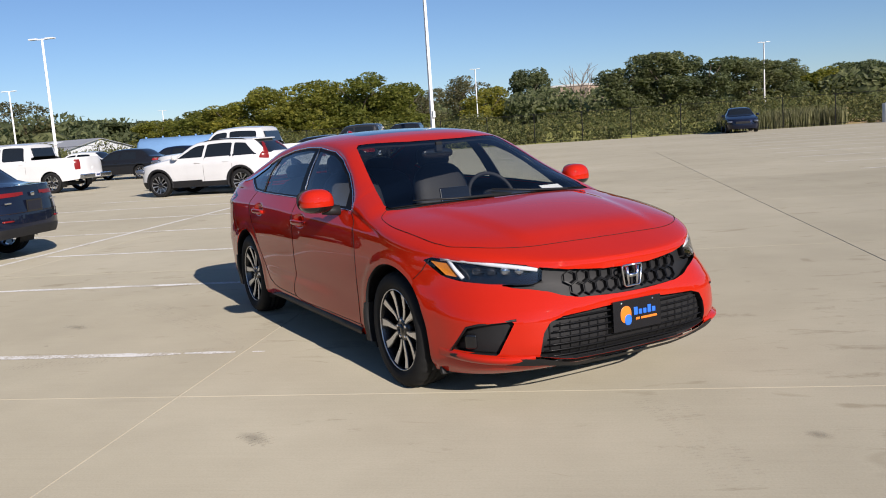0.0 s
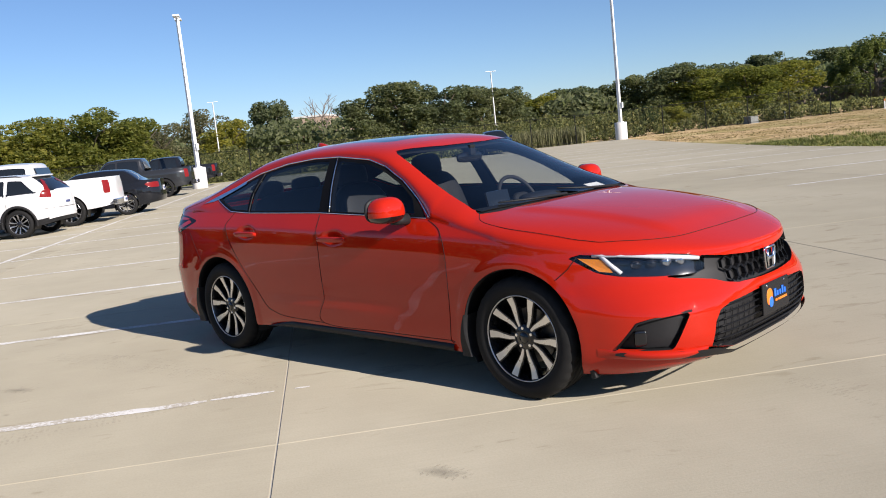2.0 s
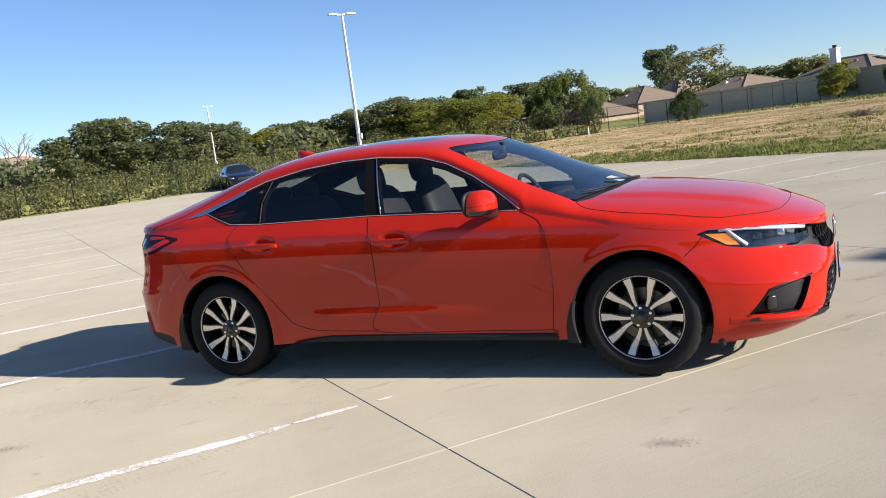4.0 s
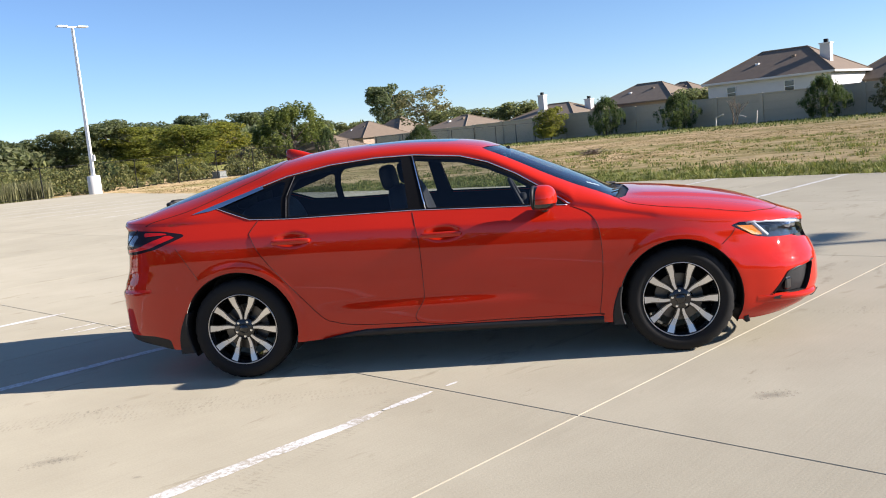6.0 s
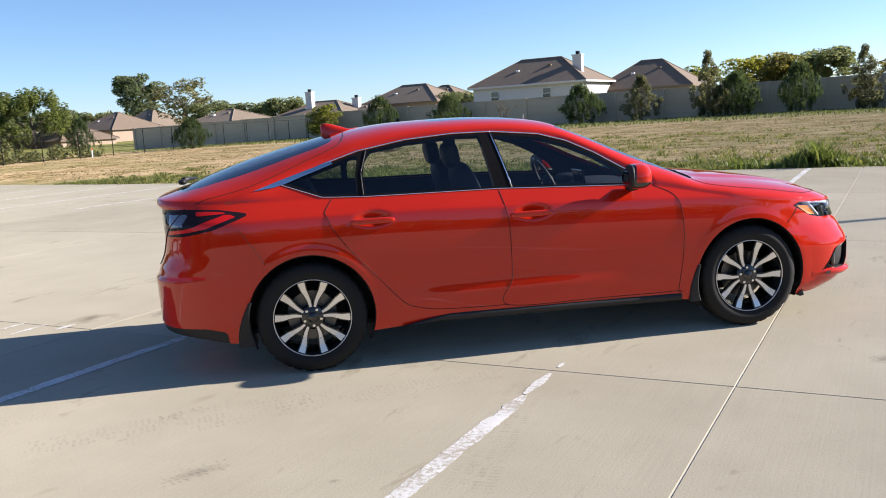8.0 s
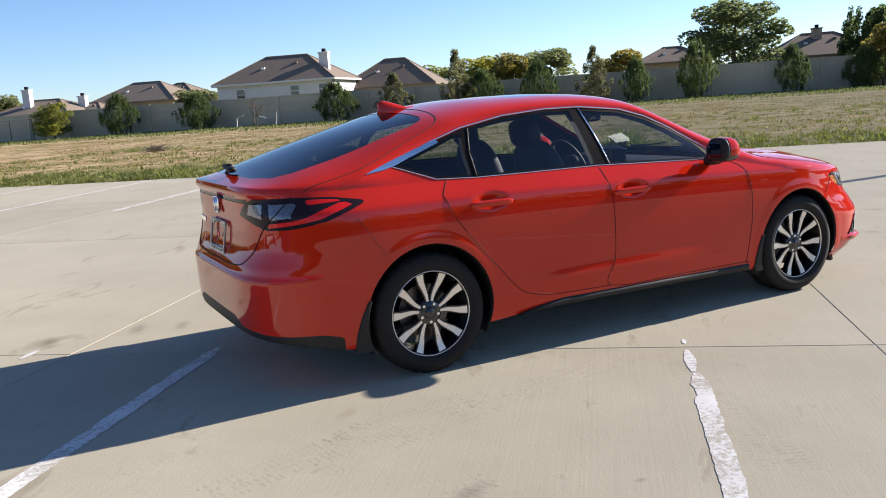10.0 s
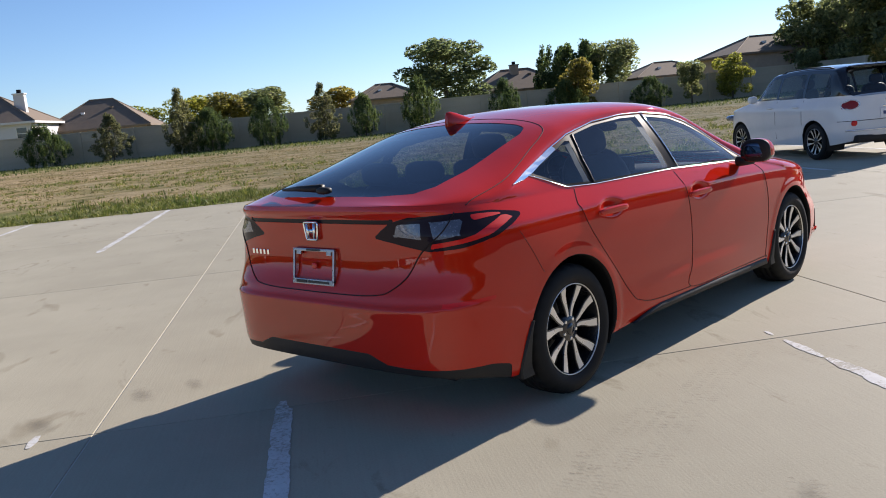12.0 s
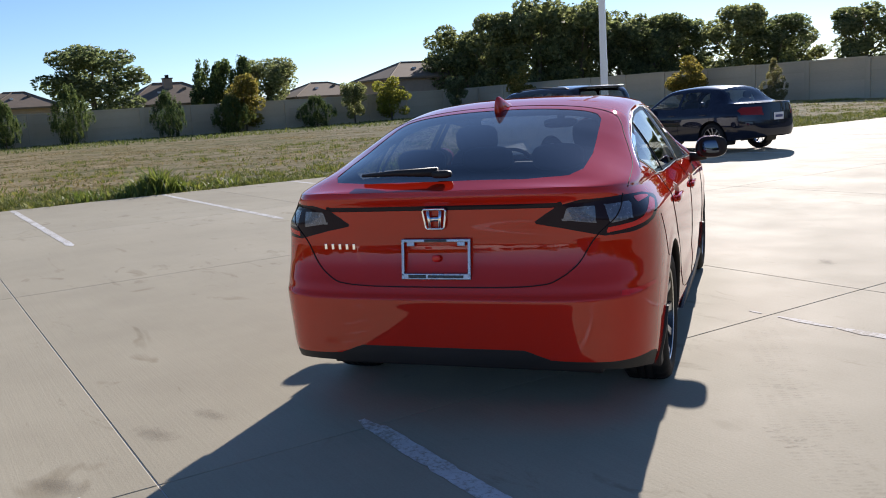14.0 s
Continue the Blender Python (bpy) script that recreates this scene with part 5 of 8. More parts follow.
            b.faces.new(rows[0]), b.faces.new(rows[-1][::-1])
            bmesh.ops.recalc_face_normals(b, faces=b.faces)
            part("mud_flap", b, M_BLACKP, car, "black mud flap")
        # side skirts
        b = bmesh.new()
        rows = []
        for k in range(25):
            x = 0.52 + (2.27 - 0.52) * k / 24
            zb = spec["bottom"](x)
            f = min(1, k / 4)
            y = side_y(spec, x, zb + 0.03)
            rows.append([b.verts.new((x, -s * (y + dy), zb + dz * f)) for dy, dz in ((0.0, 0.045), (0.012, 0.035), (0.014, 0.005), (-0.04, -0.012))])
        for r0, r1 in zip(rows, rows[1:]):
            for j in range(3):
                b.faces.new((r0[j], r0[j + 1], r1[j + 1], r1[j]))
        bmesh.ops.recalc_face_normals(b, faces=b.faces)
        part("side_skirt", b, M_BLACKP, car, "black plastic side skirt", True)
        # wheel housings
        for x, z, r in ARCHES:
            b = bmesh.new()
            rows = []
            for k in range(33):
                a = radians(-27) + radians(234) * k / 32
                px, pz = x + r * math.cos(a), z + r * math.sin(a)
                y = side_y(spec, px, max(0.2, pz))
                rows.append([b.verts.new((x + (r - 0.002) * math.cos(a), -s * (y - 0.001), z + (r - 0.002) * math.sin(a))), b.verts.new((x + (r - 0.008) * math.cos(a), -s * (y - 0.018), z + (r - 0.008) * math.sin(a))),
                             b.verts.new((x + (r + 0.005) * math.cos(a), -s * (y - 0.03), z + (r + 0.005) * math.sin(a))), b.verts.new((x + (r + 0.005) * math.cos(a), -s * 0.56, z + (r + 0.005) * math.sin(a)))])
            for r0, r1 in zip(rows, rows[1:]):
                for j in range(3):
                    b.faces.new((r0[j], r0[j + 1], r1[j + 1], r1[j]))
            part("wheel_housing", b, M_BLACKP, car, "black wheel housing", True)
            b = bmesh.new()
            lathe(b, [(0.38, -s * 0.565), (0.02, -s * 0.565)], 24, Matrix.Translation((x, 0, z)))
            for v in b.verts:
                v.co.z = max(v.co.z, 0.23)
            part("housing_wall", b, M_BLACKP, car, "black wheel housing")
        # headlight pieces behind a clear cover
        lamp = made[("headlight", s)]

        def inset(a, z, d):
            p = end_point(spec, s * a, z)
            c = Vector((2.75, 0, z))
            return p + (c - p).normalized() * d
        cover = bmesh.new()
        n = 26
        grid = []
        for k in range(n + 1):
            a = 69.8 - (69.8 - 29.8) * k / n
            up = [(70.5, 0.742), (65, 0.764), (58, 0.766), (45, 0.742), (34.5, 0.720), (29.5, 0.695)]
            lo = [(70.5, 0.742), (61.5, 0.665), (54.6, 0.645), (45, 0.634), (33, 0.628), (30, 0.640), (29.5, 0.66)]
            zu, zl = np.interp(-a, [-p[0] for p in up], [p[1] for p in up]), np.interp(-a, [-p[0] for p in lo], [p[1] for p in lo])
            grid.append([cover.verts.new(inset(a, zl + (zu - zl) * j / 6, -0.0015)) for j in range(7)])
        for g0, g1 in zip(grid, grid[1:]):
            for j in range(6):
                cover.faces.new((g0[j], g0[j + 1], g1[j + 1], g1[j]))
        part("lamp_cover", cover, M_LENS, lamp, "clear headlight cover", True).visible_shadow = False
        b = bmesh.new()
        poly = [inset(a, z, 0.012) for a, z in AMBER]
        b.faces.new([b.verts.new(p) for p in poly])
        r = bmesh.ops.extrude_face_region(b, geom=b.faces[:])
        for v in [g for g in r["geom"] if isinstance(g, bmesh.types.BMVert)]:
            v.co += (Vector((2.75, 0, 0.7)) - v.co).normalized() * 0.02
        bmesh.ops.recalc_face_normals(b, faces=b.faces)
        part("turn_signal", b, M_AMBER, lamp, "amber turn signal")
        b = bmesh.new()
        tube(b, [inset(a, z, 0.0105) for a, z in ((31, 0.694), (36, 0.706), (45, 0.725), (54, 0.743), (60, 0.750), (63, 0.750))], 0.0115, 8)
        part("light_guide", b, M_DRL, lamp, "white daytime running light strip", True)
        b = bmesh.new()
        tube(b, [inset(a, z, 0.014) for a, z in ((60.5, 0.745), (57.5, 0.70), (54.5, 0.658))], 0.0105, 8)
        part("light_guide", b, M_DRL, lamp, "white daytime running light strip", True)
        for a in (50, 45.5, 41, 36.5):
            cushion("lamp_unit", inset(a, 0.69, 0.03), (0.05, 0.05, 0.045), M_CHROME if a < 43 else M_BLACKG, lamp, "chromed lamp unit", 3)
        box_part("air_deflector", (3.115, -s * 0.70, 0.20), (0.03, 0.24, 0.11), M_BLACKP, car, "black deflector before the wheel", 0.008, Matrix.Rotation(radians(-14), 4, "Y"))
        # red blade along the bumper's lower corner
        b = bmesh.new()
        rows = []
        for k in range(15):
            t = k / 14
            a, z = 33 + 30 * t, 0.262 + 0.024 * t
            d = 0.034 * math.sin(math.pi * min(1, t * 1.15)) ** 0.7 + 0.002 if t < 0.87 else 0.002
            rows.append([b.verts.new(inset(a, z + dz, -d * f)) for dz, f in ((0.030, -0.5), (0.020, 0.85), (0.008, 1.0), (-0.014, 0.7), (-0.022, -0.5))])
        for r0, r1 in zip(rows, rows[1:]):
            for j in range(4):
                b.faces.new((r0[j], r0[j + 1], r1[j + 1], r1[j]))
        bmesh.ops.recalc_face_normals(b, faces=b.faces)
        part("corner_blade", b, M_RED, made[("front_bumper", 1)], "red blade under the corner pocket", True)
        # fog pocket detail
        pk = made[("fog_light_pocket", s)]
        c = inset(51, 0.36, 0.024)
        cushion("corner_lamp", c, (0.03, 0.06, 0.075), M_BLACKG, pk, "small square corner lamp", 5, Matrix.Rotation(radians(-s * 48), 4, "Z"))
        seam(pk, "pocket_rim", [inset(a, z, -0.003) for a, z in ((57.5, 0.312), (51.7, 0.434), (48.5, 0.449), (37.6, 0.474))], 0.006, M_BLACKP)
        # lettering of the model name is left as plain bars
    # grille inserts
    gr, lg = made[("grille", 1)], made[("lower_grille", 1)]
    b = bmesh.new()
    gp = [(a * ARC, z) for a, z in GRILLE]
    cell = 0.037
    for i in range(-8, 9):
        for j in range(0, 6):
            cx, cz = i * cell * 1.75, 0.53 + j * cell * 1.52
            cx += (cell * 0.875 if j % 2 else 0)
            deg = cx / ARC
            if outline_distance(gp, np.array([abs(cx)]), np.array([cz]))[0] > -0.012 or abs(cx) > 21 * ARC:
                continue
            pts = []
            for k in range(6):
                a = math.pi / 6 + k * math.pi / 3
                p = end_point(spec, (cx + cell * 0.97 * math.cos(a)) / ARC, cz + cell * 0.97 * math.sin(a))
                pts.append(p + Vector((-0.012, 0, 0)))
            cen = sum(pts, Vector()) / 6
            outer = [b.verts.new(p) for p in pts]
            inner = [b.verts.new(cen + (p - cen) * 0.88) for p in pts]
            deep = [b.verts.new(cen + (p - cen) * 0.84 + Vector((-0.02, 0, 0))) for p in pts]
            for k in range(6):
                b.faces.new((outer[k], outer[(k + 1) % 6], inner[(k + 1) % 6], inner[k]))
                b.faces.new((inner[k], inner[(k + 1) % 6], deep[(k + 1) % 6], deep[k]))
    part("honeycomb", b, M_MESH, gr, "gloss black honeycomb mesh")
    for k in range(8):
        z = 0.245 + 0.031 * k
        lim = 30.3 - 0.9 * abs(k - 2)
        b = bmesh.new()
        tube(b, [end_point(spec, -lim + 2 * lim * i / 24, z) + Vector((-0.010, 0, 0)) for i in range(25)], 0.0045, 6)
        part("slat", b, M_MESH, lg, smooth_it=True)
    for i in range(-9, 10):
        if abs(i) < 3:
            continue
        a = i * 3.1
        b = bmesh.new()
        tube(b, [end_point(spec, a, z) + Vector((-0.026, 0, 0)) for z in (0.25, 0.34, 0.44)], 0.0022, 5)
        part("grille_rib", b, M_BLACKP, lg)
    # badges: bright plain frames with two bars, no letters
    def badge(name, c, nx, w, h, parent, tilt=0.0):
        t = Matrix.Translation(c) @ Matrix.Rotation(radians(tilt), 4, "Y")
        fr = bmesh.new()
        pts = [(0, 0.5 * w * x, 0.5 * h * z) for x, z in ((-0.9, 1), (0.9, 1), (1, 0.8), (0.78, -0.85), (0.65, -1), (-0.65, -1), (-0.78, -0.85), (-1, 0.8), (-0.9, 1))]
        tube(fr, [t @ Vector(p) for p in pts], 0.0055, 6)
        for sx in (-1, 1):
            tube(fr, [t @ Vector((nx * 0.002, sx * 0.27 * w, 0.42 * h)), t @ Vector((nx * 0.002, sx * 0.20 * w, -0.42 * h))], [0.0085, 0.007], 6)
        add_box(fr, t @ Vector((nx * 0.001, 0, 0)), (0.006, 0.42 * w, 0.018))
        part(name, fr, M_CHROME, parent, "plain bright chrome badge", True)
    badge("badge", (3.672, 0, 0.618), 1, 0.125, 0.105, gr)
    badge("badge", (-0.850, 0.01, 0.93), -1, 0.105, 0.085, made[("tailgate", 1)])
    tg = made[("tailgate", 1)]
    for k in range(5):
        p = end_point(spec, -(37.5 - 2.1 * k), 0.81, False)
        box_part("name_bar", p + Vector((-0.003, 0, 0)), (0.006, 0.012, 0.026), M_CHROME, tg, "small chrome bar", 0.002, Matrix.Rotation(radians(18), 4, "Z"))
    # front dealer plate, its print kept as plain shapes
    pl = box_part("front_plate", (3.684, 0.012, 0.423), (0.008, 0.305, 0.155), M_PLATE, car, "black dealer plate with coloured plain shapes", 0.003)
    for k, (wd, ht) in enumerate(((0.026, 0.040), (0.022, 0.026), (0.022, 0.026), (0.024, 0.040), (0.022, 0.026))):
        box_part("print_bar", (3.689, 0.0 + 0.029 * k, 0.418 + ht / 2), (0.003, wd, ht), M_BLUE, pl, "blue bar", 0.004)
    for yy, wd in ((0.012, 0.026), (0.085, 0.105)):
        box_part("print_bar", (3.689, yy, 0.398), (0.003, wd, 0.012), M_ORANGE, pl, "orange bar", 0.002)
    cushion("print_shape", (3.688, -0.062, 0.428), (0.006, 0.07, 0.085), M_ORANGE, pl, "orange plain shape", 2.4)
    cushion("print_shape", (3.690, -0.050, 0.40), (0.006, 0.045, 0.055), M_BLUE, pl, "blue plain shape", 2.4)
    for yy in (-0.09, 0.11):
        cushion("plate_screw", (3.689, yy, 0.487), (0.008, 0.012, 0.012), M_CHROME, pl, "", 2)
    # rear plate frame
    lean = Matrix.Translation((-0.858, 0.012, 0.761)) @ Matrix.Rotation(radians(9), 4, "Y")
    fr = bmesh.new()
    for c, sz in (((0, 0, 0.077), (0.012, 0.315, 0.014)), ((0, 0, -0.077), (0.012, 0.315, 0.026)), ((0, 0.151, 0), (0.012, 0.013, 0.155)), ((0, -0.151, 0), (0.012, 0.013, 0.155)),
                  ((0, 0.115, 0.064), (0.010, 0.035, 0.022)), ((0, -0.115, 0.064), (0.010, 0.035, 0.022))):
        add_box(fr, c, sz, None, 0.003)
    fr.transform(lean)
    pf = part("plate_frame", fr, M_FRAME, tg, "bright chrome number plate frame, empty")
    tilt = Matrix.Rotation(radians(9), 4, "Y")
    for y0, y1, z, ht in ((0.045, 0.125, -0.077, 0.015), (-0.125, 0.035, -0.077, 0.012), (-0.05, 0.05, 0.077, 0.010)):
        box_part("print_bar", lean @ Vector((-0.0075, (y0 + y1) / 2, z)), (0.003, y1 - y0, ht), M_PLATE, pf, "dark bar", 0.001, tilt)
    cushion("plate_recess", lean @ Vector((0.004, 0, 0.0)), (0.010, 0.04, 0.03), M_REDLENS, tg, "", 2.5)
    # fin, wiper, rear spoiler lip
    b = bmesh.new()
    rows = []
    for x, zt, hw in ((0.160, 1.418, 0.010), (0.168, 1.430, 0.018), (0.20, 1.433, 0.025), (0.24, 1.424, 0.031), (0.29, 1.408, 0.036), (0.34, 1.390, 0.036), (0.38, 1.376, 0.028), (0.398, 1.368, 0.010)):
        zb = on_top(x, 0).z - 0.012
        rows.append([b.verts.new((x, hw * math.cos(math.pi * k / 12), zb + (max(zt, zb + 0.016) - zb) * math.sin(math.pi * k / 12) ** 0.85)) for k in range(13)])
    for r0, r1 in zip(rows, rows[1:]):
        for k in range(12):
            b.faces.new((r0[k], r0[k + 1], r1[k + 1], r1[k]))
    b.faces.new(rows[0]), b.faces.new(rows[-1][::-1])
    bmesh.ops.recalc_face_normals(b, faces=b.faces)
    part("antenna_fin", b, M_RED, car, "red shark-fin aerial", True)
    wp = bmesh.new()
    tube(wp, [on_top(-0.735, 0.02) + Vector((-0.01, 0, 0.032)), on_top(-0.725, 0.22) + Vector((-0.008, 0, 0.032)), on_top(-0.695, 0.40) + Vector((-0.005, 0, 0.022))], [0.022, 0.014, 0.007], 8)
    wiper = part("rear_wiper", wp, M_BLACKP, tg, "black rear wiper", True)
    cushion("wiper_cap", on_top(-0.74, 0.0) + Vector((-0.012, 0, 0.024)), (0.05, 0.09, 0.035), M_BLACKP, wiper, "black wiper cap", 3)
    # floor pan
    box_part("floor_pan", (1.36, 0, 0.225), (4.0, 1.3, 0.03), M_BLACKP, car, "dark underbody", 0.01)
    box_part("floor_pan", (1.36, 0, 0.25), (1.7, 1.66, 0.03), M_BLACKP, car, "dark underbody", 0.01)
    # two hidden boxes added to keep sun from leaking under the nose
    box_part("splash_shield", (3.24, 0, 0.33), (0.32, 1.30, 0.28), M_BLACKP, car, "black shield behind the bumper", 0.02)
    box_part("splash_shield", (3.44, 0, 0.33), (0.20, 0.92, 0.28), M_BLACKP, car, "black shield behind the bumper", 0.02)
    box_part("engine_bay", (3.0, 0, 0.42), (0.95, 1.0, 0.32), M_BLACKP, car, "dark engine bay", 0.02)
    # cabin lining with the window openings left open
    ins = hull(spec, 40, 110, 40, 24, 39)
    for kind, poly, patch in ((side, GLASS_FRONT, 1), (side, GLASS_REAR, 1), (side, GLASS_QUARTER, 1), (top, WINDSCREEN, 1), (top, REARGLASS, 1)):
        cut(ins, kind, poly, patch)
    gone, _ = sort_faces(ins, [("w", side, GLASS_FRONT, 1), ("w", side, GLASS_REAR, 1), ("w", side, GLASS_QUARTER, 1), ("w", top, WINDSCREEN, 1), ("w", top, REARGLASS, 1)])
    dead = set(gone["w"]) | {f for f in ins.faces if (f.calc_center_median().x < 0.55 or f.calc_center_median().x > 2.15) and f.calc_center_median().z < 0.76} | {f for f in ins.faces if f.calc_center_median().z < 0.36 or f.calc_center_median().x > 2.5 or f.calc_center_median().x < -0.845}
    bmesh.ops.delete(ins, geom=list(dead), context="FACES")
    ins.normal_update()
    for v in ins.verts:
        v.co -= v.normal * 0.034
        if abs(v.co.y) < 0.002:
            v.co.y = 0
    d = bmesh.ops.duplicate(ins, geom=ins.verts[:] + ins.edges[:] + ins.faces[:])
    for v in [g for g in d["geom"] if isinstance(g, bmesh.types.BMVert)]:
        v.co.y *= -1
    bmesh.ops.reverse_faces(ins, faces=[g for g in d["geom"] if isinstance(g, bmesh.types.BMFace)])
    part("cabin_lining", ins, M_CABIN, car, "dark cabin lining", True)
    # seats
    for sy in (-0.37, 0.37):
        seat = cushion("front_seat", (1.42, sy, 0.56), (0.52, 0.50, 0.16), M_SEAT, car, "black leather front seat", 3.5)
        cushion("backrest", (1.08, sy, 0.84), (0.16, 0.48, 0.62), M_SEAT, seat, "", 3.2, Matrix.Rotation(radians(-17), 4, "Y"), 0.08)
        cushion("headrest", (0.95, sy, 1.185), (0.10, 0.27, 0.17), M_SEAT, seat, "black leather headrest", 3.2, Matrix.Rotation(radians(-10), 4, "Y"))
        bp = bmesh.new()
        for dy in (-0.06, 0.06):
            tube(bp, [(0.975, sy + dy, 1.07), (0.955, sy + dy, 1.16)], 0.007, 6)
        part("headrest_post", bp, M_CHROME, seat)
    bench = cushion("rear_bench", (0.42, 0, 0.56), (0.55, 1.28, 0.18), M_SEAT, car, "black leather rear bench", 4)
    cushion("backrest", (0.08, 0, 0.83), (0.16, 1.24, 0.55), M_SEAT, bench, "", 4, Matrix.Rotation(radians(-22), 4, "Y"))
    for sy in (-0.36, 0.0, 0.36):
        cushion("headrest", (-0.05, sy, 1.12), (0.10, 0.26, 0.13), M_SEAT, bench, "black leather headrest", 3.2)
    box_part("parcel_shelf", (-0.40, 0, 0.93), (0.55, 1.1, 0.02), M_CABIN, car, "dark parcel shelf")
    dash = cushion("dashboard", (2.13, 0, 0.80), (0.52, 1.40, 0.26), M_CABIN, car, "dark dashboard", 4)
    cushion("instrument_hood", (1.98, 0.37, 0.925), (0.16, 0.36, 0.07), M_CABIN, dash, "", 3)
    box_part("display_screen", (1.93, 0.0, 0.95), (0.015, 0.22, 0.12), M_BLACKG, dash, "dark centre display", 0.006, Matrix.Rotation(radians(-12), 4, "Y"))
    box_part("console", (1.55, 0, 0.52), (0.9, 0.22, 0.2), M_CABIN, car, "dark centre console", 0.03)
    b = bmesh.new()
    ring_m = Matrix.Translation((1.80, 0.37, 0.905)) @ Matrix.Rotation(radians(-26), 4, "Y")
    tube(b, [ring_m @ Vector((0, 0.18 * math.cos(2 * math.pi * k / 28), 0.18 * math.sin(2 * math.pi * k / 28))) for k in range(29)], 0.014, 8, False)
    sw = part("steering_wheel", b, M_SEAT, car, "black steering wheel", True)
    cushion("steering_hub", (1.815, 0.37, 0.90), (0.06, 0.17, 0.12), M_CABIN, sw, "", 3)
    b = bmesh.new()
    for a in (0, 180, 270):
        tube(b, [ring_m @ Vector((0.01, 0, 0)), ring_m @ Vector((0, 0.175 * math.cos(radians(a)), 0.175 * math.sin(radians(a))))], 0.013, 6)
    part("steering_spokes", b, M_CABIN, sw)
    rv = cushion("inside_mirror", (1.72, 0.0, 1.235), (0.035, 0.24, 0.065), M_BLACKG, car, "black inside mirror", 3.2)
    box_part("mirror_stem", (1.745, 0, 1.28), (0.03, 0.05, 0.07), M_CABIN, rv)
    box_part("windscreen_sheet", on_top(2.36, 0.50) + Vector((-0.02, 0, -0.035)), (0.10, 0.15, 0.002), M_PAPER, car, "white paper behind the windscreen", 0, Matrix.Rotation(radians(20), 4, "Y"))
    for sx in (-0.05, 0.5):
        b = bmesh.new()
        tube(b, [on_top(2.50, sx) + Vector((0, 0, 0.012)), on_top(2.46, sx - 0.25) + Vector((0, 0, 0.010)), on_top(2.40, sx - 0.5) + Vector((0, 0, 0.010))], [0.009, 0.007, 0.004], 6)
        part("front_wiper", b, M_BLACKP, car, "black front wiper", True)
    kit = wheel_meshes()
    for x, y, fl, tn in ((0.0, -0.775, False, -4), (2.735, -0.770, False, 30), (0.0, 0.775, True, 11), (2.735, 0.770, True, 20)):
        add_wheel(car, kit, x, y, 0.323, fl, tn)
    return car


red_hatchback()

# ---- parked vehicles round the lot ----
M_DGLASS = mat("dark_car_glass", (0.012, 0.015, 0.018), 0.05, var=0.1, relief=0, coat=0.5, rvar=0.02)
M_WPAINT = paint("white_paint", (0.66, 0.66, 0.655), 0.3)
M_BPAINT = paint("black_paint", (0.012, 0.013, 0.016), 0.25)
M_NAVY = paint("dark_blue_paint", (0.009, 0.013, 0.03), 0.25, 0.2)
M_GREYP = paint("dark_grey_paint", (0.045, 0.047, 0.05), 0.3, 0.5)
M_SILVER = mat("silver_wheel", (0.55, 0.55, 0.56), 0.35, 0.9, var=0.05)
M_WHITEPL = mat("plain_plate", (0.7, 0.71, 0.74), 0.5, relief=0)
M_PLBAR = mat("plate_bar", (0.06, 0.08, 0.2), 0.5, relief=0)


def make_spec(wb, fo, ro, w, belt, roof, hood, nose, deck, ws0, ws1, rt, rb, rail=0.30, bottom=0.26, power=(3.0, 3.6)):
    xn = wb + fo
    top = roof - 0.11
    return dict(
        nose=curve([(0.2, xn - 0.10), (0.42, xn), (nose - 0.12, xn - 0.02), (nose, xn - 0.07)]),
        tail=curve([(0.24, -ro + 0.08), (0.45, -ro), (0.62, -ro + 0.01), (deck - 0.25, -ro + 0.03), (deck, -ro + 0.06)]),
        half=curve([(0.2, w - 0.05), (0.45, w - 0.015), (0.62, w), (belt - 0.16, w - 0.005), (belt, w - 0.07), (belt + 0.2, w - 0.12)]),
        bottom=curve([(-ro, bottom + 0.08), (-0.4, bottom), (wb + 0.4, bottom - 0.02), (xn, bottom - 0.03)]),
        shoulder=curve([(-ro, deck), (min(rb, -0.1) - 0.02, deck), (rt, belt + 0.01), (ws1 - 0.3, belt), (ws0 - 0.05, belt - 0.03), (wb + 0.1, nose + 0.07), (xn, nose)]),
        centre=curve([(-ro, deck), (rb, deck + 0.02), (rt, roof - 0.045), ((rt + ws1) / 2, roof), (ws1, roof - 0.045), (ws0, hood + 0.015), (ws0 + 0.12, hood), (xn - 0.35, nose + 0.09), (xn, nose)]),
        rail_z=curve([(rb + 0.05, belt - 0.02), (rt + 0.05, top - 0.03), ((rt + ws1) / 2, top + 0.01), (ws1 - 0.05, top - 0.03), (ws0 - 0.18, belt - 0.03)]),
        rail_y=curve([(rb, w - 0.12), (rt, w - rail + 0.02), ((rt + ws1) / 2, w - rail), (ws1, w - rail + 0.02), (ws0 - 0.18, w - 0.09)]),
        crown=curve([(-ro, 2.4), (wb, 2.4), (xn, 2.1)]),
        join=(wb - 0.15, 0.15), power=power, base=(0.6,), rail_span=(rb + 0.05, ws0 - 0.18),
        box=(wb, fo, ro, w, belt, roof, hood, nose, deck, ws0, ws1, rt, rb))


KITS = {}


def kit_for(radius, face):
    key = (radius, face.name)
    if key not in KITS:
        solid, sm, km, lm, angles = wheel_meshes(radius, radius * 0.70, 10, face, 0.215, False)
        KITS[key] = ([s for s in solid if s[0] != "brake_disc"], sm, km, lm, [2 * math.pi * k / 10 for k in range(10)])
    return KITS[key]


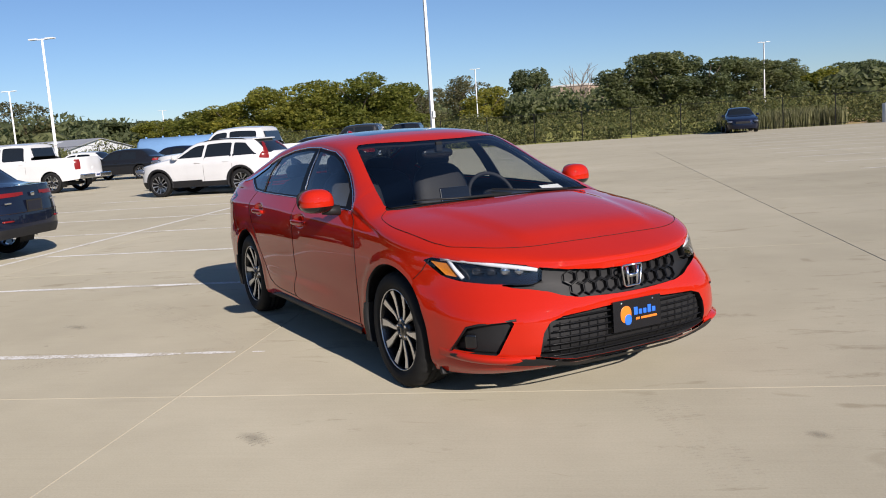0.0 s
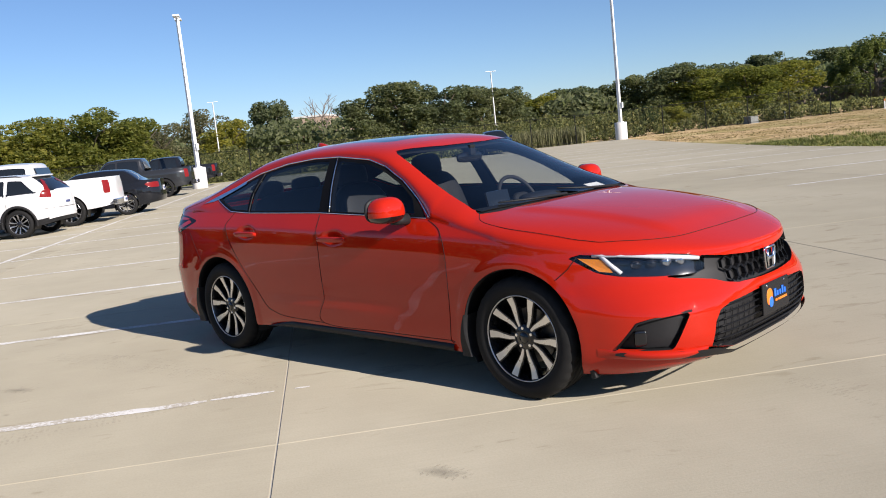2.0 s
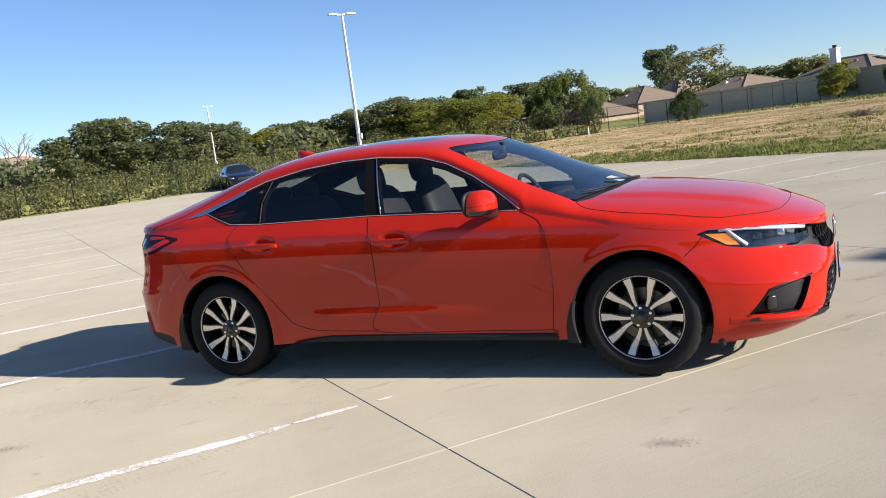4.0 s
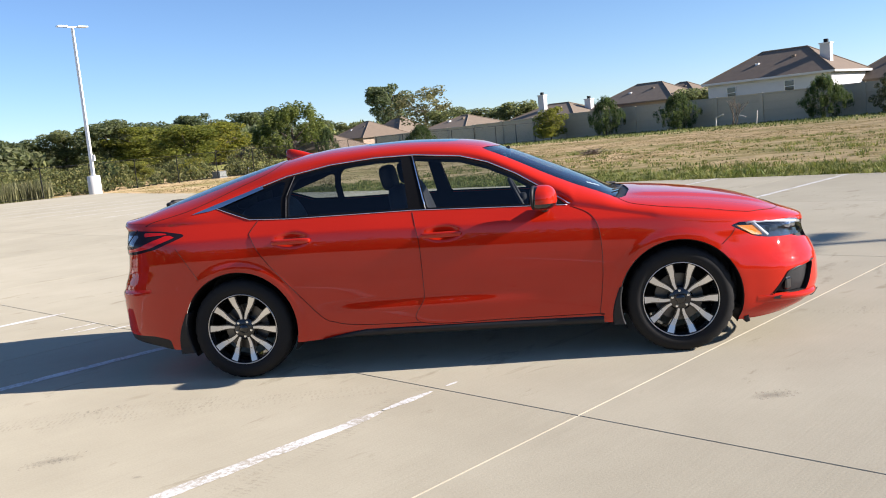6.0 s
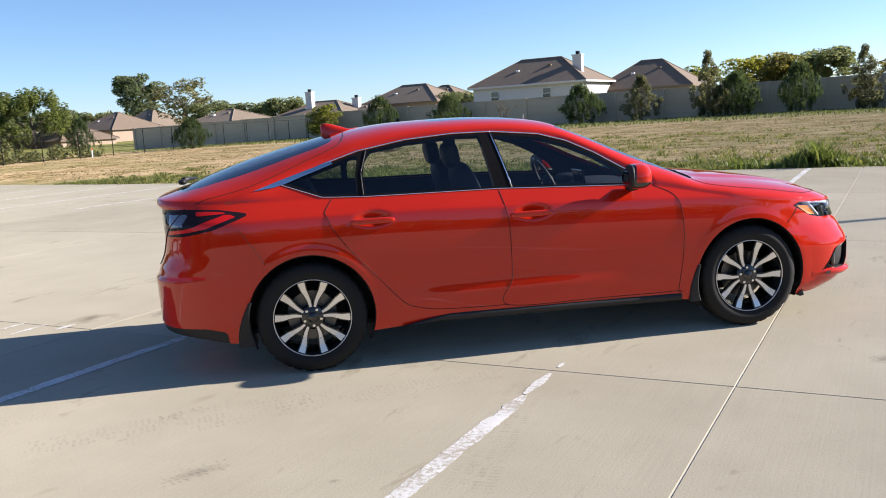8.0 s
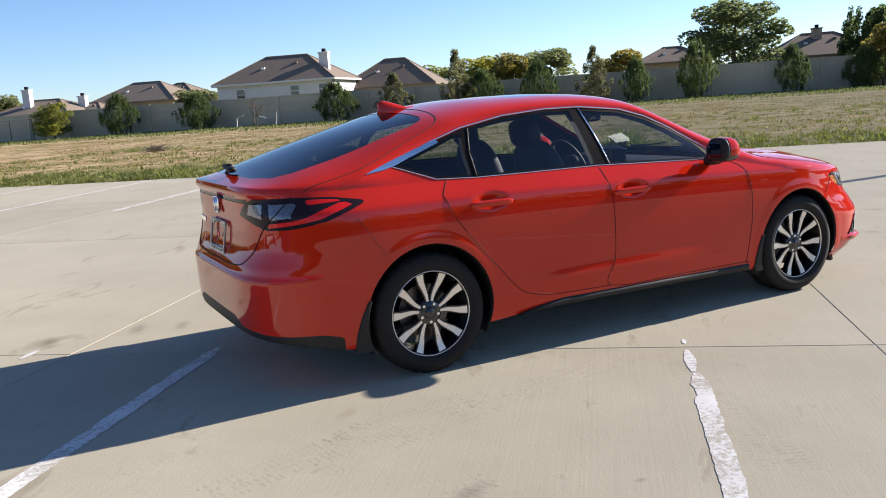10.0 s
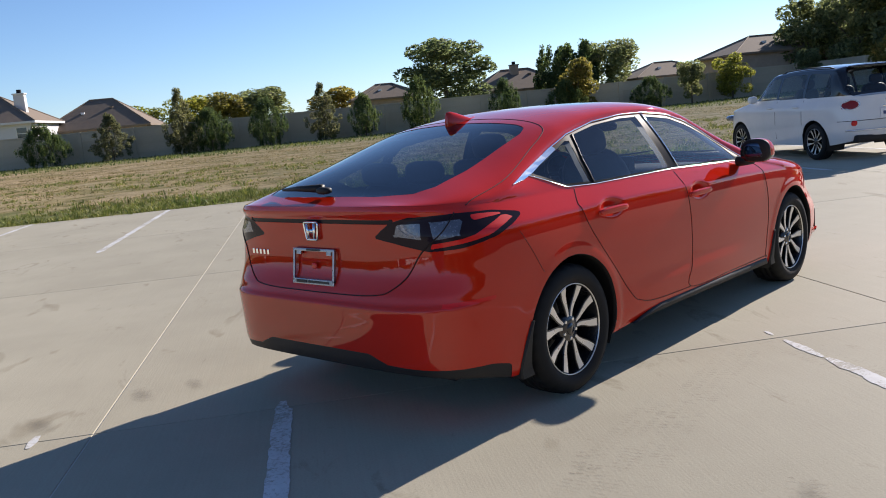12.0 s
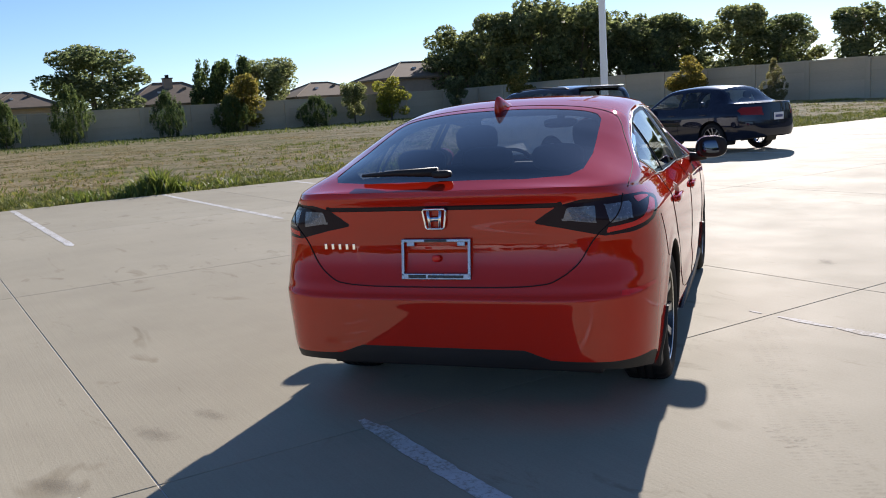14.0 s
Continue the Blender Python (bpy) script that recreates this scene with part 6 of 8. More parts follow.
def plain_wheel(car, kit, x, y, z, flip):
    solid, sm, km, lm, angles = kit
    w = new("wheel")
    w.parent = car
    w.matrix_local = pose(x, y, z, 0, 0, 180 if flip else 0)
    for name, me, lab in solid:
        ob = new(name, me)
        ob.parent = w
    for k, a in enumerate(angles):
        ob = new("spoke", sm[k % 2])
        ob.parent = w
        ob.matrix_local = Matrix.Rotation(a, 4, "Y")


def vehicle(name, label, category, spec, body, at, heading, doors, radius=0.33, rim=None, roof_mat=None, bed=None, plate=True, lower=None, clear=False, lamp=None, rails=False):
    """A parked car: shell, panes, lamps, plate, bumpers and wheels. heading in degrees; the origin lies under the rear axle."""
    wb, fo, ro, w, belt, roof, hood, nose, deck, ws0, ws1, rt, rb = spec["box"]
    car = root(name, pose(at[0], at[1], 0, 0, 0, heading), label, category)
    bm = hull(spec, 20, 50, 20, 16, 21)
    arches = [ring(0, radius + 0.005, radius + 0.05, 32), ring(wb, radius + 0.005, radius + 0.05, 32)]
    panes = []
    for x0, x1, x0t, x1t in doors:                  # foot and head of each side pane
        n = 8
        up = [(x1t + (x0t - x1t) * k / n, spec["rail_z"](x1t + (x0t - x1t) * k / n) - 0.035) for k in range(n + 1)]
        panes.append([(x0, belt + 0.03), (x1, belt + 0.02)] + up)
    wy = w - 0.30
    screen = [(ws1 + 0.04, -0.1), (ws1 + 0.0, wy - 0.06), (ws0 - 0.16, w - 0.22), (ws0 - 0.04, w - 0.30), (ws0 + 0.0, -0.1)]
    back = [(rt - 0.03, -0.1), (rt - 0.03, wy - 0.08), (rb + 0.10, w - 0.25), (rb + 0.05, w - 0.30), (rb + 0.03, -0.1)]
    bedp = [(-ro + 0.1, -0.1), (-ro + 0.1, w - 0.13), (bed - 0.06, w - 0.13), (bed - 0.06, -0.1)] if bed else None
    jobs = [("side", a, 0) for a in arches] + [("side", p, 1) for p in panes] + [("top", screen, 1)] + ([("top", bedp, 1)] if bed else [("top", back, 1)])
    c = math.degrees(math.atan2(w, ro - 0.1))         # where the tail's corner lies
    if lamp:
        tailp = [(c + a, z) for a, z in lamp]
    elif bed:
        tailp = [(c - 6, 0.82), (c + 4, 0.82), (c + 4, deck - 0.07), (c - 6, deck - 0.07)]
    else:
        tailp = [(c - 15, deck - 0.25), (c + 8, deck - 0.24), (c + 15, deck - 0.13), (c + 10, deck - 0.08), (c - 15, deck - 0.08)]
    jobs.append(("rear", tailp, 2))
    if roof_mat:
        jobs.append(("side", [(-9, belt + 0.03), (9, belt + 0.03), (9, 3), (-9, 3)], 1))
    for kind, poly, patch in jobs:
        cut(bm, kind, poly, patch)
    rules = [("arch", "side", a, 0) for a in arches] + [("side_window", "side", p, 1) for p in panes] + [("windscreen", "top", screen, 1)]
    rules.insert(0, ("tail_light", "rear", tailp, 2))
    rules.append(("bed", "top", bedp, 1) if bed else ("rear_window", "top", back, 1))
    groups, rest = sort_faces(bm, rules)
    side_panes = groups.pop("side_window", [])
    for i, p in enumerate(panes):                   # one object for each pane
        mid = np.array([f.calc_center_median() for f in side_panes]) if side_panes else np.zeros((0, 3))
        hit = region("side", p, mid) < 0 if len(mid) else []
        groups["side_window_%d" % i] = [f for f, h in zip(side_panes, hit) if h]
    if roof_mat:
        groups["roof_panel"] = [f for f in rest if f.material_index == 1 and f.calc_center_median().z > belt + 0.03]
        own = set(groups["roof_panel"])
        rest = [f for f in rest if f not in own]
    if lower:
        groups["lower_trim"] = [f for f in rest if f.material_index == 0 and f.calc_center_median().z < lower]
        own = set(groups["lower_trim"])
        rest = [f for f in rest if f not in own]
    groups["body"] = rest
    groups.pop("arch", None)
    names = {k: (not k.startswith("side_window") and k != "tail_light", -0.006 if k == "tail_light" else 0.4 if k == "bed" else (0.004 if "window" in k or k == "windscreen" else 0.0)) for k in groups}
    mats = {k: ((M_GLASS_S if clear else M_DGLASS) if "window" in k or k == "windscreen" else M_REDLENS if k == "tail_light" else M_BLACKP if k in ("bed", "lower_trim") else roof_mat if k == "roof_panel" else body) for k in groups}
    made = pane_parts((bm, groups), spec, names, mats, lambda n, s, m: car, {"windscreen": "dark windscreen glass", "bed": "dark open cargo bed", "tail_light": "red tail light"})
    bm.free()
    for (k, s), ob in made.items():
        if k == "tail_light":
            ob.data.materials[0] = M_DIMRED
        if k.startswith("side_window"):
            ob.name = "side_window"
        if clear and ("window" in k or k == "windscreen"):
            ob.visible_shadow = False
    if clear:
        box_part("cabin_floor", (0.85, 0, belt - 0.36), (2.5, 2 * w - 0.30, 0.30), M_CABIN, car, "dark cabin lining", 0.05)
        box_part("dashboard", (ws0 - 0.42, 0, belt - 0.12), (0.5, 2 * w - 0.34, 0.2), M_CABIN, car, "dark dashboard", 0.06)
        for x in (1.05, 0.12):
            for s in (-1, 1):
                cushion("seat_back", (x, s * 0.36, belt - 0.06), (0.16, 0.46, 0.52), M_SEAT, car, "dark seat backrest", 4, Matrix.Rotation(radians(-14), 4, "Y"))
                cushion("headrest", (x - 0.09, s * 0.36, belt + 0.27), (0.10, 0.25, 0.17), M_SEAT, car, "dark headrest", 3)
    kit = kit_for(radius, rim or M_SILVER)
    for x in (0, wb):
        plain_wheel(car, kit, x, -(w - 0.12), radius, False)
        plain_wheel(car, kit, x, w - 0.12, radius, True)
        for s in (-1, 1):
            b = bmesh.new()
            rows = []
            for k in range(17):
                a = radians(-25) + radians(230) * k / 16
                rows.append([b.verts.new((x + (radius + 0.052) * math.cos(a), s * (w - 0.02 - 0.005), radius + (radius + 0.052) * math.sin(a))), b.verts.new((x + (radius + 0.052) * math.cos(a), s * (w - 0.36), radius + (radius + 0.052) * math.sin(a)))])
            for r0, r1 in zip(rows, rows[1:]):
                b.faces.new((r0[0], r0[1], r1[1], r1[0]))
            part("wheel_housing", b, M_BLACKP, car)
    box_part("underbody", (wb / 2, 0, 0.30), (wb + 0.5, 2 * w - 0.5, 0.12), M_BLACKP, car, "dark underbody")
    for s in (-1, 1):
        cushion("headlight", (wb + fo - 0.20, s * (w - 0.20), nose - 0.10), (0.34, 0.30, 0.13), M_CLEARLENS, car, "clear headlight", 3)
        cushion("door_mirror", (ws0 - 0.30, s * (w + 0.06), belt + 0.06), (0.14, 0.18, 0.14), body, car, "door mirror", 3)
        for x0, x1, _, _ in doors[:2]:
            cushion("door_handle", (x0 + 0.12, s * (side_y(spec, x0 + 0.12, belt - 0.12) + 0.012), belt - 0.12), (0.2, 0.03, 0.035), body, car, "", 3)
            xs = x0 - 0.06
            seam(car, "door_gap", [Vector((xs, s * (side_y(spec, xs, z) + 0.001), z)) for z in (belt, belt - 0.2, belt - 0.4, 0.36)], 0.004)
    if lower:                                        # dark cladding round the arches
        for x in (0, wb):
            for s in (-1, 1):
                b = bmesh.new()
                rows = []
                for k in range(21):
                    a = radians(-12) + radians(204) * k / 20
                    px, pz = x + (radius + 0.05) * math.cos(a), radius + (radius + 0.05) * math.sin(a)
                    qx, qz = x + (radius + 0.11) * math.cos(a), radius + (radius + 0.11) * math.sin(a)
                    ya, yb = side_y(spec, px, max(0.3, pz)), side_y(spec, qx, max(0.3, qz))
                    rows.append([b.verts.new((px, s * (ya - 0.03), pz)), b.verts.new((px, s * (ya + 0.012), pz)), b.verts.new((qx, s * (yb + 0.012), qz)), b.verts.new((qx, s * (yb - 0.01), qz))])
                for r0, r1 in zip(rows, rows[1:]):
                    for j in range(3):
                        b.faces.new((r0[j], r0[j + 1], r1[j + 1], r1[j]))
                bmesh.ops.recalc_face_normals(b, faces=b.faces)
                part("arch_trim", b, M_BLACKP, car, "dark plastic arch trim", True)
    if rails:                                        # roof rails and a spoiler over the rear glass
        for s in (-1, 1):
            xs = [rt + 0.1 + (ws1 - rt - 0.2) * k / 8 for k in range(9)]
            seam(car, "roof_rail", [Vector((x, s * (spec["rail_y"](x) - 0.06), spec["rail_z"](x) + (0.07 if 0 < k < 8 else 0.03))) for k, x in enumerate(xs)], 0.014, M_BLACKP, label="slim roof rail")
        cushion("spoiler", (rt - 0.06, 0, roof - 0.075), (0.28, 2 * (w - 0.36), 0.05), roof_mat or body, car, "small roof spoiler", 4)
    if bed:
        lean = math.atan2(rt - rb, roof - deck)
        box_part("cab_window", ((rt + rb) / 2 - 0.005, 0, (belt + roof) / 2 - 0.02), (0.05, 2 * (w - 0.36), 0.34), M_DGLASS, car, "dark rear cab glass", 0.015, Matrix.Rotation(lean, 4, "Y"))
        box_part("rear_bumper", (-ro - 0.02, 0, 0.56), (0.14, 2 * w - 0.1, 0.17), M_CHROME if body is M_WPAINT else M_BLACKP, car, "steel step bumper", 0.03)
    else:
        seam(car, "bumper_gap", [end_point(spec, a, 0.66, False) + Vector((-0.002, 0, 0)) for a in range(-60, 61, 8)], 0.005)
    grille = bmesh.new()
    add_box(grille, (wb + fo - 0.03, 0, nose - 0.16), (0.06, 0.8, 0.14), None, 0.02)
    part("grille", grille, M_BLACKP, car, "black grille")
    if plate:
        pz = deck - 0.30 if not bed else 0.58
        x = spec["tail"](pz) - 0.008 if not bed else -ro - 0.095
        pl = box_part("number_plate", (x, 0, pz), (0.012, 0.31, 0.155), M_WHITEPL, car, "plain pale number plate", 0.004)
        box_part("plate_bar", (x - 0.0075, 0, pz), (0.003, 0.22, 0.055), M_PLBAR, pl, "plain dark bar")
    return car


SEDAN = make_spec(2.65, 0.90, 1.05, 0.90, 0.93, 1.45, 0.98, 0.74, 1.02, 2.25, 1.45, 0.05, -0.55)
VWSED = make_spec(2.58, 0.90, 1.08, 0.88, 0.95, 1.46, 0.98, 0.76, 1.04, 2.15, 1.35, 0.0, -0.50, 0.28)
SUVS = make_spec(2.62, 0.86, 0.90, 0.90, 1.03, 1.55, 1.07, 0.84, 1.08, 2.30, 1.40, -0.25, -0.84, 0.26)
MPV = make_spec(2.61, 0.80, 0.83, 0.89, 1.06, 1.64, 1.08, 0.86, 1.06, 2.25, 1.55, -0.45, -0.70, 0.22)
TRUCK = make_spec(3.65, 0.95, 1.20, 1.0, 1.22, 1.88, 1.22, 1.06, 1.26, 3.05, 2.35, 0.92, 0.76, 0.24, 0.42)


def turn_of(a):
    """Heading in degrees for an angle from the lot's p axis."""
    return 52 + a


def build_vehicles():
    sed = [(1.10, 1.95, 1.06, 1.60), (0.18, 1.02, 0.25, 0.98)]
    vehicle("suv_car", "white compact SUV with dark lower trim, parked in a stall", "car", SUVS, M_WPAINT, L(-7.15, 16.15), turn_of(172), [(1.20, 2.0, 1.16, 1.62), (0.30, 1.12, 0.30, 1.08), (-0.46, 0.22, -0.12, 0.22)], 0.345, M_SILVER, None, None, True, 0.42, lamp=[(-6, 0.92), (12, 0.95), (9, 1.06), (3, 1.14), (1, 1.36), (-7, 1.36), (-6, 1.1)], rails=True)
    tr = [(2.02, 2.85, 2.0, 2.5), (1.02, 1.92, 1.06, 1.92)]
    vehicle("pickup_truck", "white crew-cab pickup truck with chrome bumper, parked", "pickup truck", TRUCK, M_WPAINT, L(-6.8, 19.0), turn_of(180), tr, 0.40, M_SILVER, None, 0.86)
    vehicle("sedan_car", "black sedan with red tail lights, parked in a stall", "car", SEDAN, M_BPAINT, L(-5.95, 21.9), turn_of(180), sed)
    vehicle("pickup_truck", "dark grey crew-cab pickup truck with black wheels, parked", "pickup truck", TRUCK, M_GREYP, L(-6.8, 33.9), turn_of(180), tr, 0.41, M_RIMBLK, None, 0.86)
    vehicle("pickup_truck", "black pickup truck with red tail lights behind a light pole", "pickup truck", TRUCK, M_BPAINT, L(-6.9, 45.0), turn_of(180), tr, 0.41, M_RIMBLK, None, 0.86)
    vehicle("pickup_truck", "older white pickup truck with red tail lights, parked far off", "pickup truck", TRUCK, M_WPAINT, L(-17.2, 22.6), turn_of(180), tr, 0.38, M_SILVER, None, 0.86)
    vehicle("sedan_car", "black sedan parked far across the lot", "car", SEDAN, M_BPAINT, L(-18.8, 31.9), turn_of(180), sed)
    near = vehicle("sedan_car", "dark blue sedan with slim red lamps, parked in a stall", "car", SEDAN, M_NAVY, L(-6.5, 3.6), turn_of(180), sed, plate=False, lower=0.46, lamp=[(-30, 0.885), (8, 0.87), (13, 0.90), (9, 0.935), (-30, 0.93)])
    pf = box_part("plate_frame", (-1.036, 0, 0.74), (0.012, 0.33, 0.17), M_BLACKG, near, "empty dark plate frame", 0.004)
    box_part("plate_panel", (-1.0425, 0, 0.74), (0.004, 0.28, 0.12), M_NAVY, pf, bevel=0)
    for y in (-0.48, 0.5):
        box_part("name_bar", (SEDAN["tail"](0.80) - 0.004 + 0.03 * abs(y), y, 0.80), (0.008, 0.13, 0.02), M_CHROME, near, "small chrome bar", 0.002)
    cushion("badge", (-1.03, 0, 0.90), (0.012, 0.08, 0.06), M_CHROME, near, "plain chrome badge", 3)
    for s in (-1, 1):
        seam(near, "reflector", [end_point(SEDAN, s * a, 0.56, False) + Vector((-0.004, 0, 0)) for a in (26, 29, 32, 35)], 0.013, M_DIMRED, label="slim red reflector")
    vehicle("sedan_car", "dark sedan parked by the far fence", "car", SEDAN, M_NAVY, (-30.9, 38.3), turn_of(-94), sed)
    vehicle("sedan_car", "blue sedan half hidden behind a white SUV", "car", SEDAN, M_NAVY, (-43.0, 8.5), turn_of(180), sed)
    vehicle("sedan_car", "pale sedan parked far across the lot", "car", SEDAN, M_WPAINT, L(-24, 36.5), turn_of(180), sed)
    mpv = vehicle("minivan_car", "white tall compact car with black roof and round red lamps", "car", MPV, M_WPAINT, L(9.5, -9.05), turn_of(0), [(1.30, 2.05, 1.26, 1.68), (0.42, 1.22, 0.42, 1.18), (-0.40, 0.34, -0.30, 0.34)], 0.325, M_SILVER, M_BLACKG, clear=True, lamp=[(-4 + 8.5 * math.cos(k * math.pi / 8), 0.93 + 0.072 * math.sin(k * math.pi / 8)) for k in range(16)], rails=True)
    for s in (-1, 1):                                # bright rings, low lamps, badge and bumper strip of the tall car
        c = math.degrees(math.atan2(0.89, 0.73)) - 4
        seam(mpv, "lamp_ring", [end_point(MPV, s * (c + 9.2 * math.cos(k * math.pi / 12)), 0.93 + 0.08 * math.sin(k * math.pi / 12), False) + Vector((-0.006, 0, 0)) for k in range(25)], 0.007, M_CHROME, label="chrome lamp ring")
        q = end_point(MPV, s * (c - 4), 0.62, False)
        cushion("low_lamp", q, (0.05, 0.11, 0.09), M_REDLENS, mpv, "small round red lamp", 2.6)
    cushion("badge", (MPV["tail"](0.97) - 0.004, 0, 0.97), (0.02, 0.085, 0.085), M_CHROME, mpv, "plain round chrome badge", 2.4)
    box_part("name_bar", (MPV["tail"](0.87) - 0.004, -0.02, 0.87), (0.008, 0.24, 0.028), M_CHROME, mpv, "chrome bar", 0.003)
    seam(mpv, "bumper_strip", [end_point(MPV, a, 0.50, False) + Vector((-0.008, 0, 0)) for a in range(-52, 53, 4)], 0.012, M_CHROME, label="chrome bumper strip")
    box_part("exhaust_valance", (-0.72, 0, 0.36), (0.2, 1.2, 0.12), M_BLACKP, mpv, "dark lower valance", 0.03)
    vehicle("sedan_car", "dark blue older sedan with silver wheels, parked facing the field", "car", VWSED, M_NAVY, L(9.35, -13.4), turn_of(0), [(1.02, 1.85, 0.98, 1.50), (0.12, 0.94, 0.18, 0.90)], 0.325, M_SILVER, clear=True)


build_vehicles()


# ---- houses beyond the wall ----
def house(x, y, peak, eave, width, depth, wall_m, roof_m, windows=(), chimney=None, turn=52.0 + 90, base=None):
    """A house with a hipped roof, its wide side along the boundary wall."""
    h = root("house", pose(x, y, 0, 0, 0, turn), "house with hipped shingle roof beyond the boundary wall", "house", "houses beyond the wall")
    g = base if base is not None else 0.2
    over, hw, hd = 0.45, width / 2, depth / 2
    bm = bmesh.new()
    add_box(bm, (0, 0, (g + eave) / 2), (width, depth, eave - g))
    part("wall", bm, wall_m, h)
    bm = bmesh.new()
    rl = max(0.6, hw - hd * 0.85)
    a = [bm.verts.new(p) for p in ((-hw - over, -hd - over, eave), (hw + over, -hd - over, eave), (hw + over, hd + over, eave), (-hw - over, hd + over, eave))]
    lo = [bm.verts.new((v.co.x, v.co.y, eave - 0.16)) for v in a]
    r0, r1 = bm.verts.new((-rl, 0, peak)), bm.verts.new((rl, 0, peak))
    for f in ((a[0], a[1], r1, r0), (a[1], a[2], r1), (a[2], a[3], r0, r1), (a[3], a[0], r0), tuple(lo[::-1])):
        bm.faces.new(f)
    for k in range(4):
        bm.faces.new((lo[k], lo[(k + 1) % 4], a[(k + 1) % 4], a[k]))
    roof = part("roof", bm, roof_m, h, "weathered shingle roof")
    for s in (-1, 1):
        box_part("fascia", (0, s * (hd + over + 0.02), eave - 0.09), (width + 2 * over, 0.04, 0.2), M_SIDING if wall_m is M_SIDING else M_ROOF, h)
        box_part("fascia", (s * (hw + over + 0.02), 0, eave - 0.09), (0.04, depth + 2 * over, 0.2), M_SIDING if wall_m is M_SIDING else M_ROOF, h)
    bm = bmesh.new()
    tube(bm, [(-rl, 0, peak + 0.02), (rl, 0, peak + 0.02)], 0.09, 6)
    for cx, cy in ((-1, -1), (1, -1), (1, 1), (-1, 1)):
        tube(bm, [(cx * rl, 0, peak + 0.02), (cx * (hw + over), cy * (hd + over), eave + 0.02)], 0.07, 6)
    part("ridge", bm, roof_m, roof)
    for k, (vx, vy) in enumerate(((-0.25, 0.35), (0.3, 0.5))):
        box_part("roof_vent", (vx * hw, vy * hd, eave + (peak - eave) * (1 - abs(vy)) + 0.12), (0.35, 0.35, 0.22), M_GALV if k else roof_m, roof)
    for wx, wz in windows:
        wi = box_part("window", (wx, hd + 0.01, wz), (1.0, 0.08, 1.15), M_WHITE, h, "white-framed window")
        box_part("pane", (wx, hd + 0.05, wz + 0.27), (0.84, 0.03, 0.48), M_DGLASS, wi)
        box_part("pane", (wx, hd + 0.05, wz - 0.27), (0.84, 0.03, 0.48), M_DGLASS, wi)
    if chimney:
        cx, cy, cz, cm = chimney
        ch = box_part("chimney", (cx, cy, (cz + eave) / 2 - 0.6), (0.95, 0.75, cz - eave + 1.2), cm, h, "tall chimney")
        box_part("chimney_cap", (cx, cy, cz + 0.06), (1.1, 0.9, 0.12), M_WHITE if cm is M_SIDING else M_ROOF, ch)
        box_part("flue", (cx, cy, cz + 0.28), (0.35, 0.35, 0.36), M_STEEL, ch)


def build_houses():
    house(27.1, 85.3, 7.1, 4.4, 12.2, 9.0, M_SIDING, M_ROOF, [(3.6, 3.3), (-2.2, 3.35), (-5.2, 3.35)], (-4.6, 1.5, 7.0, M_SIDING))
    house(39.9, 86.0, 6.4, 3.4, 10.0, 9.0, M_BRICKW, M_ROOF)
    house(17.9, 117.8, 6.4, 3.9, 11.5, 9.0, M_BRICKW, M_ROOF2)
    house(23.5, 124.0, 6.3, 4.2, 8.0, 8.0, M_BRICKW, M_ROOF)
    house(5.2, 113.8, 4.7, 2.8, 11.0, 9.0, M_BRICKW, M_ROOF2, (), (1.2, 2.0, 5.9, M_SIDING))
    house(10.4, 112.5, 4.0, 2.6, 6.0, 7.0, M_BRICKW, M_ROOF2, (), (0.8, 1.0, 4.8, M_SIDING))
    house(-7.2, 108.5, 4.2, 2.7, 7.0, 8.0, M_BRICKW, M_ROOF2)
    house(-34.0, 179.0, 6.6, 3.2, 11.3, 13.0, M_BRICKW, M_ROOF, (), (-1.6, 1.0, 4.6, M_SIDING))
    house(-39.4, 155.0, 4.6, 1.6, 14.6, 11.3, M_BRICKW, M_ROOF)
    house(-56.0, 155.0, 5.2, 1.9, 13.0, 11.3, M_BRICKW, M_ROOF)
    house(78.9, 83.9, 6.3, 4.4, 9.0, 8.0, M_BRICKW, M_ROOF)
    house(79.2, 61.5, 5.9, 3.5, 11.0, 9.0, M_BRICKW, M_ROOF, (), (0.3, 1.0, 6.3, M_BRICKW))
    house(88.8, 47.3, 5.0, 3.4, 9.0, 8.0, M_BRICKW, M_ROOF)
    house(69.5, 73.5, 5.7, 4.0, 6.5, 7.0, M_BRICKW, M_ROOF)
    house(93.5, 50.6, 5.1, 3.6, 8.0, 8.0, M_BRICKW, M_ROOF2)
    house(84.3, 33.0, 6.2, 4.5, 11.0, 8.0, M_BRICKW, M_ROOF)
    house(-29.5, 194.6, 7.5, 3.0, 12.2, 13.0, M_SIDING, M_ROOF2)


build_houses()


